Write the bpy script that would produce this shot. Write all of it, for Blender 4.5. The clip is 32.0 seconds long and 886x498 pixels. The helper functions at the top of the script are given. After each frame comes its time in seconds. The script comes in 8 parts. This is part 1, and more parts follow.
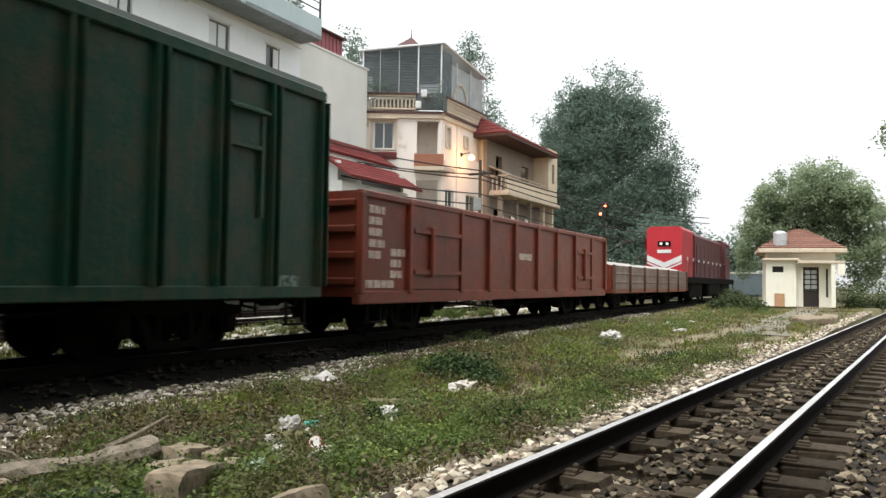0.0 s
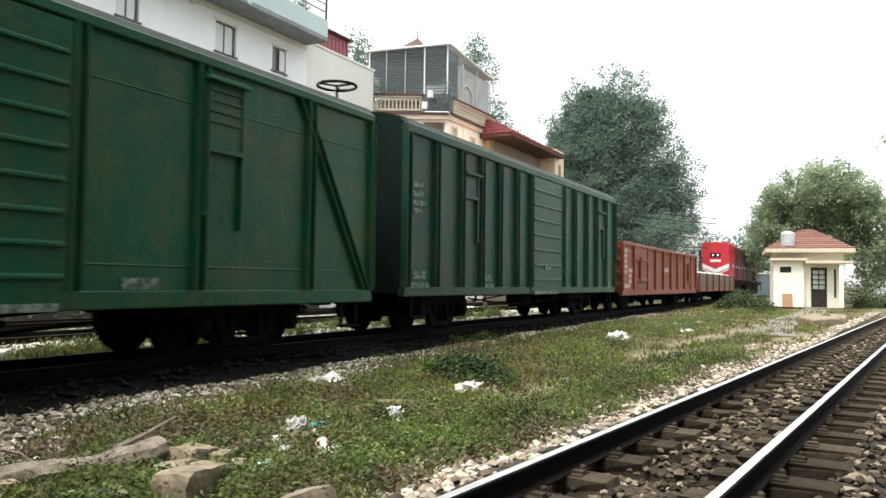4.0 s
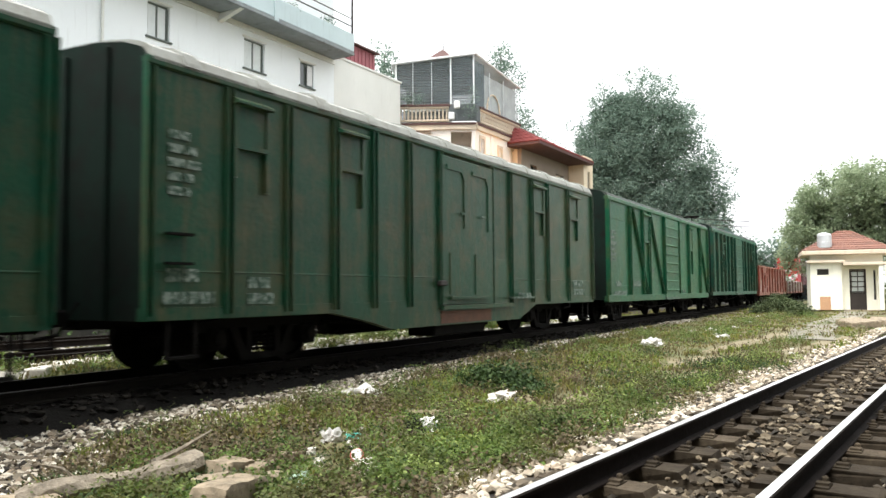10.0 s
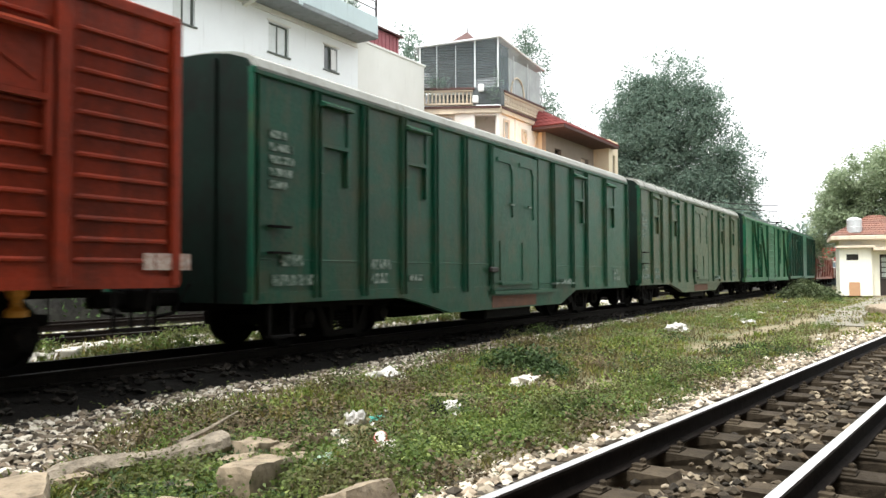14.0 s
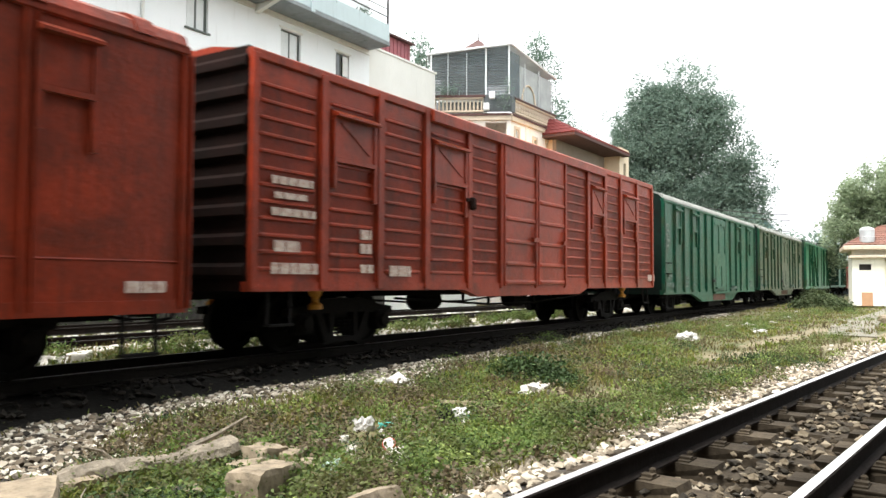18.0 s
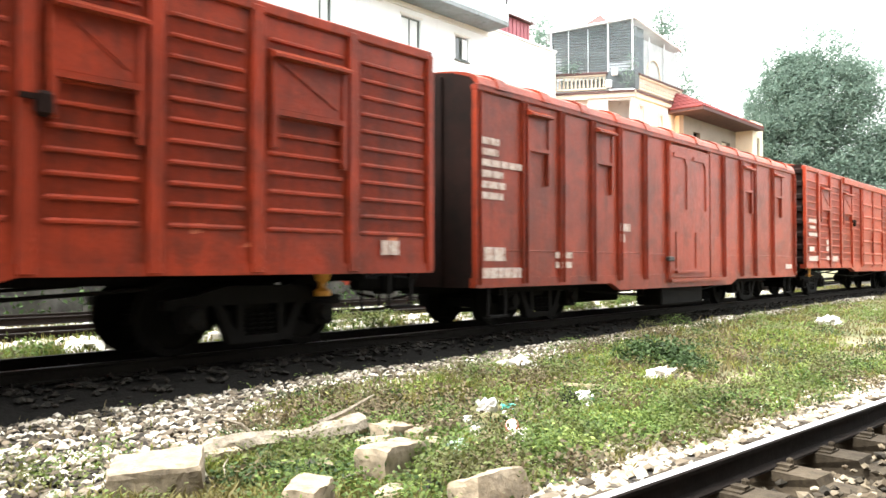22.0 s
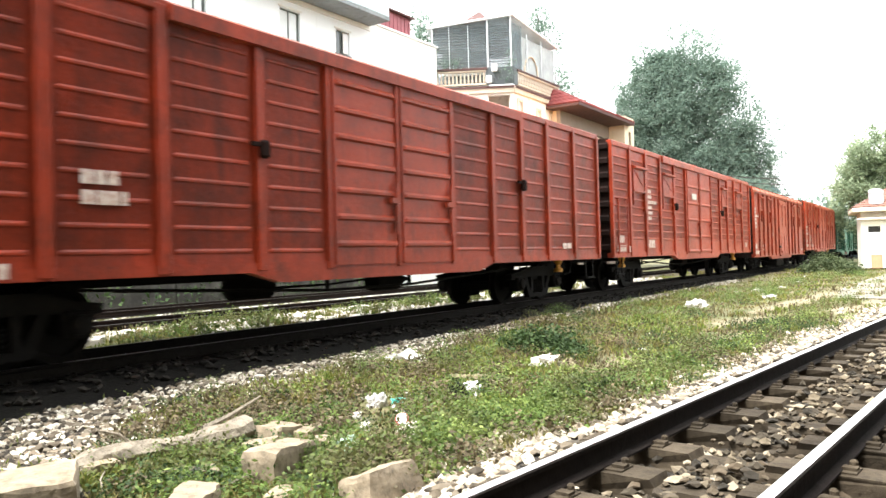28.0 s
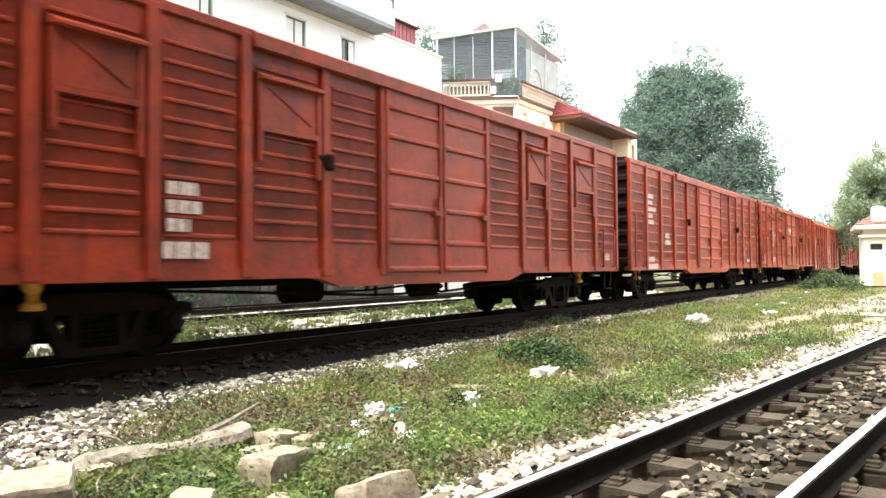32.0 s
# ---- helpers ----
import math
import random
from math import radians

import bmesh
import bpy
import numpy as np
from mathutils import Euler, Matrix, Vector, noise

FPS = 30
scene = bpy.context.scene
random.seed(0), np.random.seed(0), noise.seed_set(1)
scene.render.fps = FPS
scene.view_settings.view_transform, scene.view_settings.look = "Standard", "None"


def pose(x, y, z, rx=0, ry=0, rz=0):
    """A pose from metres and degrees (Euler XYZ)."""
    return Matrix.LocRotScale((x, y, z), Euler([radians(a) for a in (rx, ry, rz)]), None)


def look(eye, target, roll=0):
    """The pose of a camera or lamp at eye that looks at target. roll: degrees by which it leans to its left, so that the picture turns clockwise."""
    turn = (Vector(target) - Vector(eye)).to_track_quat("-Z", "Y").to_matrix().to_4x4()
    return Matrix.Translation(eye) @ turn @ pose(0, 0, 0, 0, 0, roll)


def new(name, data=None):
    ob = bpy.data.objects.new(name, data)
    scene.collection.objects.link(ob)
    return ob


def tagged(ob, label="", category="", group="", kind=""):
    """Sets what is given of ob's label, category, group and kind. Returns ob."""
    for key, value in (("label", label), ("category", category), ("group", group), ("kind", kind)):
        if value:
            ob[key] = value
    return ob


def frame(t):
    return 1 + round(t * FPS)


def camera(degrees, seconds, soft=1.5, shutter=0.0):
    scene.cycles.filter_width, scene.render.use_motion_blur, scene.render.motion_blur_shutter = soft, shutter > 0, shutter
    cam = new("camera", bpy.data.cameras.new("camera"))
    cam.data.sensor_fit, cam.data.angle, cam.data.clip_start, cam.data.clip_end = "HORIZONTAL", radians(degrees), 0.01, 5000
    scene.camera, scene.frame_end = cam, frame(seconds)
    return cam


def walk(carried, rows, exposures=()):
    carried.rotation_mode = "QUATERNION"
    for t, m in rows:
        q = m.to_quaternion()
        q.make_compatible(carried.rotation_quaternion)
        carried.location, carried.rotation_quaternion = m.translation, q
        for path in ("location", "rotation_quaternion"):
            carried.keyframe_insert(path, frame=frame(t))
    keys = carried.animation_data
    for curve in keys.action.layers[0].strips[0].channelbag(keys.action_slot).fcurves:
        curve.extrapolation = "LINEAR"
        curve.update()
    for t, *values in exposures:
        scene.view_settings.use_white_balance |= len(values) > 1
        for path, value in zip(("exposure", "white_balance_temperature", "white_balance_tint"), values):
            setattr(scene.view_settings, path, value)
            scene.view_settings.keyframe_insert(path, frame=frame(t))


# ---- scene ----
TURNS = [  # seconds, pitch + 90, lean, turn to the left of the near track
    (0.0, 92.39, -0.80, 32.69),
    (0.5, 92.42, -0.95, 32.36),
    (1.0, 92.79, -0.94, 32.54),
    (1.5, 93.42, -0.92, 32.39),
    (2.0, 93.05, -0.71, 32.50),
    (2.5, 92.81, -0.56, 32.68),
    (3.0, 92.53, -0.54, 32.74),
    (3.5, 92.42, -0.76, 33.11),
    (5.5, 92.55, -0.52, 33.43),
    (6.0, 92.69, -0.47, 33.82),
    (6.5, 92.59, -0.36, 33.74),
    (7.0, 92.56, -0.05, 34.27),
    (7.5, 92.97, 0.05, 34.53),
    (8.0, 92.91, 0.05, 34.50),
    (8.5, 92.36, 0.22, 34.40),
    (9.0, 92.55, 0.04, 35.11),
    (9.5, 92.79, 0.08, 35.25),
    (10.0, 93.17, 0.42, 35.47),
    (10.5, 93.05, 0.40, 35.67),
    (11.0, 92.19, 0.04, 35.70),
    (11.5, 92.35, -0.09, 35.95),
    (12.0, 92.41, -0.03, 36.23),
    (12.5, 92.56, 0.02, 36.40),
    (13.0, 92.35, 0.20, 36.53),
    (13.5, 92.15, 0.22, 36.88),
    (14.0, 91.99, 0.20, 37.22),
    (14.5, 92.05, -0.03, 37.38),
    (16.5, 92.32, -0.21, 37.90),
    (17.0, 92.37, -0.15, 37.99),
    (17.5, 92.41, -0.15, 37.99),
    (18.0, 92.50, -0.24, 37.94),
    (18.5, 92.57, 0.24, 38.93),
    (19.0, 92.27, 0.37, 41.97),
    (19.5, 91.95, 0.31, 43.25),
    (20.0, 91.63, 0.09, 43.74),
    (20.5, 91.47, 0.06, 44.20),
    (21.0, 91.75, 0.04, 44.97),
    (21.5, 91.52, -0.03, 45.74),
    (22.0, 91.15, 0.03, 46.98),
    (22.5, 91.17, -0.16, 47.60),
    (23.0, 91.31, 0.06, 48.05),
    (23.5, 91.46, 0.19, 49.12),
    (24.0, 92.11, -0.45, 48.87),
    (24.5, 91.49, -0.01, 46.08),
    (25.0, 91.06, 0.35, 43.68),
    (25.5, 90.60, 0.61, 40.25),
    (27.5, 90.68, 0.91, 38.78),
    (28.0, 90.66, 1.52, 38.51),
    (28.5, 90.05, 1.62, 39.41),
    (29.0, 90.47, 1.28, 40.81),
    (29.5, 90.57, 0.86, 40.37),
    (30.0, 90.27, 0.91, 39.92),
    (30.5, 90.38, 0.75, 39.82),
    (31.0, 90.86, 0.71, 40.02),
    (31.5, 91.28, 0.59, 39.05),
    (32.0, 91.38, 0.47, 38.60),
]
EYE = (0.0, 0.0, 1.0)
EXPOSURES = [(0, 0.28), (1, 0.4), (2, 0.65), (3, 0.64), (6, 0.82), (12, 0.93), (17, 1.0), (18, 1.06), (19, 1.08), (20, 1.4), (21, 2.0), (22, 2.08), (23, 2.08), (24, 2.12), (25, 2.0), (28, 1.8), (32, 1.76)]
cam = camera(60.0, 32.0, soft=1.5, shutter=0.5)
walk(cam, [(t, pose(*EYE, rx, ry, rz)) for t, rx, ry, rz in TURNS], EXPOSURES)

# ---- world and light ----
world = bpy.data.worlds.new("overcast_sky")
scene.world = world
world.use_nodes = True
wn = world.node_tree.nodes
wl = world.node_tree.links
sky = wn.new("ShaderNodeTexSky")
sky.sky_type = "NISHITA"
sky.sun_disc = False
sky.sun_elevation = radians(65)
sky.sun_rotation = radians(196)
sky.air_density, sky.dust_density, sky.ozone_density = 1.0, 1.0, 1.0
haze = wn.new("ShaderNodeHueSaturation")
haze.inputs["Saturation"].default_value = 0.2
wl.new(sky.outputs["Color"], haze.inputs["Color"])
# cloud cover: an even white veil, three times as bright overhead as at the horizon
veil = wn.new("ShaderNodeMix")
veil.data_type = "RGBA"
veil.inputs[0].default_value = 0.65
veil.inputs[7].default_value = (14.0, 14.3, 14.5, 1.0)
wl.new(haze.outputs["Color"], veil.inputs[6])
up = wn.new("ShaderNodeSeparateXYZ")
wl.new(wn.new("ShaderNodeTexCoord").outputs["Generated"], up.inputs[0])
grade = wn.new("ShaderNodeMapRange")
grade.inputs["From Min"].default_value, grade.inputs["From Max"].default_value = 0.0, 1.0
grade.inputs["To Min"].default_value, grade.inputs["To Max"].default_value = 0.60, 1.2
wl.new(up.outputs["Z"], grade.inputs["Value"])
cloud = wn.new("ShaderNodeMix")
cloud.data_type, cloud.blend_type = "RGBA", "MULTIPLY"
cloud.inputs[0].default_value = 1.0
wl.new(veil.outputs[2], cloud.inputs[6])
wl.new(grade.outputs["Result"], cloud.inputs[7])
wl.new(cloud.outputs[2], wn["Background"].inputs["Color"])
wn["Background"].inputs["Strength"].default_value = 0.12
sun_data = bpy.data.lights.new("sun", "SUN")
sun_data.energy, sun_data.angle, sun_data.color = 2.9, radians(24), (1.0, 0.975, 0.94)
sun = new("sun", sun_data)
sun.matrix_world = look((-11.6, -40.6, 90.6), (0, 0, 0))

# ---- mesh helpers ----


class Shape:
    """Collects vertices and faces for one mesh."""

    def __init__(self):
        self.v, self.f = [], []

    def add(self, verts, faces):
        n = len(self.v)
        self.v.extend(tuple(p) for p in verts)
        self.f.extend(tuple(i + n for i in fc) for fc in faces)
        return self

    def box(self, x0, x1, y0, y1, z0, z1, c=0.0):
        """A box; c: chamfer of its upright and long edges."""
        if c <= 0:
            return self.add(
                [(x0, y0, z0), (x1, y0, z0), (x1, y1, z0), (x0, y1, z0), (x0, y0, z1), (x1, y0, z1), (x1, y1, z1), (x0, y1, z1)],
                [(0, 3, 2, 1), (4, 5, 6, 7), (0, 1, 5, 4), (1, 2, 6, 5), (2, 3, 7, 6), (3, 0, 4, 7)])
        c = min(c, (x1 - x0) * 0.45, (y1 - y0) * 0.45, (z1 - z0) * 0.45)
        bm = bmesh.new()
        bmesh.ops.create_cube(bm, size=1.0, matrix=Matrix.Translation(((x0 + x1) / 2, (y0 + y1) / 2, (z0 + z1) / 2)) @ Matrix.Diagonal((x1 - x0, y1 - y0, z1 - z0, 1)))
        bmesh.ops.bevel(bm, geom=bm.edges[:], offset=c, segments=1, affect="EDGES")
        bm.verts.index_update()
        self.add([p.co[:] for p in bm.verts], [[q.index for q in fc.verts] for fc in bm.faces])
        bm.free()
        return self

    def prism(self, poly, a0, a1, axis="y"):
        """A polygon swept along an axis; poly lies in the other two axes, in their order."""
        def put(p, a):
            return {"x": (a, p[0], p[1]), "y": (p[0], a, p[1]), "z": (p[0], p[1], a)}[axis]
        n = len(poly)
        verts = [put(p, a0) for p in poly] + [put(p, a1) for p in poly]
        faces = [tuple(range(n))[::-1], tuple(range(n, 2 * n))] + [(i, (i + 1) % n, n + (i + 1) % n, n + i) for i in range(n)]
        return self.add(verts, faces)

    def tube(self, pts, r, n=8, r_end=None):
        """A round bar along points."""
        pts = [Vector(p) for p in pts]
        r_end = r if r_end is None else r_end
        verts, faces = [], []
        for k, p in enumerate(pts):
            d = (pts[min(k + 1, len(pts) - 1)] - pts[max(k - 1, 0)]).normalized()
            u = d.orthogonal().normalized() if abs(d.z) < 0.9 else Vector((1, 0, 0))
            u = (u - d * u.dot(d)).normalized()
            w = d.cross(u)
            rr = r + (r_end - r) * k / max(1, len(pts) - 1)
            verts += [p + (u * math.cos(2 * math.pi * i / n) + w * math.sin(2 * math.pi * i / n)) * rr for i in range(n)]
        for k in range(len(pts) - 1):
            faces += [(k * n + i, k * n + (i + 1) % n, (k + 1) * n + (i + 1) % n, (k + 1) * n + i) for i in range(n)]
        m = (len(pts) - 1) * n
        faces += [tuple(range(n))[::-1], tuple(range(m, m + n))]
        return self.add(verts, faces)

    def lathe(self, profile, centre=(0, 0, 0), axis="z", n=16):
        """Rings of (radius, height) turned round an axis."""
        verts, faces = [], []
        for r, h in profile:
            for i in range(n):
                a = 2 * math.pi * i / n
                p = (r * math.cos(a), r * math.sin(a), h)
                if axis == "x":
                    p = (h, p[0], p[1])
                elif axis == "y":
                    p = (p[0], h, p[1])
                verts.append((p[0] + centre[0], p[1] + centre[1], p[2] + centre[2]))
        for k in range(len(profile) - 1):
            faces += [(k * n + i, k * n + (i + 1) % n, (k + 1) * n + (i + 1) % n, (k + 1) * n + i) for i in range(n)]
        m = (len(profile) - 1) * n
        faces += [tuple(range(n))[::-1], tuple(range(m, m + n))]
        return self.add(verts, faces)

    def mesh(self, name, material, smooth=False):
        me = bpy.data.meshes.new(name)
        me.from_pydata(self.v, [], self.f)
        me.materials.append(material)
        bm = bmesh.new()
        bm.from_mesh(me)
        bmesh.ops.recalc_face_normals(bm, faces=bm.faces[:])
        bm.to_mesh(me)
        bm.free()
        if smooth:
            me.shade_smooth()
        return me


def part(name, shape, material, parent, label="", at=None, smooth=False):
    """One mesh object under a thing or a part."""
    me = shape if isinstance(shape, bpy.types.Mesh) else shape.mesh(name, material, smooth)
    if material and len(me.materials) == 0:
        me.materials.append(material)
    ob = new(name, me)
    ob.parent = parent
    if at is not None:
        ob.matrix_basis = at
    if label:
        tagged(ob, label)
    return ob


def thing(name, label, category, at=None, group="", shape=None, material=None, smooth=False):
    """A top-level thing: an Empty at its base, or one mesh."""
    ob = new(name, shape.mesh(name, material, smooth) if shape else None)
    if at is not None:
        ob.matrix_basis = at
    return tagged(ob, label, category, group)


def structure(name, shape, material, label="", smooth=False):
    return tagged(new(name, shape.mesh(name, material, smooth)), label, name.split("_")[0], "", "structure")


# ---- materials ----


def surface(name, colour, second=None, rough=0.7, metal=0.0, scale=3.0, fine=40.0, bump=0.15, dirt=None, streak=0.0, vary=0.0, amount=0.5, spec=0.5, blotch=0.0, dust=None):
    """A painted or raw surface with large stains, fine grain, optional rust or dirt running down it, and slight change from piece to piece. dust: the colour of a fine film of dust on the paint."""
    m = bpy.data.materials.new(name)
    m.use_nodes = True
    nt = m.node_tree
    N, Lk = nt.nodes, nt.links
    b = N["Principled BSDF"]
    co = N.new("ShaderNodeTexCoord").outputs["Object"]
    def noise_at(s, detail=5.0, vec=co, rgh=0.6):
        t = N.new("ShaderNodeTexNoise")
        t.inputs["Scale"].default_value, t.inputs["Detail"].default_value, t.inputs["Roughness"].default_value = s, detail, rgh
        Lk.new(vec, t.inputs["Vector"])
        return t.outputs["Fac"]
    def ramp(f, lo, hi):
        r = N.new("ShaderNodeMapRange")
        r.inputs["From Min"].default_value, r.inputs["From Max"].default_value = lo, hi
        r.clamp = True
        Lk.new(f, r.inputs["Value"])
        return r.outputs["Result"]
    def mixed(f, a, bcol, blend="MIX", amt=None):
        mx = N.new("ShaderNodeMix")
        mx.data_type, mx.blend_type = "RGBA", blend
        if f is None:
            mx.inputs[0].default_value = amt
        else:
            Lk.new(f, mx.inputs[0])
        for sock, v in ((mx.inputs[6], a), (mx.inputs[7], bcol)):
            if isinstance(v, tuple):
                sock.default_value = (*v, 1)
            else:
                Lk.new(v, sock)
        return mx.outputs[2]
    second = second or tuple(c * 0.6 for c in colour)
    col = mixed(ramp(noise_at(scale), 0.35, 0.35 + amount), colour, second)
    g = N.new("ShaderNodeMath")
    g.operation = "MULTIPLY_ADD"
    Lk.new(noise_at(fine, 3.0), g.inputs[0])
    g.inputs[1].default_value, g.inputs[2].default_value = 0.5, 0.75
    grain = N.new("ShaderNodeCombineColor")
    for i in range(3):
        Lk.new(g.outputs[0], grain.inputs[i])
    col = mixed(None, col, grain.outputs[0], "MULTIPLY", 1.0)
    if blotch > 0:
        k = N.new("ShaderNodeMath")
        k.operation = "MULTIPLY"
        Lk.new(ramp(noise_at(scale * 1.7, 9.0, rgh=0.72), 0.47, 0.68), k.inputs[0])
        k.inputs[1].default_value = blotch
        col = mixed(k.outputs[0], col, dirt or (0.03, 0.02, 0.015))
        k2 = N.new("ShaderNodeMath")
        k2.operation = "MULTIPLY"
        Lk.new(ramp(noise_at(scale * 6.0, 8.0, rgh=0.75), 0.60, 0.74), k2.inputs[0])
        k2.inputs[1].default_value = blotch * 0.5
        col = mixed(k2.outputs[0], col, tuple(min(1.0, c * 1.9 + 0.01) for c in colour))
    if streak > 0:
        mp = N.new("ShaderNodeMapping")
        mp.inputs["Scale"].default_value = (6.0, 6.0, 0.35)
        Lk.new(co, mp.inputs["Vector"])
        col = mixed(ramp(noise_at(1.6, 6.0, mp.outputs["Vector"]), 0.60 - 0.25 * streak, 0.88), col, dirt or (0.05, 0.03, 0.02))
        if streak > 0.25:
            mq = N.new("ShaderNodeMapping")
            mq.inputs["Scale"].default_value = (9.0, 9.0, 0.55)
            Lk.new(co, mq.inputs["Vector"])
            col = mixed(ramp(noise_at(2.4, 7.0, mq.outputs["Vector"], 0.7), 0.70 - 0.22 * streak, 0.80), col, tuple(c * 1.25 for c in dirt or (0.05, 0.03, 0.02)))
    elif dirt:
        col = mixed(ramp(noise_at(scale * 2.3, 8.0), 0.58, 0.75), col, dirt)
    if vary > 0:
        info = N.new("ShaderNodeObjectInfo")
        hsv = N.new("ShaderNodeHueSaturation")
        mr = N.new("ShaderNodeMapRange")
        mr.inputs["To Min"].default_value, mr.inputs["To Max"].default_value = 1 - vary, 1 + vary
        Lk.new(info.outputs["Random"], mr.inputs["Value"])
        Lk.new(mr.outputs["Result"], hsv.inputs["Value"])
        Lk.new(col, hsv.inputs["Color"])
        col = hsv.outputs["Color"]
    Lk.new(col, b.inputs["Base Color"])
    rr = N.new("ShaderNodeMapRange")
    rr.inputs["To Min"].default_value, rr.inputs["To Max"].default_value = max(0.02, rough - 0.12), min(1, rough + 0.12)
    Lk.new(noise_at(scale * 4), rr.inputs["Value"])
    Lk.new(rr.outputs["Result"], b.inputs["Roughness"])
    b.inputs["Metallic"].default_value = metal
    b.inputs["Specular IOR Level"].default_value = spec
    if dust:
        b.inputs["Sheen Weight"].default_value, b.inputs["Sheen Roughness"].default_value = 0.5, 0.28
        b.inputs["Sheen Tint"].default_value = (*dust, 1)
    if bump > 0:
        bp = N.new("ShaderNodeBump")
        bp.inputs["Strength"].default_value, bp.inputs["Distance"].default_value = bump, 0.02
        Lk.new(noise_at(fine * 0.6, 6.0), bp.inputs["Height"])
        Lk.new(bp.outputs["Normal"], b.inputs["Normal"])
    return m


def pieces(name, colours, rough=0.8, translucent=0.0, spec=0.3, drift=None, reach=0.75, steps=False):
    """For joined stones, blades or leaves: a colour for each island. drift: a colour to which whole patches of growth turn."""
    m = bpy.data.materials.new(name)
    m.use_nodes = True
    N, Lk = m.node_tree.nodes, m.node_tree.links
    b = N["Principled BSDF"]
    geo = N.new("ShaderNodeNewGeometry")
    cr = N.new("ShaderNodeValToRGB")
    cr.color_ramp.interpolation = "CONSTANT" if steps else "LINEAR"
    while len(cr.color_ramp.elements) < len(colours):
        cr.color_ramp.elements.new(0.5)
    for i, c in enumerate(colours):
        cr.color_ramp.elements[i].position = i / (len(colours) if steps else len(colours) - 1)
        cr.color_ramp.elements[i].color = (*c, 1)
    Lk.new(geo.outputs["Random Per Island"], cr.inputs["Fac"])
    col = cr.outputs["Color"]
    if drift:
        at = N.new("ShaderNodeTexCoord").outputs["Object"]
        for size, lo, hi, top, colour, blend in ((reach, 0.44, 0.60, 0.8, drift, "MIX"), (2.6, 0.38, 0.66, 0.55, (0.35, 0.36, 0.34), "MULTIPLY")):
            tx, mr, mx = N.new("ShaderNodeTexNoise"), N.new("ShaderNodeMapRange"), N.new("ShaderNodeMix")
            tx.inputs["Scale"].default_value, tx.inputs["Detail"].default_value = size, 4.0
            Lk.new(at, tx.inputs["Vector"])
            mr.inputs["From Min"].default_value, mr.inputs["From Max"].default_value, mr.inputs["To Max"].default_value = lo, hi, top
            Lk.new(tx.outputs["Fac"], mr.inputs["Value"])
            mx.data_type, mx.blend_type = "RGBA", blend
            Lk.new(mr.outputs["Result"], mx.inputs[0])
            Lk.new(col, mx.inputs[6])
            mx.inputs[7].default_value = (*colour, 1)
            col = mx.outputs[2]
    Lk.new(col, b.inputs["Base Color"])
    b.inputs["Roughness"].default_value = rough
    b.inputs["Specular IOR Level"].default_value = spec
    if translucent:
        tr = N.new("ShaderNodeBsdfTranslucent")
        Lk.new(col, tr.inputs["Color"])
        mx = N.new("ShaderNodeMixShader")
        mx.inputs[0].default_value = translucent
        Lk.new(b.outputs[0], mx.inputs[1])
        Lk.new(tr.outputs[0], mx.inputs[2])
        Lk.new(mx.outputs[0], N["Material Output"].inputs["Surface"])
    return m


def glow(name, colour, strength):
    m = bpy.data.materials.new(name)
    m.use_nodes = True
    b = m.node_tree.nodes["Principled BSDF"]
    b.inputs["Base Color"].default_value = (*colour, 1)
    b.inputs["Emission Color"].default_value = (*colour, 1)
    b.inputs["Emission Strength"].default_value = strength
    return m


def glass(name, tint, rough=0.08):
    m = bpy.data.materials.new(name)
    m.use_nodes = True
    b = m.node_tree.nodes["Principled BSDF"]
    b.inputs["Base Color"].default_value = (*tint, 1)
    b.inputs["Roughness"].default_value = rough
    b.inputs["Specular IOR Level"].default_value = 0.8
    return m


def netting(name, colour, clear):
    """Fine net or thin sheet: a share of the light goes straight through."""
    m = surface(name, colour, None, 0.8, scale=1.2, bump=0.0)
    N, Lk = m.node_tree.nodes, m.node_tree.links
    mx, tr = N.new("ShaderNodeMixShader"), N.new("ShaderNodeBsdfTransparent")
    mx.inputs[0].default_value = clear
    Lk.new(N["Principled BSDF"].outputs[0], mx.inputs[1])
    Lk.new(tr.outputs[0], mx.inputs[2])
    Lk.new(mx.outputs[0], N["Material Output"].inputs["Surface"])
    return m


GREEN_DARK = surface("green_paint_dark", (0.006, 0.050, 0.032), (0.014, 0.041, 0.026), 0.40, scale=1.1, dirt=(0.066, 0.054, 0.030), streak=0.30, vary=0.06, spec=0.17, amount=0.4, blotch=0.75, bump=0.35, fine=26.0, dust=(0.22, 0.54, 0.36))
GREEN = surface("green_paint", (0.004, 0.076, 0.036), (0.009, 0.050, 0.025), 0.40, scale=0.9, dirt=(0.060, 0.074, 0.028), streak=0.32, vary=0.06, spec=0.17, amount=0.4, blotch=0.75, bump=0.35, fine=26.0, dust=(0.26, 0.62, 0.34))
GREEN_MID = surface("green_paint_worn", (0.005, 0.066, 0.036), (0.011, 0.046, 0.027), 0.40, scale=1.1, dirt=(0.055, 0.056, 0.028), streak=0.32, vary=0.06, spec=0.17, amount=0.4, blotch=0.75, bump=0.35, fine=26.0, dust=(0.20, 0.55, 0.34))
RED = surface("red_oxide_paint", (0.30, 0.036, 0.013), (0.172, 0.024, 0.011), 0.40, scale=1.1, dirt=(0.076, 0.020, 0.012), streak=0.30, vary=0.06, spec=0.17, amount=0.4, blotch=0.75, bump=0.35, fine=26.0, dust=(0.95, 0.34, 0.18))
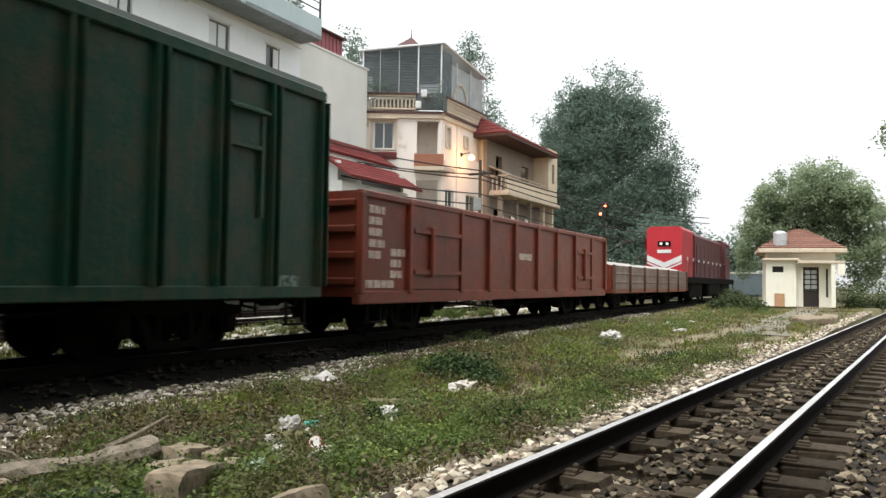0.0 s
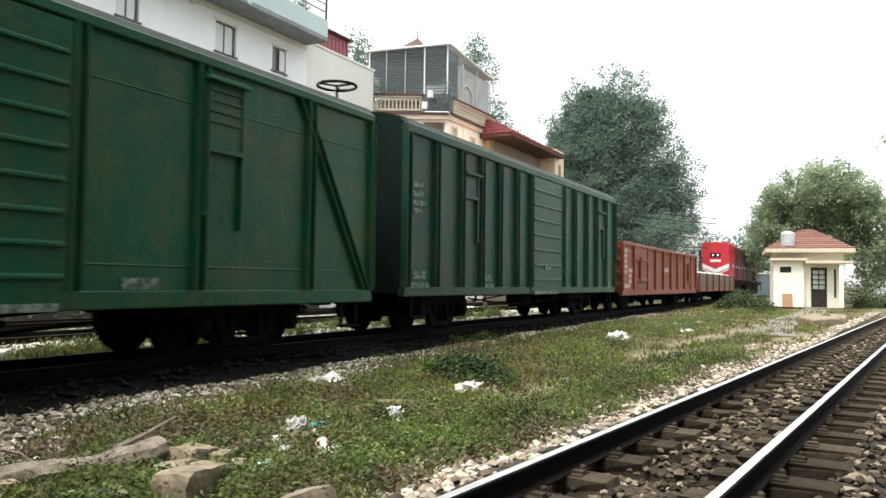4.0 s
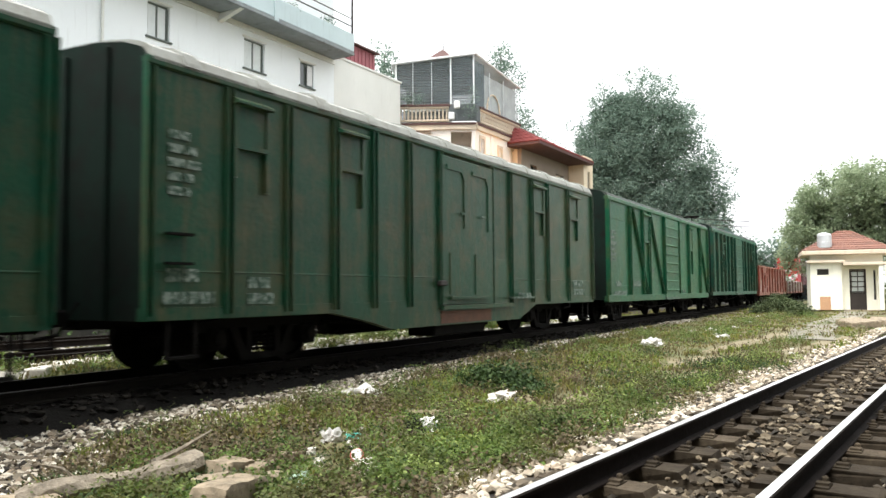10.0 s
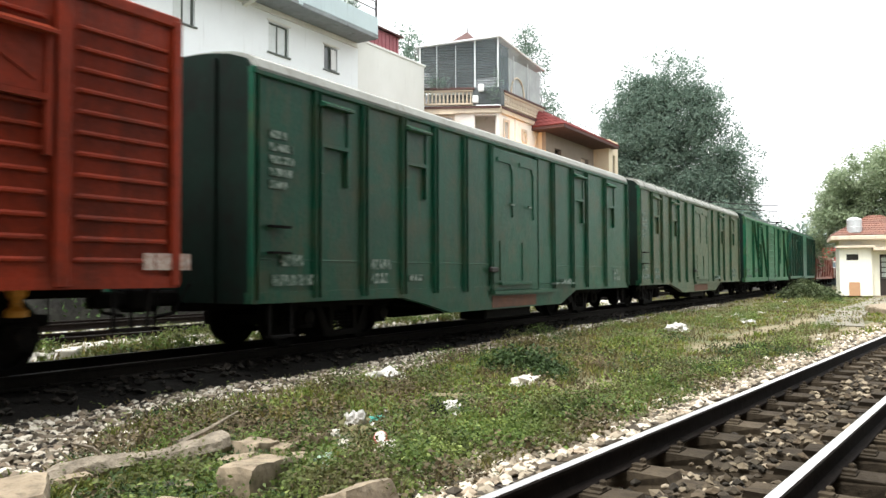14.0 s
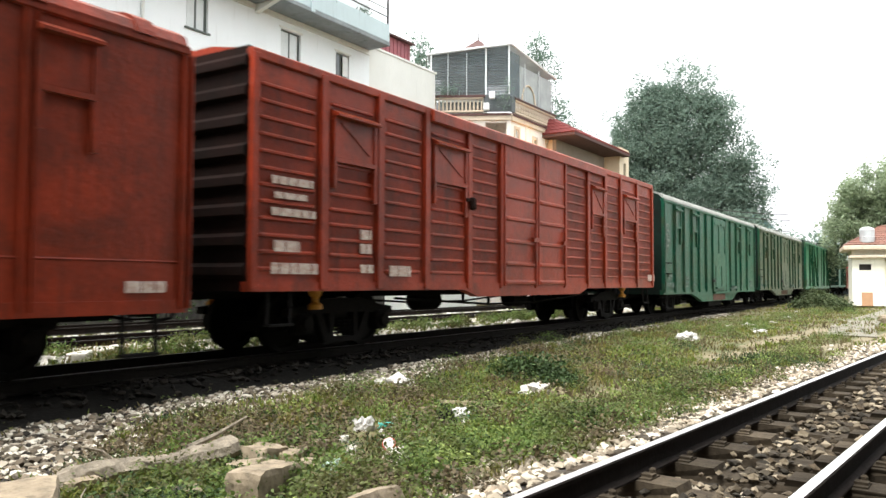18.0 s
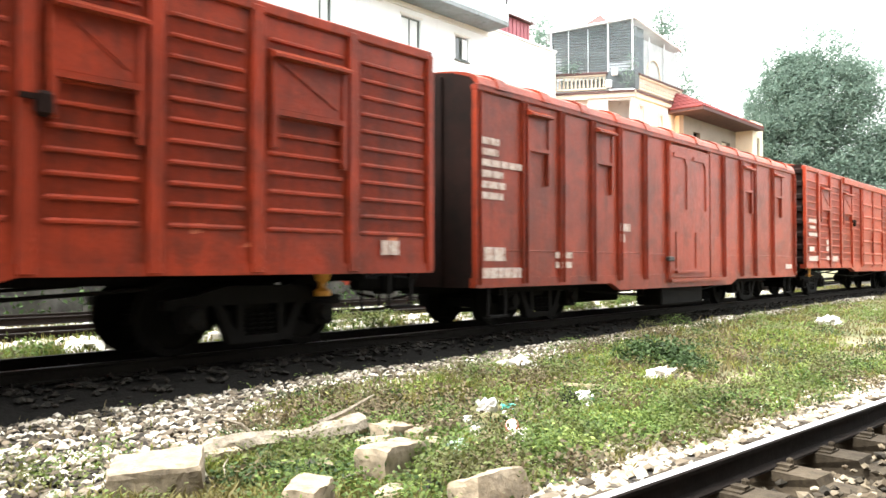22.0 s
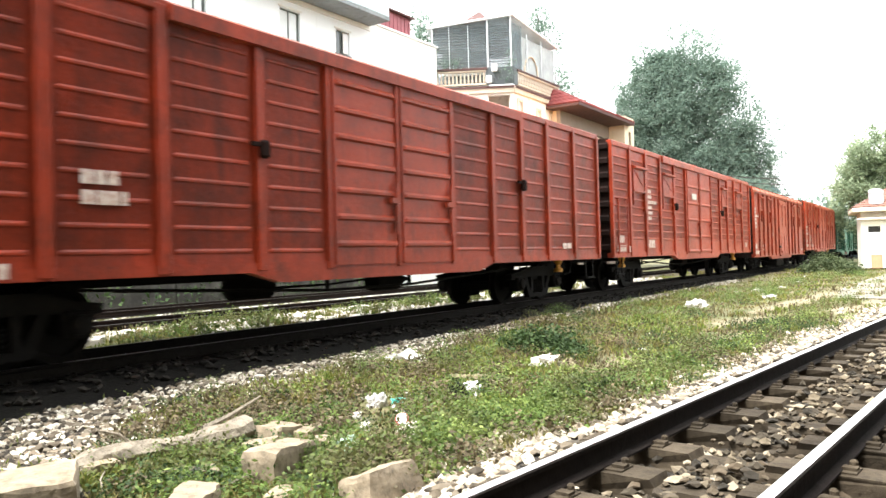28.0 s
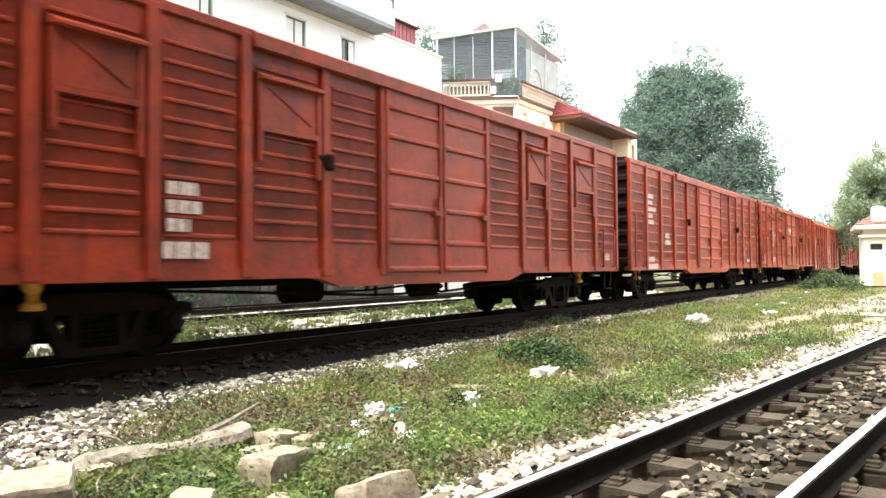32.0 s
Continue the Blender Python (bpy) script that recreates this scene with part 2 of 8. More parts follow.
RED_OLD = surface("red_oxide_paint_worn", (0.262, 0.034, 0.013), (0.130, 0.021, 0.010), 0.40, scale=1.0, dirt=(0.060, 0.019, 0.012), streak=0.34, vary=0.06, spec=0.17, amount=0.4, blotch=0.75, bump=0.35, fine=26.0, dust=(0.92, 0.34, 0.20))
RED_GON = surface("gondola_paint", (0.20, 0.038, 0.021), (0.11, 0.027, 0.017), 0.40, scale=1.3, dirt=(0.10, 0.048, 0.030), streak=0.36, vary=0.06, spec=0.17, amount=0.4, blotch=0.75, bump=0.35, fine=26.0, dust=(0.70, 0.38, 0.28))
WAGON_WORN = surface("worn_brown_board", (0.17, 0.10, 0.075), (0.24, 0.20, 0.17), 0.7, scale=1.6, dirt=(0.08, 0.05, 0.035), streak=0.4, amount=0.4, blotch=0.5)
RED_LOCO = surface("locomotive_red", (0.48, 0.018, 0.03), (0.38, 0.016, 0.025), 0.45, scale=0.8, dirt=(0.15, 0.02, 0.02), streak=0.15)
# Darker copy of the locomotive's red, with its side's shade in the colour.
RED_LOCO_SHADED = surface("locomotive_red_shaded", (0.10, 0.022, 0.026), (0.07, 0.018, 0.02), 0.55, scale=0.8, dirt=(0.04, 0.02, 0.015), streak=0.3)
GREY_ROOF = surface("grey_roof_paint", (0.30, 0.31, 0.28), (0.20, 0.20, 0.18), 0.7, scale=1.0, dirt=(0.12, 0.10, 0.07), streak=0.3)
DARK_ROOF = surface("dark_roof_paint", (0.035, 0.05, 0.042), (0.05, 0.05, 0.04), 0.7, scale=1.0)
# Grimy black, lowered further so the colour carries the shade under the wagons.
UNDER = surface("grimy_shaded_underframe", (0.0062, 0.0058, 0.0054), (0.010, 0.009, 0.008), 0.9, scale=4.0, dirt=(0.014, 0.011, 0.008), bump=0.3, spec=0.08)
IRON = surface("black_iron", (0.025, 0.024, 0.023), (0.04, 0.03, 0.025), 0.6, metal=0.3, scale=5.0)
RUSTY = surface("rusty_steel", (0.12, 0.05, 0.025), (0.06, 0.03, 0.02), 0.8, scale=5.0, bump=0.3)
YELLOW = surface("yellow_paint", (0.55, 0.25, 0.02), (0.40, 0.17, 0.02), 0.6, scale=9.0, dirt=(0.1, 0.06, 0.02))
STENCIL = surface("white_stencil_paint", (0.60, 0.52, 0.46), (0.36, 0.20, 0.15), 0.8, scale=16.0, dirt=(0.20, 0.05, 0.03), amount=0.35)
STENCIL_DIM = surface("faded_stencil_paint", (0.26, 0.31, 0.27), (0.03, 0.07, 0.045), 0.8, scale=15.0, amount=0.22)
# Bright orange that stands for sunlight glinting on the van's side.
GLINT = surface("painted_glint", (0.60, 0.17, 0.07), (0.25, 0.03, 0.015), 0.7, scale=11.0, amount=0.2)
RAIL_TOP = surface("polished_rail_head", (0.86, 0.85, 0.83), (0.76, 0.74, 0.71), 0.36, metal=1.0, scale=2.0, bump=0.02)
# Rail head with the shade under the train in its colour; sidings share it.
RAIL_SHADED = surface("shade_dark_rail_head", (0.030, 0.027, 0.024), (0.018, 0.016, 0.014), 0.55, scale=2.0, bump=0.05, spec=0.2)
RAIL_SIDE = surface("dark_rail_web", (0.014, 0.010, 0.008), (0.009, 0.007, 0.006), 0.9, scale=3.0, bump=0.25, spec=0.12)
SLEEPER = surface("weathered_sleeper", (0.074, 0.058, 0.039), (0.028, 0.022, 0.015), 0.9, scale=5.0, dirt=(0.013, 0.010, 0.007), bump=0.6, vary=0.35, spec=0.12, blotch=0.6)
PLASTER_WHITE = surface("white_wall_plaster", (0.82, 0.86, 0.87), (0.73, 0.77, 0.78), 0.85, scale=0.35, dirt=(0.58, 0.60, 0.59), streak=0.08, bump=0.05)
PLASTER_GREY = surface("pale_wall_plaster", (0.74, 0.75, 0.71), (0.62, 0.63, 0.59), 0.85, scale=0.35, dirt=(0.45, 0.44, 0.40), streak=0.08, bump=0.05)
PLASTER_PEACH = surface("cream_wall_plaster", (0.86, 0.80, 0.73), (0.80, 0.73, 0.66), 0.85, scale=0.5, dirt=(0.50, 0.43, 0.36), streak=0.0, bump=0.05)
PLASTER_YELLOW = surface("ochre_wall_plaster", (0.74, 0.63, 0.46), (0.64, 0.53, 0.38), 0.85, scale=0.5, dirt=(0.30, 0.22, 0.15), streak=0.1, bump=0.05)
PLASTER_TAUPE = surface("taupe_wall_plaster", (0.30, 0.25, 0.20), (0.22, 0.18, 0.15), 0.85, scale=0.6, dirt=(0.12, 0.10, 0.08), streak=0.15, bump=0.05)
HUT_WALL = surface("pale_yellow_limewash", (0.85, 0.83, 0.71), (0.78, 0.75, 0.62), 0.9, scale=1.2, dirt=(0.52, 0.48, 0.38), streak=0.06, bump=0.1)
TRIM_CREAM = surface("cream_trim", (0.64, 0.54, 0.42), (0.52, 0.43, 0.33), 0.8, scale=1.5, dirt=(0.28, 0.21, 0.15), streak=0.15)
BLUE_BAND = surface("pale_blue_paint", (0.50, 0.60, 0.62), (0.42, 0.51, 0.53), 0.7, scale=0.6, dirt=(0.2, 0.24, 0.24), streak=0.12)
ROOF_TILE = surface("red_roof_tile", (0.20, 0.045, 0.042), (0.135, 0.035, 0.033), 0.8, scale=2.0, dirt=(0.06, 0.03, 0.026), vary=0.15, spec=0.2)
ROOF_BROWN = surface("brown_roof_tile", (0.20, 0.090, 0.062), (0.13, 0.068, 0.050), 0.8, scale=2.0, dirt=(0.07, 0.045, 0.035), vary=0.15)
RED_SHEET = surface("red_sheet_metal", (0.30, 0.085, 0.10), (0.20, 0.06, 0.07), 0.55, scale=0.8)
DARK_TRIM = surface("dark_brown_trim", (0.085, 0.034, 0.028), (0.055, 0.025, 0.021), 0.7, scale=2.0)
WINDOW_WHITE = surface("white_window_frame", (0.70, 0.71, 0.70), (0.6, 0.6, 0.6), 0.5, scale=3.0)
WINDOW_WOOD = surface("dark_green_shutter", (0.11, 0.13, 0.115), (0.08, 0.095, 0.085), 0.6, scale=4.0)
PANE = glass("window_pane", (0.05, 0.06, 0.06))
PANE_PALE = glass("pale_window_pane", (0.52, 0.56, 0.54), 0.3)
CURTAINED = surface("curtained_pane", (0.66, 0.70, 0.69), (0.52, 0.56, 0.55), 0.3, scale=3.0, bump=0.0)
DARK_ROOM = surface("dark_opening", (0.03, 0.027, 0.024), (0.02, 0.02, 0.018), 0.9, scale=2.0)
CAGE = surface("dark_netting", (0.10, 0.115, 0.12), (0.07, 0.08, 0.085), 0.7, scale=1.5)
NET = netting("terrace_netting", (0.16, 0.20, 0.215), 0.42)
SCREEN = netting("translucent_sheet", (0.48, 0.51, 0.51), 0.25)
WHITE_TUBE = surface("white_painted_tube", (0.80, 0.82, 0.83), (0.70, 0.72, 0.73), 0.5, scale=3.0)
PIPE = surface("pale_steel_tube", (0.55, 0.57, 0.58), (0.45, 0.46, 0.47), 0.45, metal=0.4, scale=3.0)
CONCRETE = surface("old_concrete", (0.30, 0.242, 0.165), (0.13, 0.098, 0.064), 0.9, scale=5.0, dirt=(0.06, 0.046, 0.03), bump=0.5, blotch=0.75)
SLEEPER_GREY = surface("worn_path_concrete", (0.22, 0.20, 0.155), (0.13, 0.12, 0.085), 0.92, scale=1.2, dirt=(0.07, 0.075, 0.04), bump=0.4, blotch=0.6)
CONCRETE_PALE = surface("pale_concrete", (0.55, 0.52, 0.46), (0.42, 0.40, 0.35), 0.9, scale=4.0, dirt=(0.22, 0.20, 0.16), bump=0.4)
TIMBER = surface("bleached_timber", (0.30, 0.255, 0.19), (0.12, 0.10, 0.072), 0.9, scale=7.0, fine=60, bump=0.9, dirt=(0.05, 0.04, 0.028), blotch=0.7)
BARK = surface("tree_bark", (0.08, 0.06, 0.045), (0.05, 0.04, 0.03), 0.9, scale=5.0, bump=0.6)
PLASTIC = surface("white_plastic_bag", (0.62, 0.61, 0.58), (0.42, 0.40, 0.37), 0.5, scale=14.0, bump=0.6, amount=0.3)
PLASTIC_TEAL = surface("teal_plastic", (0.10, 0.55, 0.47), (0.05, 0.34, 0.30), 0.4, scale=7.0)
PLASTIC_RED = surface("red_plastic", (0.5, 0.06, 0.05), (0.35, 0.05, 0.04), 0.4, scale=7.0)
BALLAST_LOAD = surface("pale_stone_load", (0.40, 0.38, 0.35), (0.26, 0.25, 0.23), 0.9, scale=8.0, bump=0.8)
STONES = pieces("ballast_stone", [(0.022, 0.018, 0.013), (0.15, 0.128, 0.094), (0.34, 0.305, 0.240), (0.065, 0.053, 0.037), (0.58, 0.545, 0.455), (0.20, 0.160, 0.114), (0.10, 0.08, 0.056), (0.42, 0.38, 0.31)], 0.85, steps=True)
# Oily stones, made near black to carry the train's shade as well.
STONES_DARK = pieces("oily_shaded_ballast_stone", [(0.010, 0.009, 0.008), (0.018, 0.016, 0.013), (0.030, 0.026, 0.021), (0.013, 0.012, 0.010)], 0.9, spec=0.15)
GRASS = pieces("grass_blade", [(0.075, 0.125, 0.015), (0.135, 0.195, 0.026), (0.210, 0.258, 0.040), (0.255, 0.245, 0.062), (0.105, 0.168, 0.020)], 0.7, 0.35, drift=(0.215, 0.168, 0.062))
DRY_GRASS = pieces("dry_grass_blade", [(0.19, 0.155, 0.070), (0.26, 0.205, 0.10), (0.13, 0.12, 0.045), (0.17, 0.13, 0.06)], 0.8, 0.2, drift=(0.10, 0.085, 0.035))
WEED = pieces("weed_leaf", [(0.040, 0.080, 0.016), (0.110, 0.180, 0.036), (0.185, 0.265, 0.060), (0.065, 0.120, 0.024), (0.15, 0.20, 0.045)], 0.6, 0.35, drift=(0.120, 0.105, 0.042), reach=1.5)
# Leaf colours lifted above real foliage to carry the haze of distance.
FOLIAGE = pieces("haze_paled_foliage", [(0.125, 0.183, 0.148), (0.17, 0.238, 0.19), (0.23, 0.30, 0.238), (0.14, 0.20, 0.16)], 0.85, 0.55)
# Lighter leaves, also paled in colour for haze.
FOLIAGE_LIGHT = pieces("haze_paled_mid_foliage", [(0.18, 0.24, 0.145), (0.27, 0.33, 0.205), (0.37, 0.43, 0.28), (0.21, 0.27, 0.165)], 0.75, 0.5)
SOIL_GRASS = surface("grassy_soil", (0.075, 0.084, 0.024), (0.135, 0.112, 0.048), 0.95, scale=1.1, fine=22.0, bump=0.8, dirt=(0.030, 0.034, 0.010), amount=0.25, blotch=0.6)
SOIL_GRAVEL = surface("gravel_bed", (0.035, 0.029, 0.023), (0.020, 0.017, 0.014), 0.95, scale=14.0, fine=45.0, bump=1.0, dirt=(0.07, 0.06, 0.045))
# Oily bed whose colour also holds the shade beneath the wagons.
SOIL_DARK = surface("oily_shaded_gravel_bed", (0.011, 0.010, 0.0085), (0.007, 0.0065, 0.006), 0.95, scale=14.0, fine=45.0, bump=1.0, dirt=(0.018, 0.015, 0.012), spec=0.08)
STONES_BROWN = pieces("brown_ballast_stone", [(0.020, 0.016, 0.010), (0.074, 0.057, 0.036), (0.13, 0.104, 0.068), (0.040, 0.031, 0.020), (0.26, 0.215, 0.15), (0.082, 0.061, 0.038), (0.05, 0.04, 0.026)], 0.85, steps=True)
SOIL_TRACK = surface("brown_gravel_bed", (0.026, 0.020, 0.014), (0.015, 0.012, 0.008), 0.95, scale=14.0, fine=45.0, bump=1.0, dirt=(0.05, 0.039, 0.026))
STONES_PALE = pieces("pale_ballast_stone", [(0.06, 0.050, 0.036), (0.30, 0.258, 0.192), (0.47, 0.418, 0.325), (0.13, 0.105, 0.074), (0.60, 0.55, 0.45), (0.34, 0.275, 0.20), (0.18, 0.15, 0.108)], 0.85, steps=True)
STONES_WHITE = pieces("clean_ballast_stone", [(0.34, 0.31, 0.25), (0.55, 0.52, 0.45), (0.70, 0.67, 0.60), (0.45, 0.41, 0.34)], 0.85)
DEAD_WEED = pieces("dead_weed_blade", [(0.095, 0.075, 0.042), (0.15, 0.115, 0.066), (0.06, 0.05, 0.03), (0.20, 0.155, 0.09)], 0.85, 0.15)
# Sleepers and rail sides under the train: shade put into the colour.
SLEEPER_DARK = surface("shade_dark_sleeper", (0.012, 0.010, 0.008), (0.007, 0.006, 0.005), 0.9, scale=5.0, bump=0.5, spec=0.12)
# Grimy red end; the shade of the gap between wagons darkens its colour.
RED_END = surface("shaded_grimy_red_end", (0.018, 0.008, 0.006), (0.009, 0.006, 0.005), 0.85, scale=1.2, dirt=(0.006, 0.005, 0.004), spec=0.08, blotch=0.7)
# Grimy green end, likewise with the gap's shade put into the paint.
GREEN_END = surface("shaded_grimy_green_end", (0.006, 0.017, 0.012), (0.006, 0.010, 0.008), 0.8, scale=1.2, dirt=(0.008, 0.007, 0.006), spec=0.1, blotch=0.7)
WEED_BRIGHT = pieces("bright_weed_leaf", [(0.12, 0.17, 0.04), (0.20, 0.27, 0.065), (0.30, 0.36, 0.11), (0.16, 0.21, 0.06)], 0.7, 0.4)
GREEN_RUST = surface("green_paint_rusting", (0.006, 0.060, 0.031), (0.017, 0.046, 0.024), 0.40, scale=1.0, dirt=(0.078, 0.068, 0.032), streak=0.40, vary=0.06, spec=0.17, amount=0.4, blotch=0.75, bump=0.35, fine=26.0, dust=(0.56, 0.50, 0.34))
SLAB_GREY = surface("grey_slab_edge", (0.26, 0.29, 0.30), (0.18, 0.20, 0.21), 0.85, scale=0.8, dirt=(0.10, 0.11, 0.11), blotch=0.4)
WEED_DEEP = pieces("deep_green_leaf", [(0.014, 0.030, 0.008), (0.030, 0.058, 0.014), (0.050, 0.088, 0.022), (0.020, 0.042, 0.010)], 0.7, 0.2)
SOIL_BARE = surface("trodden_earth", (0.20, 0.165, 0.098), (0.135, 0.115, 0.062), 0.95, scale=2.5, fine=30.0, bump=0.6, dirt=(0.12, 0.11, 0.05), blotch=0.4)
SHRUB_LEAF = pieces("shrub_leaf", [(0.030, 0.046, 0.018), (0.055, 0.078, 0.030), (0.085, 0.105, 0.045), (0.040, 0.060, 0.022)], 0.75, 0.25)

# ---- tracks and ground ----
HEADING = 5.1  # degrees by which the train's track leans to the left of the near one
TRAIN_LAT = 8.36  # from the eye's foot to the middle of the train's track
A = radians(HEADING)
ALONG, ASIDE = Vector((-math.sin(A), math.cos(A), 0)), Vector((-math.cos(A), -math.sin(A), 0))
NEAR_X, FALL = -1.47, -0.0048


def bend(s):
    return 0.0000815 * max(s, 0.0) ** 2


def on_train_line(s, lat, z=0.0):
    """A place s metres along the train's line and lat metres to its left."""
    p = ALONG * s + ASIDE * (lat + bend(s))
    return Vector((p.x, p.y, z))


def train_pose(s, z=0.0):
    p = on_train_line(s, TRAIN_LAT)
    return pose(p.x, p.y, z, 0, 0, HEADING + math.degrees(2 * 0.0000815 * max(s, 0.0)))


def shoulder_edge(s):
    """How far towards the eye the train track's stone shoulder reaches."""
    return float(np.interp(s, [-4, 2, 3.3, 4.5, 6, 7.5, 9.5, 12.5, 18, 40], [3.6, 4.3, 5.1, 6.1, 6.15, 6.0, 6.4, 6.9, 7.2, 7.4]))


BARE = ((-4.15, 8.4, 0.55, 0.24), (-3.75, 11.3, 0.7, 0.28), (-4.4, 13.9, 1.1, 0.30), (-4.7, 18.2, 2.2, 0.36), (-4.5, 21.5, 1.6, 0.45), (-3.3, 16.8, 1.0, 0.3), (-3.2, 20.0, 1.2, 0.3))  # trodden patches: middle, half length, half width


def trodden(x, y):
    """1 on bare earth, 0 elsewhere."""
    out = 0.0
    for bx, by, ly, lx in BARE:
        d = math.hypot((x - bx) / lx, (y - by) / ly) + 0.4 * noise.noise((x * 2.2, y * 2.2, 5))
        out = max(out, min(1.0, max(0.0, 1.6 - d)))
    return out


def base_height(x, y):
    return -0.33 + 0.0055 * min(max(y - 4, 0), 45) + 0.05 * (noise.noise((x * 0.5, y * 0.5, 0)) + 0.5 * noise.noise((x * 1.7, y * 1.7, 3)))


def ground_height(x, y):
    """Height of the ground and which surface it is: 0 grass, 1 gravel, 2 oily gravel darkened for the train's shade, 3
    between the near rails, 4 bare earth.
    """
    s, lat = -math.sin(A) * x + math.cos(A) * y, -math.cos(A) * x - math.sin(A) * y
    z, kind = base_height(x, y), 0
    wob = 0.25 * noise.noise((x * 0.9, y * 0.9, 7))
    d = abs(x - NEAR_X)
    top = FALL * y - (0.275 if d < 0.85 else 0.20)
    bed = top - max(0.0, d - 1.05 - wob * 0.4) * 0.55
    if d < float(np.interp(y, [5, 12, 28], [1.8, 1.5, 1.25])) + wob * 0.8 and bed > z - 0.10:
        kind = 1
    if bed > z or d < 0.9:
        z = bed
    if d < 0.86:
        kind = 3
    d = lat - bend(s) - TRAIN_LAT
    bed = -0.17 - max(0.0, abs(d) - 1.0) * 0.42
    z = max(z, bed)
    # The strip below the wagons' overhang, where shade is painted into the ground.
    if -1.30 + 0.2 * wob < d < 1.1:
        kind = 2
    elif d < 0 and lat > shoulder_edge(s) + wob * 0.9:
        kind = 1
    elif 0 < d < 1.25:
        kind = 1
    elif 1.25 <= d < 2.9:
        z, kind = max(z, -0.11 + 0.03 * noise.noise((x * 2, y * 2, 1))), 0
    if kind == 0 and -8 < x < 0 and 6 < y < 24 and trodden(x, y) > 0.45:
        kind = 4
    d = lat - 12.6
    if abs(d) < 1.2:
        z, kind = max(z, -0.17), 1
    return z, kind


def ladder(parts):
    out = []
    for a, b, step in parts:
        n = max(1, round((b - a) / step))
        out += [a + (b - a) * i / n for i in range(n)]
    return out + [parts[-1][1]]


def make_ground():
    xs = ladder([(-2200, -400, 600), (-400, -100, 75), (-100, -40, 8), (-40, -14, 1.3), (-14, 1.5, 0.22), (1.5, 12, 1.5), (12, 100, 22), (100, 2200, 700)])
    ys = ladder([(-1500, -100, 350), (-100, -8, 11), (-8, 0, 0.8), (0, 16, 0.25), (16, 48, 0.6), (48, 150, 6), (150, 500, 50), (500, 3000, 500)])
    verts, kinds = [], []
    for y in ys:
        for x in xs:
            z, k = ground_height(x, y)
            verts.append((x, y, z))
            kinds.append(k)
    n = len(xs)
    faces = [(j * n + i, j * n + i + 1, (j + 1) * n + i + 1, (j + 1) * n + i) for j in range(len(ys) - 1) for i in range(n - 1)]
    me = bpy.data.meshes.new("ground")
    me.from_pydata(verts, [], faces)
    for m in (SOIL_GRASS, SOIL_GRAVEL, SOIL_DARK, SOIL_TRACK, SOIL_BARE):
        me.materials.append(m)
    me.polygons.foreach_set("material_index", [kinds[f[0]] for f in faces])
    me.shade_smooth()
    tagged(new("ground", me), "grassy strip of rough earth between railway tracks", "ground", "", "structure")


make_ground()


def scatter(name, label, material, spots, piece, category="gravel"):
    """Joins many small pieces into one object. piece: vertices, faces; spots: place, turn, three sizes."""
    pv, pf = np.array(piece[0], float), np.array(piece[1], int)
    n, k = len(spots), len(pv)
    S = np.array(spots, float)
    rng = np.random.RandomState(5)
    v = np.repeat(pv[None], n, 0) * (1 + 0.36 * rng.uniform(-1, 1, (n, k, 1))) * S[:, None, 4:7]
    c, s = np.cos(S[:, 3])[:, None], np.sin(S[:, 3])[:, None]
    out = np.stack([v[..., 0] * c - v[..., 1] * s, v[..., 0] * s + v[..., 1] * c, v[..., 2]], -1) + S[:, None, :3]
    faces = (pf[None] + (np.arange(n) * k)[:, None, None]).reshape(-1, pf.shape[1])
    me = bpy.data.meshes.new(name)
    me.from_pydata(out.reshape(-1, 3).tolist(), [], faces.tolist())
    me.materials.append(material)
    return tagged(new(name, me), label, category, "", "stuff")


OCTA = ([(1, 0, 0), (0, 1, 0), (-1, 0, 0), (0, -1, 0), (0, 0, 1), (0, 0, -0.8), (0.6, 0.6, 0.55), (-0.65, 0.55, 0.5), (-0.55, -0.65, 0.5), (0.6, -0.6, 0.5)],
        [(4, 6, 7), (4, 7, 8), (4, 8, 9), (4, 9, 6), (6, 0, 1), (7, 1, 2), (8, 2, 3), (9, 3, 0), (6, 1, 7), (7, 2, 8), (8, 3, 9), (9, 0, 6), (0, 5, 1), (1, 5, 2), (2, 5, 3), (3, 5, 0)])


def stones_on(name, label, material, count, spot, size, seed):
    rng = random.Random(seed)
    spots = []
    while len(spots) < count:
        x, y = spot(rng)
        z, _ = ground_height(x, y)
        r = size * rng.choice((0.55, 0.75, 1.0, 1.0, 1.3))
        spots.append((x, y, z + r * 0.25, rng.uniform(0, 6.3), r * rng.uniform(0.8, 1.3), r * rng.uniform(0.6, 1.0), r * rng.uniform(0.5, 0.9)))
    return scatter(name, label, material, spots, OCTA)


def near_bed(rng):
    y = 1.2 + 36 * rng.random() ** 1.9 if rng.random() > 0.12 else rng.uniform(-7, 1.2)
    return NEAR_X + (rng.gauss(0, 0.24) if rng.random() < 0.5 else rng.uniform(-0.9, 0.9)), y


def near_shoulder(rng):
    y = 1.0 + 38 * rng.random() ** 1.7 if rng.random() > 0.12 else rng.uniform(-7, 1.0)
    x = NEAR_X - 0.72 - (rng.random() ** 0.8 * 0.95 + abs(rng.gauss(0, 0.16))) * float(np.interp(y, [5, 12, 28], [1.0, 0.72, 0.5]))
    return x, y


def near_right(rng):
    y = 2.5 + 30 * rng.random() ** 1.6 if rng.random() > 0.2 else rng.uniform(-7, 2.5)
    return NEAR_X + 0.80 + rng.random() * 2.3, y


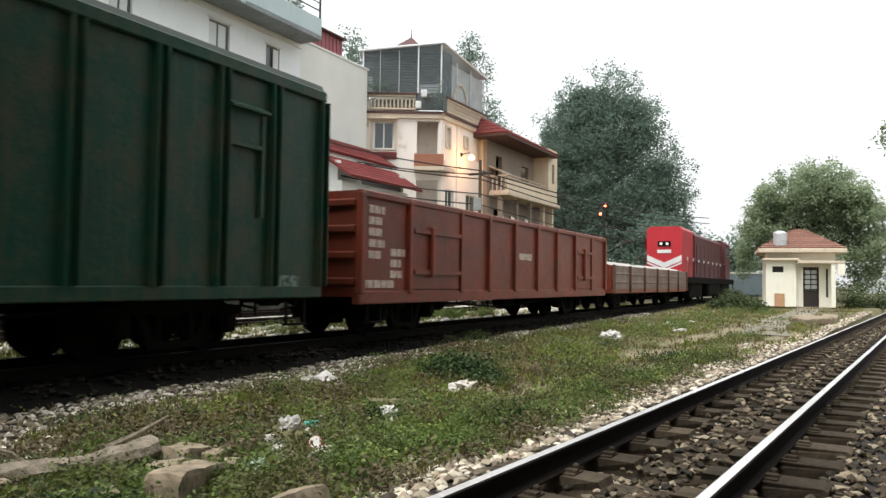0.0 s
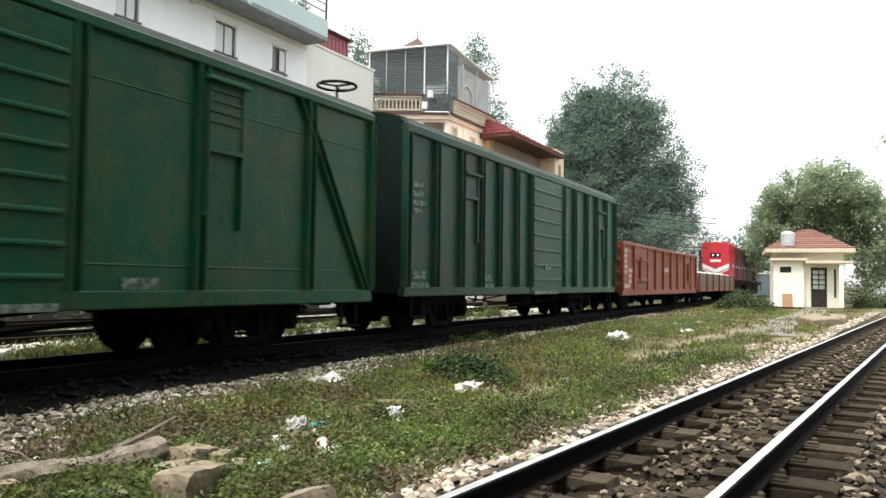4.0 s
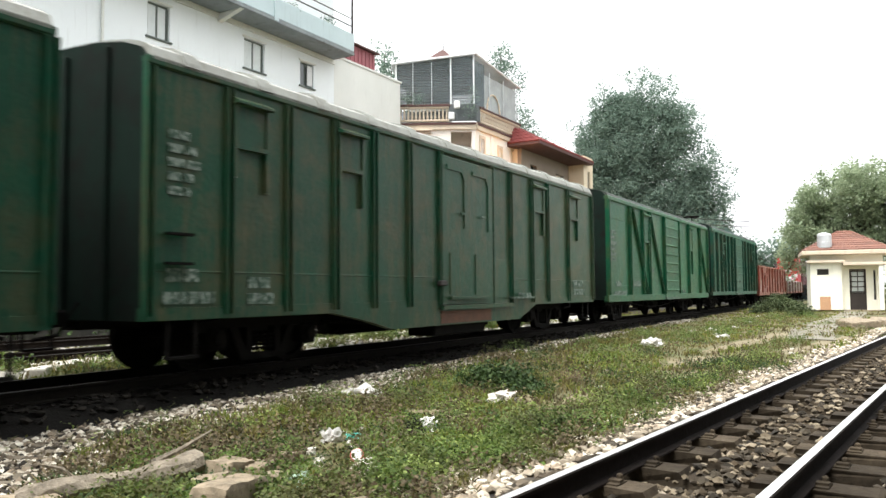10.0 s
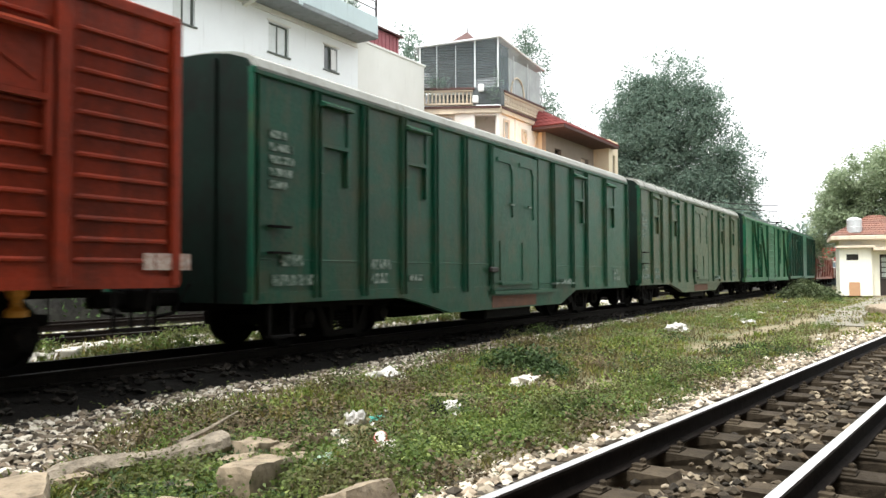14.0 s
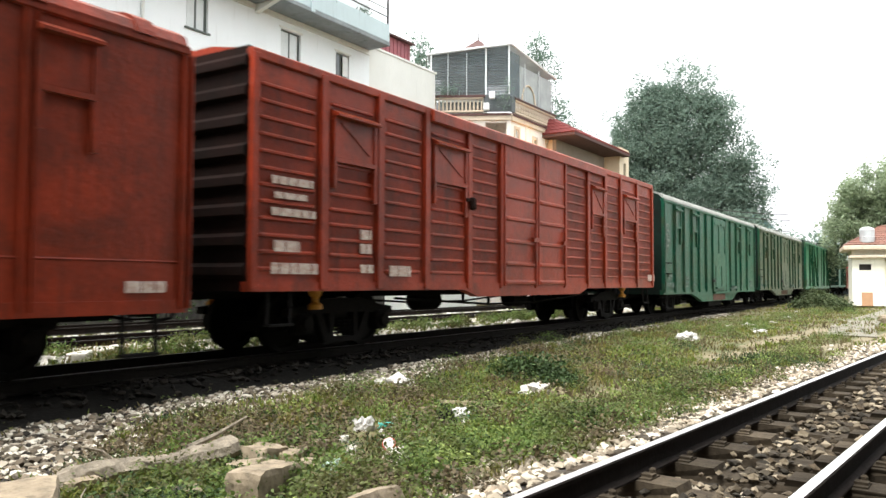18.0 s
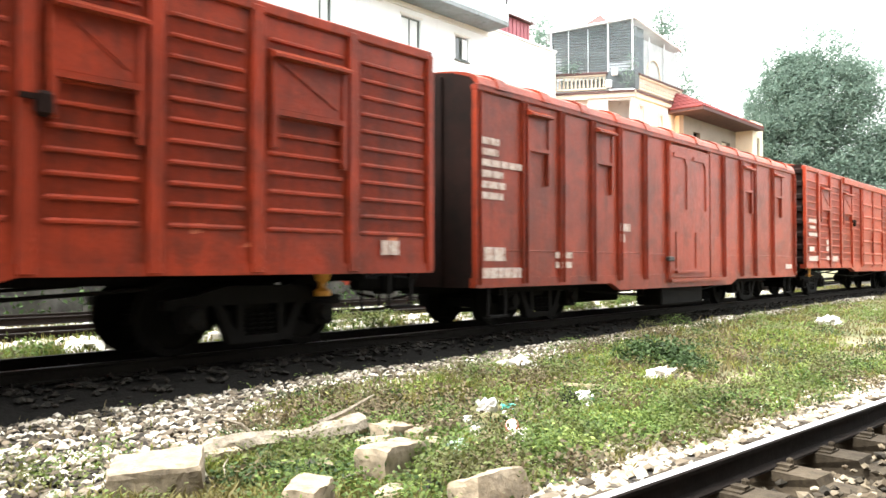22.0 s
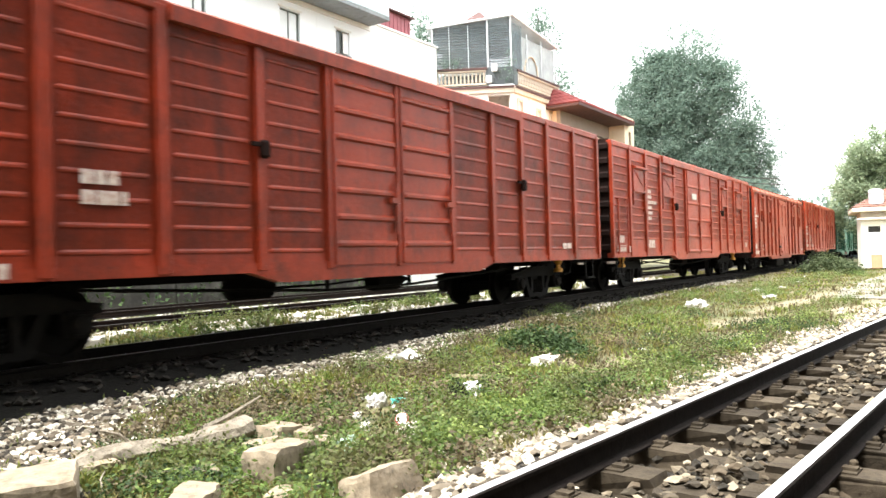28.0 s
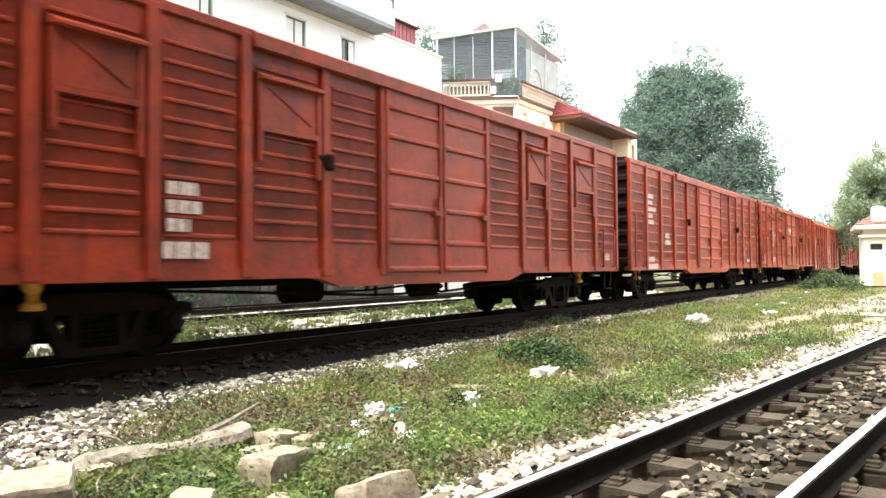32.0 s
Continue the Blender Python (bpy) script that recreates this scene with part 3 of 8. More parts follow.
def train_shoulder(rng):
    s = -3 + 34 * rng.random() ** 1.45
    out = shoulder_edge(s) - 0.1
    lat = 7.04 + min(0.0, out - 7.04) * rng.random() ** 0.9 - abs(rng.gauss(0, 0.18))
    p = on_train_line(s, lat)
    return p.x, p.y


def train_bed(rng):
    s = -4 + 40 * rng.random() ** 1.2
    p = on_train_line(s, TRAIN_LAT + rng.uniform(-1.25, 1.2))
    return p.x, p.y


def far_bed(rng):
    s = -2 + 34 * rng.random()
    p = on_train_line(s, rng.uniform(10.9, 14.4) if rng.random() < 0.62 else rng.uniform(14.9, 17.4))
    return p.x, p.y


stones_on("ballast_gravel", "crushed stone ballast between the near rails", STONES_BROWN, 9500, near_bed, 0.034, 1)
def strewn_sleepers():
    """Stones that lie on the sleepers' lower waists and between the rail seats."""
    rng = random.Random(17)
    spots = []
    for _ in range(1500):
        y = 1.2 + 30 * rng.random() ** 1.7
        x = NEAR_X + rng.gauss(0, 0.17)
        r = 0.036 * rng.choice((0.6, 0.8, 1.0, 1.2))
        spots.append((x, y, FALL * y - 0.197 + r * 0.3, rng.uniform(0, 6.3), r * rng.uniform(0.8, 1.3), r * rng.uniform(0.6, 1.0), r * rng.uniform(0.5, 0.9)))
    scatter("ballast_gravel", "loose stones strewn over the sleepers", STONES_BROWN, spots, OCTA)


strewn_sleepers()
stones_on("ballast_gravel", "pale crushed stone along the near track's edge", STONES_PALE, 15000, near_shoulder, 0.037, 2)
stones_on("ballast_gravel", "crushed stone beyond the near track", STONES_BROWN, 11000, near_right, 0.036, 3)
stones_on("ballast_gravel", "pale chips strewn over the near track's ballast", STONES_PALE, 2600, near_bed, 0.026, 21)
stones_on("ballast_gravel", "pale chips strewn beyond the near track", STONES_PALE, 1600, near_right, 0.026, 22)
stones_on("ballast_gravel", "crushed stone shoulder beside the train's track", STONES, 33000, train_shoulder, 0.034, 4)
def ridge(rng):
    s = 1 + 30 * rng.random()
    lat = rng.uniform(10.75, 11.7) if rng.random() < 0.7 or s < 8 else rng.uniform(9.5, 10.8)
    p = on_train_line(s, lat)
    return p.x, p.y


stones_on("ballast_gravel", "heaped clean ballast beside the siding", STONES_WHITE, 5200, ridge, 0.065, 7)
stones_on("ballast_gravel", "oily ballast darkened with the train's shade", STONES_DARK, 5000, train_bed, 0.045, 5)
stones_on("ballast_gravel", "pale ballast of the track behind the train", STONES_WHITE, 9500, far_bed, 0.065, 6)

RAIL = [(-0.058, -0.15), (0.058, -0.15), (0.058, -0.138), (0.014, -0.122), (0.010, -0.042), (0.034, -0.030), (0.036, -0.008), (0.028, 0.0), (-0.028, 0.0), (-0.036, -0.008), (-0.034, -0.030), (-0.010, -0.042), (-0.014, -0.122), (-0.058, -0.138)]


def rail_along(points, name, parent, label, side_mat=None):
    """A flat-bottomed rail through points (x, y, z of its top)."""
    sh = Shape()
    n = len(RAIL)
    verts = []
    for k, p in enumerate(points):
        q0, q1 = points[max(k - 1, 0)], points[min(k + 1, len(points) - 1)]
        d = (Vector(q1) - Vector(q0)).normalized()
        side = Vector((d.y, -d.x, 0)).normalized()
        verts += [Vector(p) + side * a + Vector((0, 0, b)) for a, b in RAIL]
    faces = [(k * n + i, k * n + (i + 1) % n, (k + 1) * n + (i + 1) % n, (k + 1) * n + i) for k in range(len(points) - 1) for i in range(n)]
    sh.add(verts, faces + [tuple(range(n))])
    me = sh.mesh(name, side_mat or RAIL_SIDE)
    me.materials.append(RAIL_SHADED if side_mat else RAIL_TOP)
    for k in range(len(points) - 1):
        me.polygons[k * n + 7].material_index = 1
    ob = new(name, me)
    ob.parent = parent
    tagged(ob, label)
    return ob


def sleeper_mesh(half, wide, high, material):
    """A sleeper with raised rail seats, a lower waist, tie plates, clips and bolts."""
    waist = [(-half, -high), (half, -high), (half, -0.012), (half - 0.03, 0.0), (0.22, 0.0), (0.20, -0.045), (-0.20, -0.045), (-0.22, 0.0), (-half + 0.03, 0.0), (-half, -0.012)]
    w = wide / 2
    n = len(waist)
    pull = [1.0 if abs(x) > 0.21 else 0.85 for x, _ in waist]
    sh = Shape().add([(x, -w * p, z) for (x, z), p in zip(waist, pull)] + [(x, w * p, z) for (x, z), p in zip(waist, pull)],
                     [tuple(range(n))[::-1], tuple(range(n, 2 * n))] + [(i, (i + 1) % n, n + (i + 1) % n, n + i) for i in range(n)])
    for x in (-0.52, 0.52):
        sh.box(x - 0.13, x + 0.13, -0.075, 0.075, 0, 0.010)
        for dx in (-0.095, 0.095):
            sh.lathe([(0.022, 0.0), (0.022, 0.035), (0.012, 0.045)], (x + dx, 0.045 if dx > 0 else -0.045, 0.008), "z", 6)
            sh.box(x + dx - 0.045, x + dx + 0.03, -0.03, 0.03, 0.008, 0.026)
    return sh.mesh("sleeper", material)


def make_tracks():
    slp = sleeper_mesh(0.93, 0.23, 0.17, SLEEPER)
    # These sleepers take the colour that has the train's shade in it.
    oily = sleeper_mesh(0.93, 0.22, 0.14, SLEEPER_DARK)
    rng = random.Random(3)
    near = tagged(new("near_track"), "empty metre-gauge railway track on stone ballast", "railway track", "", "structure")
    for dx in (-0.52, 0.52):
        rail_along([(NEAR_X + dx, y, FALL * y) for y in (-12, 0, 20, 60, 140, 260)], "rail", near, "polished steel rail with dark web")
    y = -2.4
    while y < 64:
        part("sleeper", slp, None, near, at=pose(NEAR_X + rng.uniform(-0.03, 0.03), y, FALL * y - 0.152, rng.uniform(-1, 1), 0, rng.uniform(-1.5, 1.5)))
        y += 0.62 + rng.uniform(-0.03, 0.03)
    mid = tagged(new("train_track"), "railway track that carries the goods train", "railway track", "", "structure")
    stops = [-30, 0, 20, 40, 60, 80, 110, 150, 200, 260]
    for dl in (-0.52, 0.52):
        rail_along([on_train_line(s, TRAIN_LAT + dl) for s in stops], "rail", mid, "rail darkened with the shade of the train above", SLEEPER_DARK)
    s = -6.0
    while s < 60:
        p = on_train_line(s, TRAIN_LAT, -0.152)
        part("sleeper", oily, None, mid, at=pose(p.x, p.y, p.z, 0, 0, HEADING + rng.uniform(-1.5, 1.5)))
        s += 0.66
    for n, lats in ((1, (15.6, 16.64)),):
        back = tagged(new("back_track"), "second siding among weeds behind the train", "railway track", "", "structure")
        for lat in lats:
            rail_along([on_train_line(s, lat) for s in stops], "rail", back, "dark siding rail", RAIL_SIDE)
    far = tagged(new("siding_track"), "siding behind the goods train", "railway track", "", "structure")
    for lat in (12.08, 13.12):
        rail_along([on_train_line(s, lat) for s in stops], "rail", far, "dark siding rail", RAIL_SIDE)
    s = -4.0
    while s < 40:
        p = on_train_line(s, 12.6, -0.152)
        part("sleeper", slp, None, far, at=pose(p.x, p.y, p.z, 0, 0, HEADING + rng.uniform(-2, 2)))
        s += 0.66


make_tracks()

# ---- rolling stock ----
SPEED = [-2.54969837e-06, 2.04714663e-04, -5.47390105e-03, 6.25268666e-02, 3.78541769, 0.068]


def travel(t):
    """How far the train has gone, in metres."""
    out = 0.0
    for c in SPEED:
        out = out * t + c
    return out


TRAIN, WHEELS = [], []  # (thing, middle at the start), (wheelset, its place on the bogie)
HALF = 1.40  # half a wagon's width
WHEEL_R = 0.42


def wheelset_mesh():
    sh = Shape()
    for k in (-1, 1):
        x = 0.52 * k
        sh.lathe([(0.06, -0.07), (0.11, -0.07), (0.12, -0.02), (0.33, -0.01), (0.35, -0.065), (0.455, -0.065), (0.452, -0.045), (0.422, -0.03), (0.418, 0.065), (0.35, 0.065), (0.33, 0.015), (0.13, 0.03), (0.1, 0.08), (0.06, 0.08)] if k > 0 else
                 [(0.06, -0.08), (0.1, -0.08), (0.13, -0.03), (0.33, -0.015), (0.35, -0.065), (0.418, -0.065), (0.422, 0.03), (0.452, 0.045), (0.455, 0.065), (0.35, 0.065), (0.33, 0.01), (0.12, 0.02), (0.11, 0.07), (0.06, 0.07)], (x, 0, 0), "x", 20)
    sh.lathe([(0.065, -0.86), (0.065, 0.86)], (0, 0, 0), "x", 10)
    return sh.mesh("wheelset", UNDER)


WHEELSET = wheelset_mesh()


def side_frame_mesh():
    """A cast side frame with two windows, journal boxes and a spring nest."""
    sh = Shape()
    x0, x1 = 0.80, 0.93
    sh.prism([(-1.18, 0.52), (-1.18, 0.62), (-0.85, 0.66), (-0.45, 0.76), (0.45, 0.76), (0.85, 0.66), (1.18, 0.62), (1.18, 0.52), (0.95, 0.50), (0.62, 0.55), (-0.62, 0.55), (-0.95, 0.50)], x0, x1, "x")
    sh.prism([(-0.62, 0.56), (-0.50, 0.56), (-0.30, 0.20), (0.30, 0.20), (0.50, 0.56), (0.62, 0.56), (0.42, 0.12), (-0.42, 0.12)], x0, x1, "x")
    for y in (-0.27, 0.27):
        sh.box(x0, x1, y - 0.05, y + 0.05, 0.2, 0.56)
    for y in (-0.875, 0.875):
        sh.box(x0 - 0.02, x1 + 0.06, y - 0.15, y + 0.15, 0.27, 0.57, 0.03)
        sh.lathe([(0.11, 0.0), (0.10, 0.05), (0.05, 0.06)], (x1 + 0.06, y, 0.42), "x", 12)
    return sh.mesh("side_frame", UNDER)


SIDE_FRAME = side_frame_mesh()


def springs_mesh():
    sh = Shape()
    for y in (-0.13, 0.0, 0.13):
        pts = [(0.88 + 0.05 * math.cos(a), y + 0.05 * math.sin(a), 0.22 + 0.26 * a / 31.4) for a in [i * 0.7 for i in range(45)]]
        sh.tube(pts, 0.014, 5)
    return sh.mesh("spring_nest", UNDER)


SPRINGS = springs_mesh()
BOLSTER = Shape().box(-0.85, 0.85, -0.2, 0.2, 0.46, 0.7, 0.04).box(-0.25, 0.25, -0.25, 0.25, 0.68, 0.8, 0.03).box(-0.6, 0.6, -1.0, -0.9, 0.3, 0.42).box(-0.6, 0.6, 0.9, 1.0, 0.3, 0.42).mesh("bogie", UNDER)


def bogie(parent, y, mark=None):
    b = part("bogie", BOLSTER, None, parent, "grimy cast-steel two-axle bogie darkened for shade", pose(0, y, 0))
    for turn in (0, 180):
        part("side_frame", SIDE_FRAME, None, b, at=pose(0, 0, 0, 0, 0, turn))
        part("spring_nest", SPRINGS, None, b, at=pose(0, 0, 0, 0, 0, turn))
    for dy in (-0.875, 0.875):
        w = part("wheelset", WHEELSET, None, b, at=pose(0, dy, WHEEL_R))
        WHEELS.append((w, dy))
    if mark:
        for k in (-1, 1):
            sh = Shape().lathe([(0.10, 0.0), (0.10, 0.06), (0.05, 0.10), (0.05, 0.16), (0.085, 0.20), (0.10, 0.26), (0.10, 0.30)], (1.06 * k, mark, 0.62), "z", 12)
            part("side_bearer", sh, YELLOW, b, "yellow-painted side bearer")
    return b


COUPLER = Shape().box(-0.09, 0.09, -0.1, 0.42, 0.62, 0.82, 0.03).box(-0.15, 0.16, 0.36, 0.62, 0.56, 0.88, 0.05).box(0.05, 0.2, 0.55, 0.74, 0.60, 0.84, 0.04).tube([(-0.35, 0.1, 0.9), (-0.38, 0.35, 0.55), (-0.3, 0.6, 0.5)], 0.025, 6).mesh("coupler", UNDER)


def running_gear(w, L, zb, mark=None, spread=None):
    """Bogies, couplers, brake gear and steps under a wagon."""
    yb = spread or L / 2 - 2.35
    bogie(w, -yb, -0.78 if mark else None)
    bogie(w, yb, 0.78 if mark else None)
    part("coupler", COUPLER, None, w, at=pose(0, L / 2 - 0.05, 0))
    part("coupler", COUPLER, None, w, at=pose(0, -L / 2 + 0.05, 0, 0, 0, 180))
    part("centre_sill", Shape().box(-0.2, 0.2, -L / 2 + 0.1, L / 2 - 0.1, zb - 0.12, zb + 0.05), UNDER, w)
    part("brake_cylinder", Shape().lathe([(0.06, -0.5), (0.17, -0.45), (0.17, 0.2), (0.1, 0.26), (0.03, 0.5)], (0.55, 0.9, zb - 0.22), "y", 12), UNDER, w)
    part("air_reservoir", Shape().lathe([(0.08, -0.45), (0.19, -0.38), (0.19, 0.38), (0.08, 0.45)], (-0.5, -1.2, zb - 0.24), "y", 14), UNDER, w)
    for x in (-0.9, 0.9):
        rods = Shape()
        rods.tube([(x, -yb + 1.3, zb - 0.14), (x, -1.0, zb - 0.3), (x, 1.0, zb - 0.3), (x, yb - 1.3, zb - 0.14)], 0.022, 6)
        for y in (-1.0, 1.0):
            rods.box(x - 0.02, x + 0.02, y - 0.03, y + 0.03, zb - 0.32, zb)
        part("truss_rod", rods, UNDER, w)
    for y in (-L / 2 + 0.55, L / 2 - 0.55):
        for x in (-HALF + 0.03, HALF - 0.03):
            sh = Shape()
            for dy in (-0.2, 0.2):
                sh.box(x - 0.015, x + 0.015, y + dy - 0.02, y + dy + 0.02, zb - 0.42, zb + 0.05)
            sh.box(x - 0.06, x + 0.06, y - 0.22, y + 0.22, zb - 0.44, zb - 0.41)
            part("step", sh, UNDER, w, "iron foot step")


def panel_mesh(y0, y1, z0, z1, ribs, x=HALF, rib_h=0.035, deep=0.028, margin=0.1, slope=0.5):
    """A pressed sheet whose outward ribs rise out of one skin; ribs: their heights."""
    e = min(rib_h * 1.6, (y1 - y0 - 2 * margin) * 0.2)
    ys = [y0, y0 + margin + 0.001, y0 + margin + e + 0.002, y1 - margin - e - 0.002, y1 - margin - 0.001, y1]
    rows = [(z0, 0)]
    for z in ribs:
        rows += [(z - rib_h, 0), (z - rib_h * slope, 1), (z + rib_h * slope * 0.4, 1), (z + rib_h, 0)]
    rows.append((z1, 0))
    n, m = 6, len(rows)
    verts = [(x + (deep if up and 2 <= i <= 3 else 0), y, z) for z, up in rows for i, y in enumerate(ys)]
    faces = [(j * n + i, j * n + i + 1, (j + 1) * n + i + 1, (j + 1) * n + i) for j in range(m - 1) for i in range(n - 1)]
    k = len(verts)
    verts += [(x - 0.03, y0, z0), (x - 0.03, y1, z0), (x - 0.03, y1, z1), (x - 0.03, y0, z1)]
    faces += [(k, k + 3, k + 2, k + 1), tuple(range(n)) [::-1] + (k, k + 1), tuple((m - 1) * n + i for i in range(n)) + (k + 2, k + 3),
              tuple(j * n for j in range(m)) + (k + 3, k), tuple(j * n + n - 1 for j in range(m))[::-1] + (k + 1, k + 2)]
    return Shape().add(verts, faces)


def channel(y, wide, z0, z1, deep=0.085, x=HALF, lean=0.0):
    """A bar of pressed channel, two flanges and a sunk web between them; lean: how far its top stands off sideways."""
    t, b = 0.016, x - 0.03
    ring = [(b, -wide), (x + deep, -wide), (x + deep, t - wide), (x + 0.014, t - wide), (x + 0.014, wide - t), (x + deep, wide - t), (x + deep, wide), (b, wide), (b, wide - t), (b, t - wide)]
    n = len(ring)
    verts = [(px, y + py, z0) for px, py in ring] + [(px, y + lean + py, z1) for px, py in ring]
    ends = [(0, 1, 2, 3, 9), (3, 4, 8, 9), (4, 5, 6, 7, 8)]
    faces = [e[::-1] for e in ends] + [tuple(n + i for i in e) for e in ends] + [(i, (i + 1) % n, n + (i + 1) % n, n + i) for i in range(n)]
    return Shape().add(verts, faces)


def both(name, shape, material, w, label="", parent=None):
    """A part on the near side and its twin, turned half round, on the far side."""
    me = shape.mesh(name, material)
    ob = part(name, me, None, parent or w, label)
    part(name, me, None, parent or w, label, pose(0, 0, 0, 0, 0, 180))
    return ob


def bars(y, z, widths, high=0.09, gap=0.06, x=HALF + 0.034, per=1):
    """Stencilled writing that cannot be read: plain bars, broken into short runs."""
    sh = Shape()
    rng = random.Random(int(abs(y) * 100 + z * 10))
    for k, wd in enumerate(widths):
        zz = z - k * (high + gap)
        a = y
        while a < y + wd - 0.02:
            b = min(a + rng.uniform(0.10, 0.24), y + wd)
            sh.box(x - 0.012, x, a, b, zz - high, zz)
            a = b + 0.025
    return sh


def hatch(w, y0, y1, z0, z1, paint, x=HALF + 0.03, brace=True, z_low=None):
    """A sliding ventilator flap with a hood over it and the rails on which it drops."""
    z_low = z_low if z_low is not None else z0 - 0.9
    me = Shape().box(x - 0.02, x + 0.02, y0, y1, z0, z1, 0.01).mesh("ventilator_flap", paint)
    ext = [("hood", Shape().prism([(x - 0.03, z1 - 0.01), (x + 0.13, z1 - 0.01), (x + 0.13, z1 + 0.02), (x - 0.03, z1 + 0.10)], y0 - 0.06, y1 + 0.06, "y")),
           ("flap_sill", Shape().box(x - 0.03, x + 0.05, y0 - 0.05, y1 + 0.05, z0 - 0.06, z0)),
           ("slide_rail", Shape().box(x - 0.03, x + 0.045, y1 - 0.01, y1 + 0.05, z_low, z1)),
           ("slide_rail", Shape().box(x - 0.03, x + 0.045, y0 - 0.05, y0 + 0.01, z_low + 0.15, z1))]
    if brace:
        d = 0.035
        ext.append(("brace", Shape().prism([(y0 + 0.1, z1 - 0.08), (y0 + 0.1 + d, z1 - 0.05), (y1 - 0.08, z0 + 0.14), (y1 - 0.08 - d, z0 + 0.11)], x, x + 0.035, "x")))
    meshes = [(n, s.mesh(n, paint)) for n, s in ext]
    for turn in (0, 180):
        h = part("ventilator_flap", me, None, w, "", pose(0, 0, 0, 0, 0, turn))
        for n, m in meshes:
            part(n, m, None, h)


def ladder_on(w, y0, y1, z0, z1, material, x=HALF + 0.07, rungs=4):
    """A side ladder: two stiles bent back to the wall, and its rungs."""
    stiles = []
    for y in (y0, y1):
        sh = Shape().prism([(x - 0.08, z0), (x + 0.02, z0), (x + 0.02, z1), (x - 0.08, z1), (x - 0.08, z1 - 0.03), (x - 0.015, z1 - 0.03), (x - 0.015, z0 + 0.03), (x - 0.08, z0 + 0.03)], y - 0.018, y + 0.018, "y")
        stiles.append(sh.mesh("stile", material))
    rung = Shape().box(x - 0.012, x + 0.012, y0 + 0.018, y1 - 0.018, -0.012, 0.012).mesh("rung", material)
    for turn in (0, 180):
        ladder = part("ladder", stiles[0], None, w, "", pose(0, 0, 0, 0, 0, turn))
        part("stile", stiles[1], None, ladder)
        for k in range(rungs):
            part("rung", rung, None, ladder, at=pose(0, 0, z0 + (z1 - z0) * (k + 0.5) / rungs))


def corrugated_end(w, L, zb, zt, paint, ribs=8):
    prof = [(L / 2 - 0.05, zb), (L / 2 - 0.005, zb)]
    for k in range(ribs):
        z = zb + 0.25 + (zt - zb - 0.45) * k / (ribs - 1)
        prof += [(L / 2 - 0.005, z - 0.10), (L / 2 + 0.06, z - 0.05), (L / 2 + 0.06, z + 0.05), (L / 2 - 0.005, z + 0.10)]
    prof += [(L / 2 - 0.005, zt), (L / 2 - 0.05, zt)]
    both("end_wall", Shape().prism(prof, -HALF + 0.04, HALF - 0.04, "x"), paint, w)


def plain_end(w, L, zb, zt, paint, rise=0.3):
    poly = [(-HALF + 0.02, zb), (HALF - 0.02, zb), (HALF - 0.02, zt)] + [((HALF - 0.02) * math.cos(a), zt + rise * math.sin(a)) for a in [math.pi * k / 8 for k in range(1, 8)]] + [(-HALF + 0.02, zt)]
    sh = Shape().prism(poly, L / 2 - 0.05, L / 2 - 0.002)
    both("end_wall", sh, paint, w)
    for x in (-0.75, 0, 0.75):
        both("end_post", Shape().box(x - 0.05, x + 0.05, L / 2 - 0.001, L / 2 + 0.05, zb, zt + rise * 0.6, 0.01), paint, w)


def arched_roof(w, L, zt, rise, paint, ribs=None, over=0.04, label=""):
    def ring(scale, lift):
        return [((HALF + over) * math.cos(a) * scale, zt + lift + rise * math.sin(a) ** 0.8) for a in [math.pi * k / 12 for k in range(13)]]
    out = ring(1.0, 0.0)
    sh = Shape().prism(out + [(-HALF - over, zt - 0.04), (HALF + over, zt - 0.04)], -L / 2, L / 2)
    roof = part("roof", sh, paint, w, label)
    for y in ribs or ():
        rb = Shape().prism([(p[0] * 1.004, p[1] + 0.035) for p in out] + [(-HALF - over - 0.02, zt - 0.02), (HALF + over + 0.02, zt - 0.02)], y - 0.11, y + 0.11)
        part("roof_rib", rb, paint, roof)
    return roof


def start_wagon(name, label, rear, front):
    w = thing(name, label, "goods wagon" if "loco" not in name else "locomotive", train_pose((rear + front) / 2), "goods train")
    TRAIN.append((w, (rear + front) / 2))
    return w, front - rear


def shell(w, L, zb, zt, paint):
    part("body", Shape().box(-HALF + 0.035, HALF - 0.035, -L / 2 + 0.05, L / 2 - 0.05, zb, zt - 0.02), paint, w)


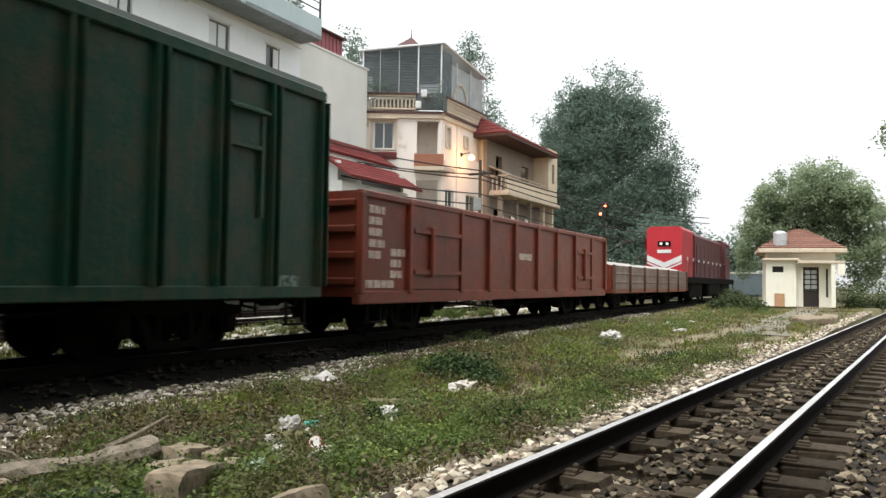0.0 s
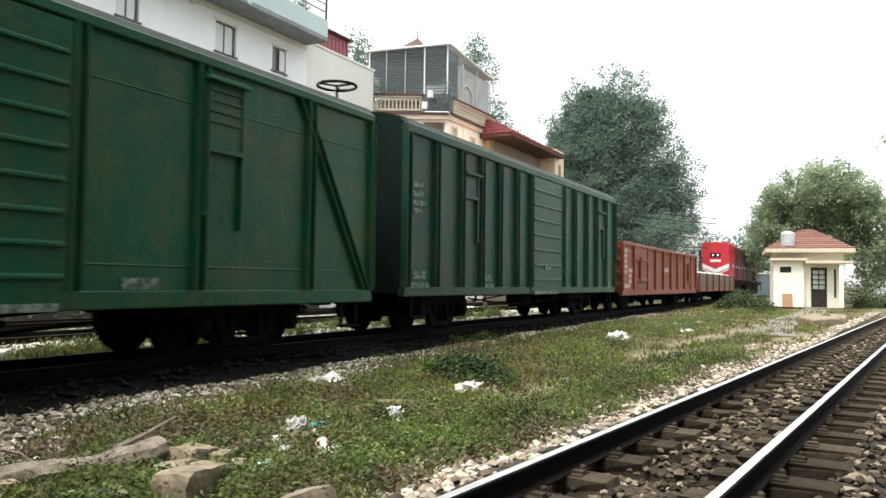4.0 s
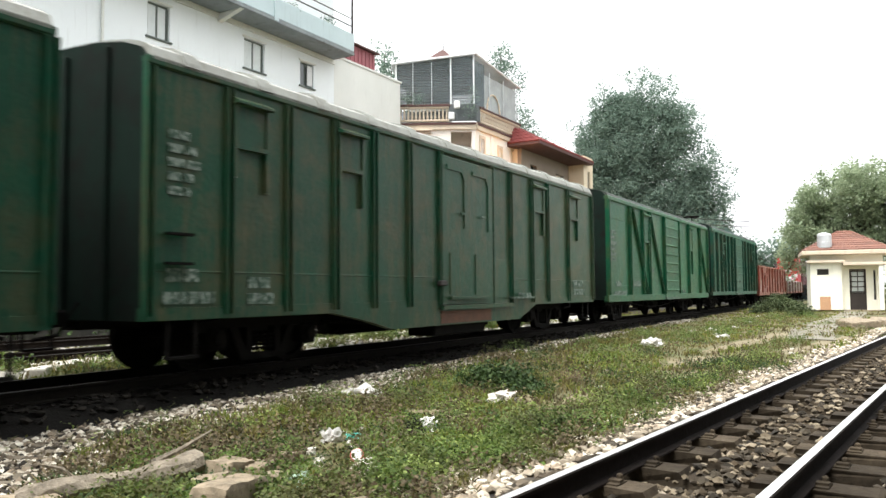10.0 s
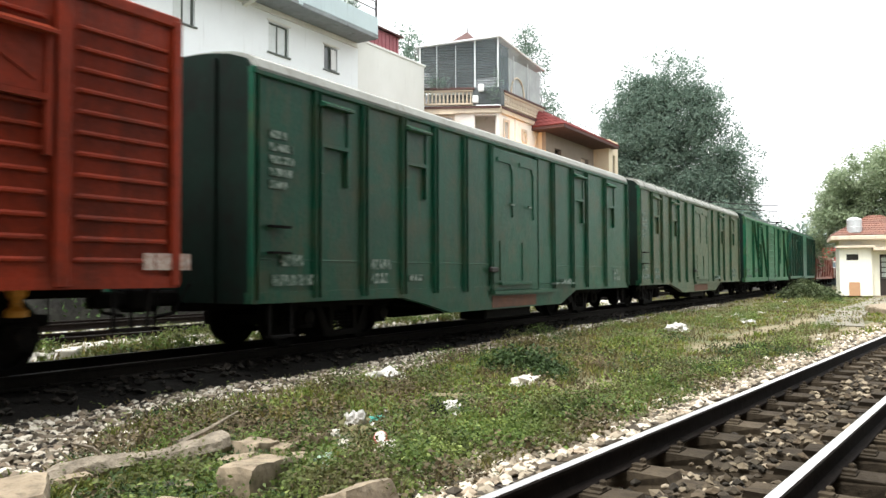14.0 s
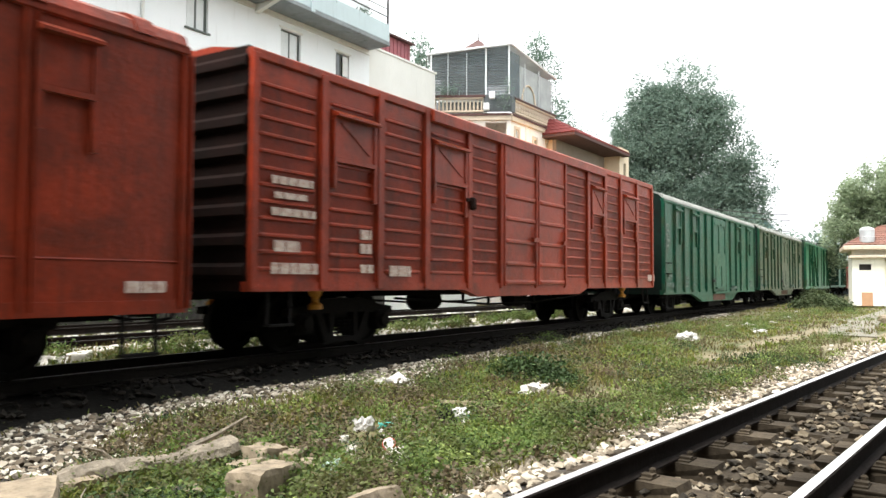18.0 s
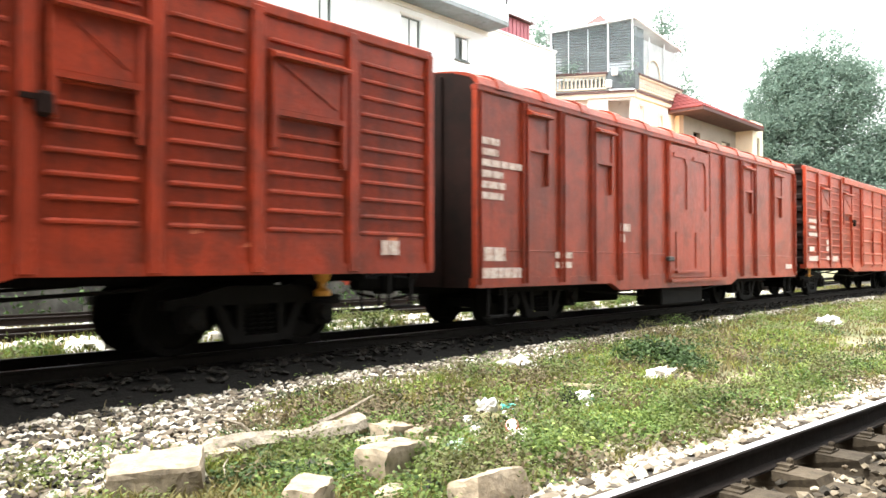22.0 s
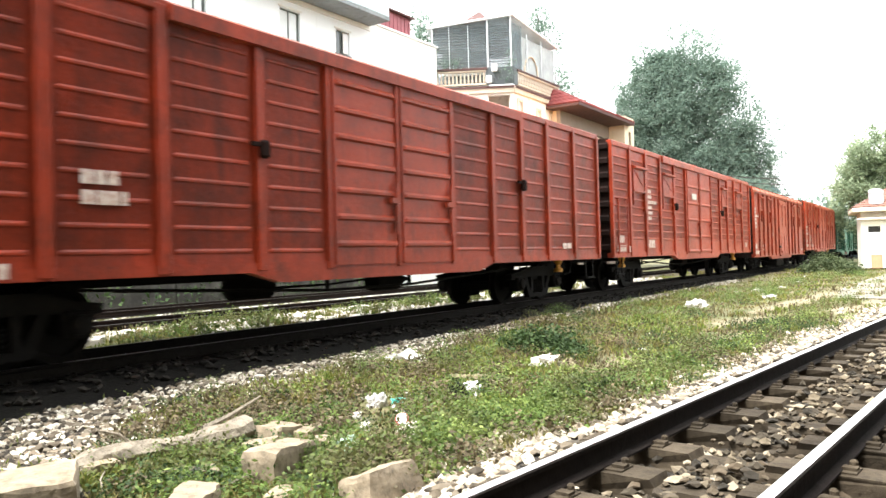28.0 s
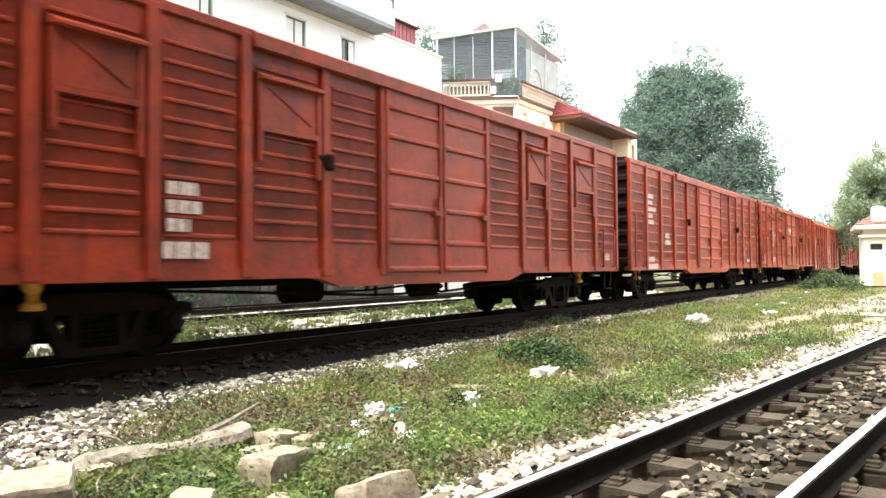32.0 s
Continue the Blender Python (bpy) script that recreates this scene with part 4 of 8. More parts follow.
def ribbed_wagon(label, rear, front, zb, zt, paint, flaps, writing=(), fine=False, patches=(), low_ribs=False, door_ribs=(0.10, 0.52, 1.04, 1.56, 2.08, 2.52), ladder_at=-1):
    """A long van with pressed horizontal ribs between upright posts and a pair of ribbed doors."""
    w, L = start_wagon("ribbed_van", label, rear, front)
    h = L / 2
    k = L / 16.0
    cols = [0, 1.34, 2.62, 3.9, 5.28, 6.52, 8.05, 9.55, 10.95, 12.1, 13.25, 14.6, 16.0]
    cols = [c * k - h for c in cols]
    shell(w, L, zb, zt, paint)
    n = 12 if fine or low_ribs else 11
    high = zb + 2.57
    zr = [zb + 2.62 - 0.262 * i for i in range(10)] if fine else [high - 0.208 * i for i in range(n)]
    top = zt - 0.12
    for i in range(12):
        y0, y1 = cols[i], cols[i + 1]
        if i in (5, 6):
            continue
        both("side_panel", panel_mesh(y0 + 0.04, y1 - 0.04, zb + 0.1, top, zr, deep=0.016 if fine else 0.026, rib_h=0.030), paint, w)
    for i, y in enumerate(cols):
        wide = 0.07 if 0 < i < 12 else 0.05
        y = min(max(y, -h + 0.05), h - 0.05)
        both("post", Shape().box(HALF - 0.03, HALF + 0.06, y - wide, y + wide, zb + 0.02, zt - 0.06, 0.008), paint, w)
    both("side_sill", Shape().prism([(-h, zb + 0.12), (-h, zb), (-2.9 * k, zb), (-2.4 * k, zb - 0.13), (2.4 * k, zb - 0.13), (2.9 * k, zb), (h, zb), (h, zb + 0.12)], HALF - 0.12, HALF + 0.03, "x"), paint, w)
    both("top_rail", Shape().box(HALF - 0.08, HALF + 0.045, -h, h, zt - 0.13, zt, 0.015), paint, w)
    both("door_track", Shape().prism([(HALF - 0.02, zt - 0.22), (HALF + 0.11, zt - 0.22), (HALF + 0.11, zt - 0.05), (HALF - 0.02, zt + 0.02)], cols[3] + 0.1, cols[9] - 0.1, "y"), paint, w)
    for y0, y1 in ((cols[5], cols[6]), (cols[6], cols[7])):
        dz = [zb + q for q in door_ribs]
        if fine:
            dz = [zb + 0.35 + (zt - zb - 0.75) * i / 6 for i in range(7)]
        me = panel_mesh(y0 + 0.03, y1 - 0.03, zb + 0.06, zt - 0.2, dz, HALF + 0.05, 0.05, 0.04, 0.03)
        me = me.mesh("door", paint)
        stile = [Shape().box(HALF + 0.051, HALF + 0.085, yy - 0.025, yy + 0.025, zb + 0.06, zt - 0.2, 0.008).mesh("door_stile", paint) for yy in (y0 + 0.058, y1 - 0.058)]
        bar = Shape().box(HALF + 0.08, HALF + 0.12, y1 - 0.16, y1 - 0.11, zb + 0.5, zb + 1.25).box(HALF + 0.08, HALF + 0.14, y1 - 0.3, y1 - 0.08, zb + 0.95, zb + 1.03).mesh("door_latch", paint)
        for turn in (0, 180):
            d = part("door", me, None, w, "ribbed sliding door", pose(0, 0, 0, 0, 0, turn))
            part("door_latch", bar, None, d)
            for q in stile:
                part("door_stile", q, None, d)
    for i in flaps:
        y0, y1 = cols[i] + 0.22, cols[i + 1] - 0.18
        hatch(w, y0, y1, zt - 1.15, zt - 0.58, paint, z_low=zt - 1.72)
    lk = [cols[4] + 0.02, cols[9] - 0.05] if fine else [cols[4] + 0.02] + ([cols[8] + 0.12] if patches else [])
    for y in lk:
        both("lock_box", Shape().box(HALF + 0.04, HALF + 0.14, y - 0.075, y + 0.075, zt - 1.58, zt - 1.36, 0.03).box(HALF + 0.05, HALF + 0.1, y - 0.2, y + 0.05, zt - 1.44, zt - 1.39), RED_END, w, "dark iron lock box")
    if ladder_at < 0:
        ladder_on(w, -h + 0.32, -h + 1.0, zb + 0.1, zb + 1.5, paint)
    elif ladder_at > 0:
        ladder_on(w, h - 1.0, h - 0.32, zb + 0.1, zb + 1.0, paint)
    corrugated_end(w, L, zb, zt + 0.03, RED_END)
    part("roof", Shape().prism([(-HALF, zt - 0.05), (HALF, zt - 0.05), (HALF, zt), (0.6, zt + 0.14), (-0.6, zt + 0.14), (-HALF, zt)], -h + 0.06, h - 0.06), paint, w)
    for y, z, widths, high_ in writing:
        both("marking", bars(y - h, z, widths, high_), STENCIL, w, "faded white stencilled marking")
    if patches:
        plate = Shape().box(HALF + 0.088, HALF + 0.10, 7.05 * k - h, 7.55 * k - h, zb + 1.80, zb + 1.98, 0.004)
        both("label_plate", plate, CONCRETE_PALE, w, "small white label plate on the door")
    # Glints of light, painted as small bright patches on the panels.
    for y, z, a, b in patches:
        both("peeled_patch", Shape().prism([(y - h, z), (y - h + a * 0.9, z + 0.02), (y - h + a, z + b), (y - h + a * 0.2, z + b * 0.9)], HALF + 0.002, HALF + 0.006, "x"), GLINT, w, "bright orange patch painted as a glint of light")
    running_gear(w, L, zb, mark=True)
    return w


def smooth_wagon(label, rear, front, zb, zt, paint, roof_paint, roof_ribs, writing=(), rust=True):
    """A van of smooth plates with thin upright posts, a dropped middle sill and small sliding flaps."""
    w, L = start_wagon("smooth_sided_van", label, rear, front)
    h, k = L / 2, L / 14.2
    cols = [c * k - h for c in (0, 1.2, 2.25, 3.25, 4.2, 5.2, 6.2, 8.2, 9.1, 10.2, 11.1, 12.4, 14.2)]
    shell(w, L, zb, zt, paint)
    for i in range(12):
        if i == 6:
            continue
        both("side_panel", panel_mesh(cols[i] + 0.02, cols[i + 1] - 0.02, zb + 0.1, zt - 0.06, [zb + 0.55], rib_h=0.012, deep=0.008, margin=0.02), paint, w)
    for i, y in enumerate(cols):
        y = min(max(y, -h + 0.04), h - 0.04)
        both("post", channel(y, 0.06, zb + 0.05, zt - 0.101, 0.06), paint, w, "channel-section post")
    drop = 0.30 if rust else 0.13
    knee = [(-3.9 * k, zb), (-3.2 * k, zb - 0.12), (-2.4 * k, zb - drop)] if rust else [(-3.2 * k, zb), (-2.9 * k, zb - drop)]
    both("side_sill", Shape().prism([(-h, zb + 0.14), (-h, zb)] + knee + [(2.4 * k, zb - drop), (3.3 * k if rust else 2.8 * k, zb), (h, zb), (h, zb + 0.14)], HALF - 0.1, HALF + 0.02, "x"), paint, w, "side sill dropped at the middle")
    both("top_rail", Shape().box(HALF - 0.08, HALF + 0.04, -h, h, zt - 0.10, zt, 0.015), paint, w)
    y0, y1 = cols[6], cols[7]
    dm = Shape().box(HALF + 0.02, HALF + 0.06, y0, y1, zb + 0.05, zt - 0.16, 0.015)
    for a, b in ((y0 + 0.15, (y0 + y1) / 2 - 0.12), ((y0 + y1) / 2 + 0.12, y1 - 0.15)):
        dm.prism([(a, zt - 0.32), (b - 0.15, zt - 0.32), (b, zt - 0.5), (b, zt - 1.4), (b - 0.1, zt - 1.45), (b - 0.1, zt - 0.55), (b - 0.2, zt - 0.4), (a, zt - 0.4)], HALF + 0.06, HALF + 0.085, "x")
        dm.prism([(a + 0.1, zb + 1.0), (a + 0.2, zb + 1.0), (a + 0.2, zb + 0.25), (a + 0.1, zb + 0.25)], HALF + 0.06, HALF + 0.08, "x")
    dm = dm.mesh("door", paint)
    rail = Shape().box(HALF, HALF + 0.12, y0 - 0.05, y1 + 0.9, zb - 0.02, zb + 0.05).mesh("door_rail", paint)
    grip = Shape().box(HALF + 0.06, HALF + 0.14, y0 + 0.2, y1 - 0.3, zb + 0.16, zb + 0.21).mesh("door_grip", paint)
    bolt = Shape().box(HALF + 0.03, HALF + 0.12, y0 - 0.16, y0 + 0.1, zb + 0.4, zb + 0.5, 0.02).mesh("door_latch", IRON)
    sill = Shape().box(HALF + 0.021, HALF + 0.03, y0, y1 - 0.05, zb - drop + 0.03, zb - 0.05).mesh("rust_patch", RUSTY)
    for turn in (0, 180):
        d = part("door", dm, None, w, "pressed-steel sliding door", pose(0, 0, 0, 0, 0, turn))
        part("door_grip", grip, None, d)
        part("door_latch", bolt, None, d)
        part("door_rail", rail, None, w, "", pose(0, 0, 0, 0, 0, turn))
        if rust:
            part("rust_patch", sill, None, w, "rusty plate below the door", pose(0, 0, 0, 0, 0, turn))
    for i in (1, 3, 9, 11):
        y = cols[i] + 0.09
        hatch(w, y, y + 0.52, zt - 0.78, zt - 0.28, paint, HALF + 0.02, False, zt - 1.35)
    if rust:
        for y in (cols[6] + 0.62, cols[6] + 1.42):
            both("door_hook", Shape().box(HALF + 0.09, HALF + 0.13, y, y + 0.16, zb + 1.72, zb + 1.76), STENCIL_DIM, w, "pale worn door hook")
        both("stop_ledge", Shape().box(HALF, HALF + 0.14, cols[8] - 0.1, cols[9] - 0.15, zb + 0.14, zb + 0.18).box(HALF + 0.02, HALF + 0.12, cols[8] + 0.35, cols[9] - 0.3, zb + 0.18, zb + 0.26), STENCIL_DIM, w, "worn door-stop ledge")
    both("mended_plate", Shape().box(HALF + 0.003, HALF + 0.012, cols[7] + 0.08, cols[8] - 0.06, zb + 0.16, zb + 0.95, 0.004), paint, w, "riveted repair plate")
    for z in (0.62, 0.95) if rust else ():
        both("corner_rung", Shape().box(HALF + 0.02, HALF + 0.12, -h + 0.25, -h + 0.6, zb + z, zb + z + 0.03), UNDER, w)
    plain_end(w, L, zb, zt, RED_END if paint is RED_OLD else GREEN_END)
    arched_roof(w, L - 0.11, zt, 0.32, roof_paint, [(-h + 0.6 + i * (L - 1.2) / 11) for i in range(12)] if roof_ribs else None)
    for y, z, widths, high_ in writing:
        both("marking", bars(y - h, z, widths, high_, x=HALF + 0.02), STENCIL if paint is RED_OLD else STENCIL_DIM, w, "faded stencilled marking")
    running_gear(w, L, zb)
    both("under_box", Shape().box(0.7, HALF - 0.12, -0.9, 1.1, zb - 0.5, zb - 0.1, 0.03), UNDER, w)
    return w


def braced_wagon(label, rear, front, zb, zt):
    """A bright green van with slanting braces and a ribbed door."""
    w, L = start_wagon("braced_van", label, rear, front)
    h, k = L / 2, L / 13.95
    paint = GREEN
    shell(w, L, zb, zt, paint)
    cols = [c * k - h for c in (0, 2.16, 3.6, 4.4, 6.35, 8.5, 10.18, 12.3, 13.95)]
    for i in range(8):
        if i == 4:
            continue
        both("side_panel", panel_mesh(cols[i] + 0.01, cols[i + 1] - 0.01, zb + 0.1, zt - 0.1, [zb + 0.42, zt - 0.62], rib_h=0.012, deep=0.008, margin=0.0), paint, w)
    for i, y in enumerate(cols):
        y = min(max(y, -h + 0.05), h - 0.05)
        wide = 0.05 if i in (0, 8, 2, 3) else 0.075
        both("post", channel(y, wide, zb + 0.141, zt - 0.121, 0.09), paint, w, "channel-section post")
    for a, b in ((2.45, 4.1), (4.5, 6.2), (9.4, 8.75), (12.1, 13.75)):
        ya, yb = a * k - h, b * k - h
        if a == 9.4:
            continue
        both("brace", channel(yb, 0.085, zb + 0.145, zt - 0.125, 0.075, HALF, ya - yb), paint, w, "slanting channel-section brace")
    both("side_sill", Shape().box(HALF - 0.1, HALF + 0.04, -h, h, zb - 0.06, zb + 0.14, 0.015), paint, w)
    both("top_rail", Shape().box(HALF - 0.08, HALF + 0.06, -h, h, zt - 0.12, zt, 0.015), paint, w)
    y0, y1 = cols[4], cols[5]
    dz = [zb + 0.28 + (zt - zb - 0.75) * i / 7 for i in range(8)]
    dm = panel_mesh(y0 + 0.05, y1 - 0.02, zb + 0.02, zt - 0.15, dz, HALF + 0.06, 0.035, 0.035, 0.1)
    me = dm.mesh("door", paint)
    ft = Shape().box(HALF + 0.02, HALF + 0.1, y0, y1 - 0.2, zb - 0.06, zb + 0.02).mesh("door_foot", STENCIL_DIM)
    for turn in (0, 180):
        d = part("door", me, None, w, "ribbed sliding door", pose(0, 0, 0, 0, 0, turn))
        part("door_foot", ft, None, d)
    for y in (cols[2] + 0.06, cols[6] + 0.06):
        hatch(w, y, y + 0.62, zt - 1.1, zt - 0.28, paint, HALF + 0.02, False, zt - 2.1)
        sh = Shape()
        for q in range(4):
            z = zt - 0.36 - 0.13 * q
            sh.box(HALF + 0.03, HALF + 0.065, y + 0.04, y + 0.58, z - 0.04, z)
        both("louvre", sh, paint, w)
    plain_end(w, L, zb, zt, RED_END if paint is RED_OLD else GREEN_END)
    arched_roof(w, L - 0.11, zt, 0.26, DARK_ROOF)
    ring = Shape().tube([(0.85 + 0.32 * math.cos(a), h - 0.25 + 0.32 * math.sin(a), zt + 0.50) for a in [k * math.pi / 10 for k in range(21)]], 0.025, 6)
    ring.tube([(0.85, h - 0.25, zt - 0.05), (0.85, h - 0.25, zt + 0.50)], 0.025, 6)
    for a in (0.0, 2.09, 4.19):
        ring.tube([(0.85, h - 0.25, zt + 0.50), (0.85 + 0.32 * math.cos(a), h - 0.25 + 0.32 * math.sin(a), zt + 0.50)], 0.018, 6)
    part("brake_wheel", ring, UNDER, w, "black handbrake wheel on its staff")
    for y, z, widths, high_ in ((0.32, 2.75, (0.5, 0.42, 0.6, 0.4, 0.5, 0.45), 0.1), (0.75, 1.28, (0.5,), 0.17), (0.6, 0.98, (1.25,), 0.14), (2.5, 1.3, (0.9,), 0.18), (4.5, 1.72, (0.5, 0.3), 0.13), (9.1, 1.0, (0.5,), 0.13)):
        both("marking", bars(y - h, z, widths, high_, x=HALF + 0.022), STENCIL_DIM, w, "faded stencilled marking")
    running_gear(w, L, zb)
    return w


def posted_wagon(label, rear, front, zb, zt):
    """A dark green van with close upright posts and a ribbed door."""
    w, L = start_wagon("posted_van", label, rear, front)
    h, k = L / 2, L / 13.65
    paint = GREEN_DARK
    shell(w, L, zb, zt, paint)
    cols = [c * k - h for c in (0, 1.13, 2.2, 3.15, 4.1, 5.1, 6.0, 8.4, 9.4, 10.5, 11.5, 12.5, 13.65)]
    for i in range(12):
        if i != 6:
            both("side_panel", panel_mesh(cols[i] + 0.01, cols[i + 1] - 0.01, zb + 0.1, zt - 0.1, [], rib_h=0.01), paint, w)
    for i, y in enumerate(cols):
        y = min(max(y, -h + 0.05), h - 0.05)
        both("post", channel(y, 0.08, zb + 0.121, zt - 0.161, 0.10), paint, w, "channel-section post")
    both("side_sill", Shape().box(HALF - 0.1, HALF + 0.03, -h, h, zb - 0.05, zb + 0.12, 0.015), paint, w)
    both("top_rail", Shape().box(HALF - 0.08, HALF + 0.06, -h, h, zt - 0.16, zt, 0.015), paint, w)
    dz = [zb + 0.3 + (zt - zb - 0.8) * i / 6 for i in range(7)]
    me = panel_mesh(cols[6] + 0.05, cols[7] - 0.02, zb + 0.02, zt - 0.18, dz, HALF + 0.06, 0.035, 0.032, 0.12).mesh("door", paint)
    ft = Shape().box(HALF + 0.02, HALF + 0.12, cols[6] + 0.1, cols[7] - 0.6, zb - 0.06, zb + 0.02).mesh("door_foot", STENCIL_DIM)
    for turn in (0, 180):
        d = part("door", me, None, w, "ribbed sliding door", pose(0, 0, 0, 0, 0, turn))
        part("door_foot", ft, None, d)
    for i in (2, 10):
        hatch(w, cols[i] + 0.12, cols[i] + 0.72, zt - 1.05, zt - 0.62, paint, HALF + 0.02, False, zt - 2.0)
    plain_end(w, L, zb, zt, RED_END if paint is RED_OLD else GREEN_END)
    arched_roof(w, L - 0.11, zt, 0.26, DARK_ROOF)
    for y, z, widths, high_ in ((0.3, 2.8, (0.35, 0.35, 0.45, 0.3), 0.1), (0.35, 1.2, (0.45,), 0.15), (0.2, 0.98, (0.75,), 0.12), (3.3, 1.15, (0.5, 0.6), 0.12), (6.9, 1.5, (0.4,), 0.16), (12.6, 1.05, (0.5,), 0.16)):
        both("marking", bars(y - h, z, widths, high_, x=HALF + 0.022 if not 6 < y < 8 else HALF + 0.1), STENCIL_DIM, w, "faded stencilled marking")
    running_gear(w, L, zb)
    return w


def gondola(rear, front, zb, zt):
    w, L = start_wagon("open_gondola", "red-brown open gondola with side doors and faded stencils", rear, front)
    h, k = L / 2, L / 14.4
    paint = RED_GON
    both("side_wall", Shape().box(HALF - 0.06, HALF, -h, h, zb, zt), paint, w)
    both("end_wall", Shape().box(-HALF + 0.06, HALF - 0.06, h - 0.06, h, zb, zt), paint, w)
    part("floor", Shape().box(-HALF + 0.06, HALF - 0.06, -h + 0.06, h - 0.06, zb, zb + 0.1), paint, w)
    cols = [c * k - h for c in (0, 1.62, 3.7, 5.1, 6.6, 8.1, 9.6, 11.2, 12.8, 14.4)]
    for i, y in enumerate(cols):
        y = min(max(y, -h + 0.06), h - 0.06)
        both("post", Shape().box(HALF - 0.02, HALF + 0.08, y - 0.07, y + 0.07, zb + 0.05, zt - 0.02, 0.015), paint, w)
    both("top_rail", Shape().box(HALF - 0.07, HALF + 0.06, -h, h, zt - 0.1, zt + 0.02, 0.02), paint, w)
    both("side_sill", Shape().box(HALF - 0.1, HALF + 0.04, -h, h, zb - 0.12, zb + 0.1, 0.015), paint, w)
    for i in (1, 7):
        y0, y1 = cols[i] + 0.1, cols[i + 1] - 0.1
        me = Shape().box(HALF, HALF + 0.04, y0, y1, zb + 0.12, zt - 0.06, 0.01).box(HALF + 0.04, HALF + 0.09, y0, y1, zb + 1.15, zb + 1.23).box(HALF + 0.04, HALF + 0.09, y0, y1, zb + 0.4, zb + 0.48).mesh("side_door", paint)
        lt = Shape().box(HALF + 0.05, HALF + 0.13, y0 + 0.6, y0 + 0.72, zb + 0.35, zb + 1.3, 0.02).mesh("latch_bar", paint)
        for turn in (0, 180):
            d = part("side_door", me, None, w, "hinged side door", pose(0, 0, 0, 0, 0, turn))
            part("latch_bar", lt, None, d)
    for y, z, widths, high_ in ((0.3, 2.25, (0.5, 0.45, 0.4, 0.5, 0.4), 0.13), (0.15, 1.0, (1.0,), 0.13), (1.0, 1.55, (0.5, 0.35, 0.4), 0.13), (7.0, 1.7, (0.8,), 0.16), (11.4, 1.1, (0.5,), 0.12)):
        both("marking", bars(y - h, z, widths, high_, x=HALF + 0.012), STENCIL, w, "faded white stencilled marking")
    sh = Shape()
    for i in range(4):
        z = zb + 0.25 + i * (zt - zb - 0.45) / 3
        sh.prism([(h, z - 0.07), (h + 0.05, z - 0.04), (h + 0.05, z + 0.04), (h, z + 0.07)], -HALF + 0.05, HALF - 0.05, "x")
    both("end_rib", sh, paint, w)
    running_gear(w, L, zb)


def low_wagon(rear, front, zb, zt):
    w, L = start_wagon("low_sided_wagon", "brown low-sided wagon heaped with pale stone", rear, front)
    h = L / 2
    part("deck", Shape().box(-HALF, HALF, -h, h, zb - 0.1, zb + 0.05, 0.02), RED_GON, w)
    n = 6
    for i in range(n):
        y0, y1 = -h + L * i / n + 0.03, -h + L * (i + 1) / n - 0.03
        both("side_board", panel_mesh(y0, y1, zb + 0.05, zt, [zb + 0.3, zb + 0.6], HALF, 0.03, 0.025, 0.05), WAGON_WORN, w)
    for i in range(n + 1):
        y = min(max(-h + L * i / n, -h + 0.05), h - 0.05)
        both("stake", Shape().box(HALF - 0.02, HALF + 0.07, y - 0.05, y + 0.05, zb - 0.08, zt + 0.02, 0.01), RUSTY, w)
    both("end_board", Shape().box(-HALF + 0.05, HALF - 0.05, h - 0.06, h, zb + 0.05, zt), RED_GON, w)
    rng = random.Random(4)
    sh = Shape()
    nx, ny = 7, 46
    vs = []
    for j in range(ny + 1):
        for i in range(nx + 1):
            a = abs(i / nx * 2 - 1)
            vs.append(((i / nx * 2 - 1) * (HALF - 0.08), -h + 0.08 + (L - 0.16) * j / ny, zt - 0.06 + 0.22 * (1 - a ** 2) + rng.uniform(-0.05, 0.07)))
    sh.add(vs, [(j * (nx + 1) + i, j * (nx + 1) + i + 1, (j + 1) * (nx + 1) + i + 1, (j + 1) * (nx + 1) + i) for j in range(ny) for i in range(nx)])
    part("stone_load", sh, BALLAST_LOAD, w, "heap of pale crushed stone")
    running_gear(w, L, zb)


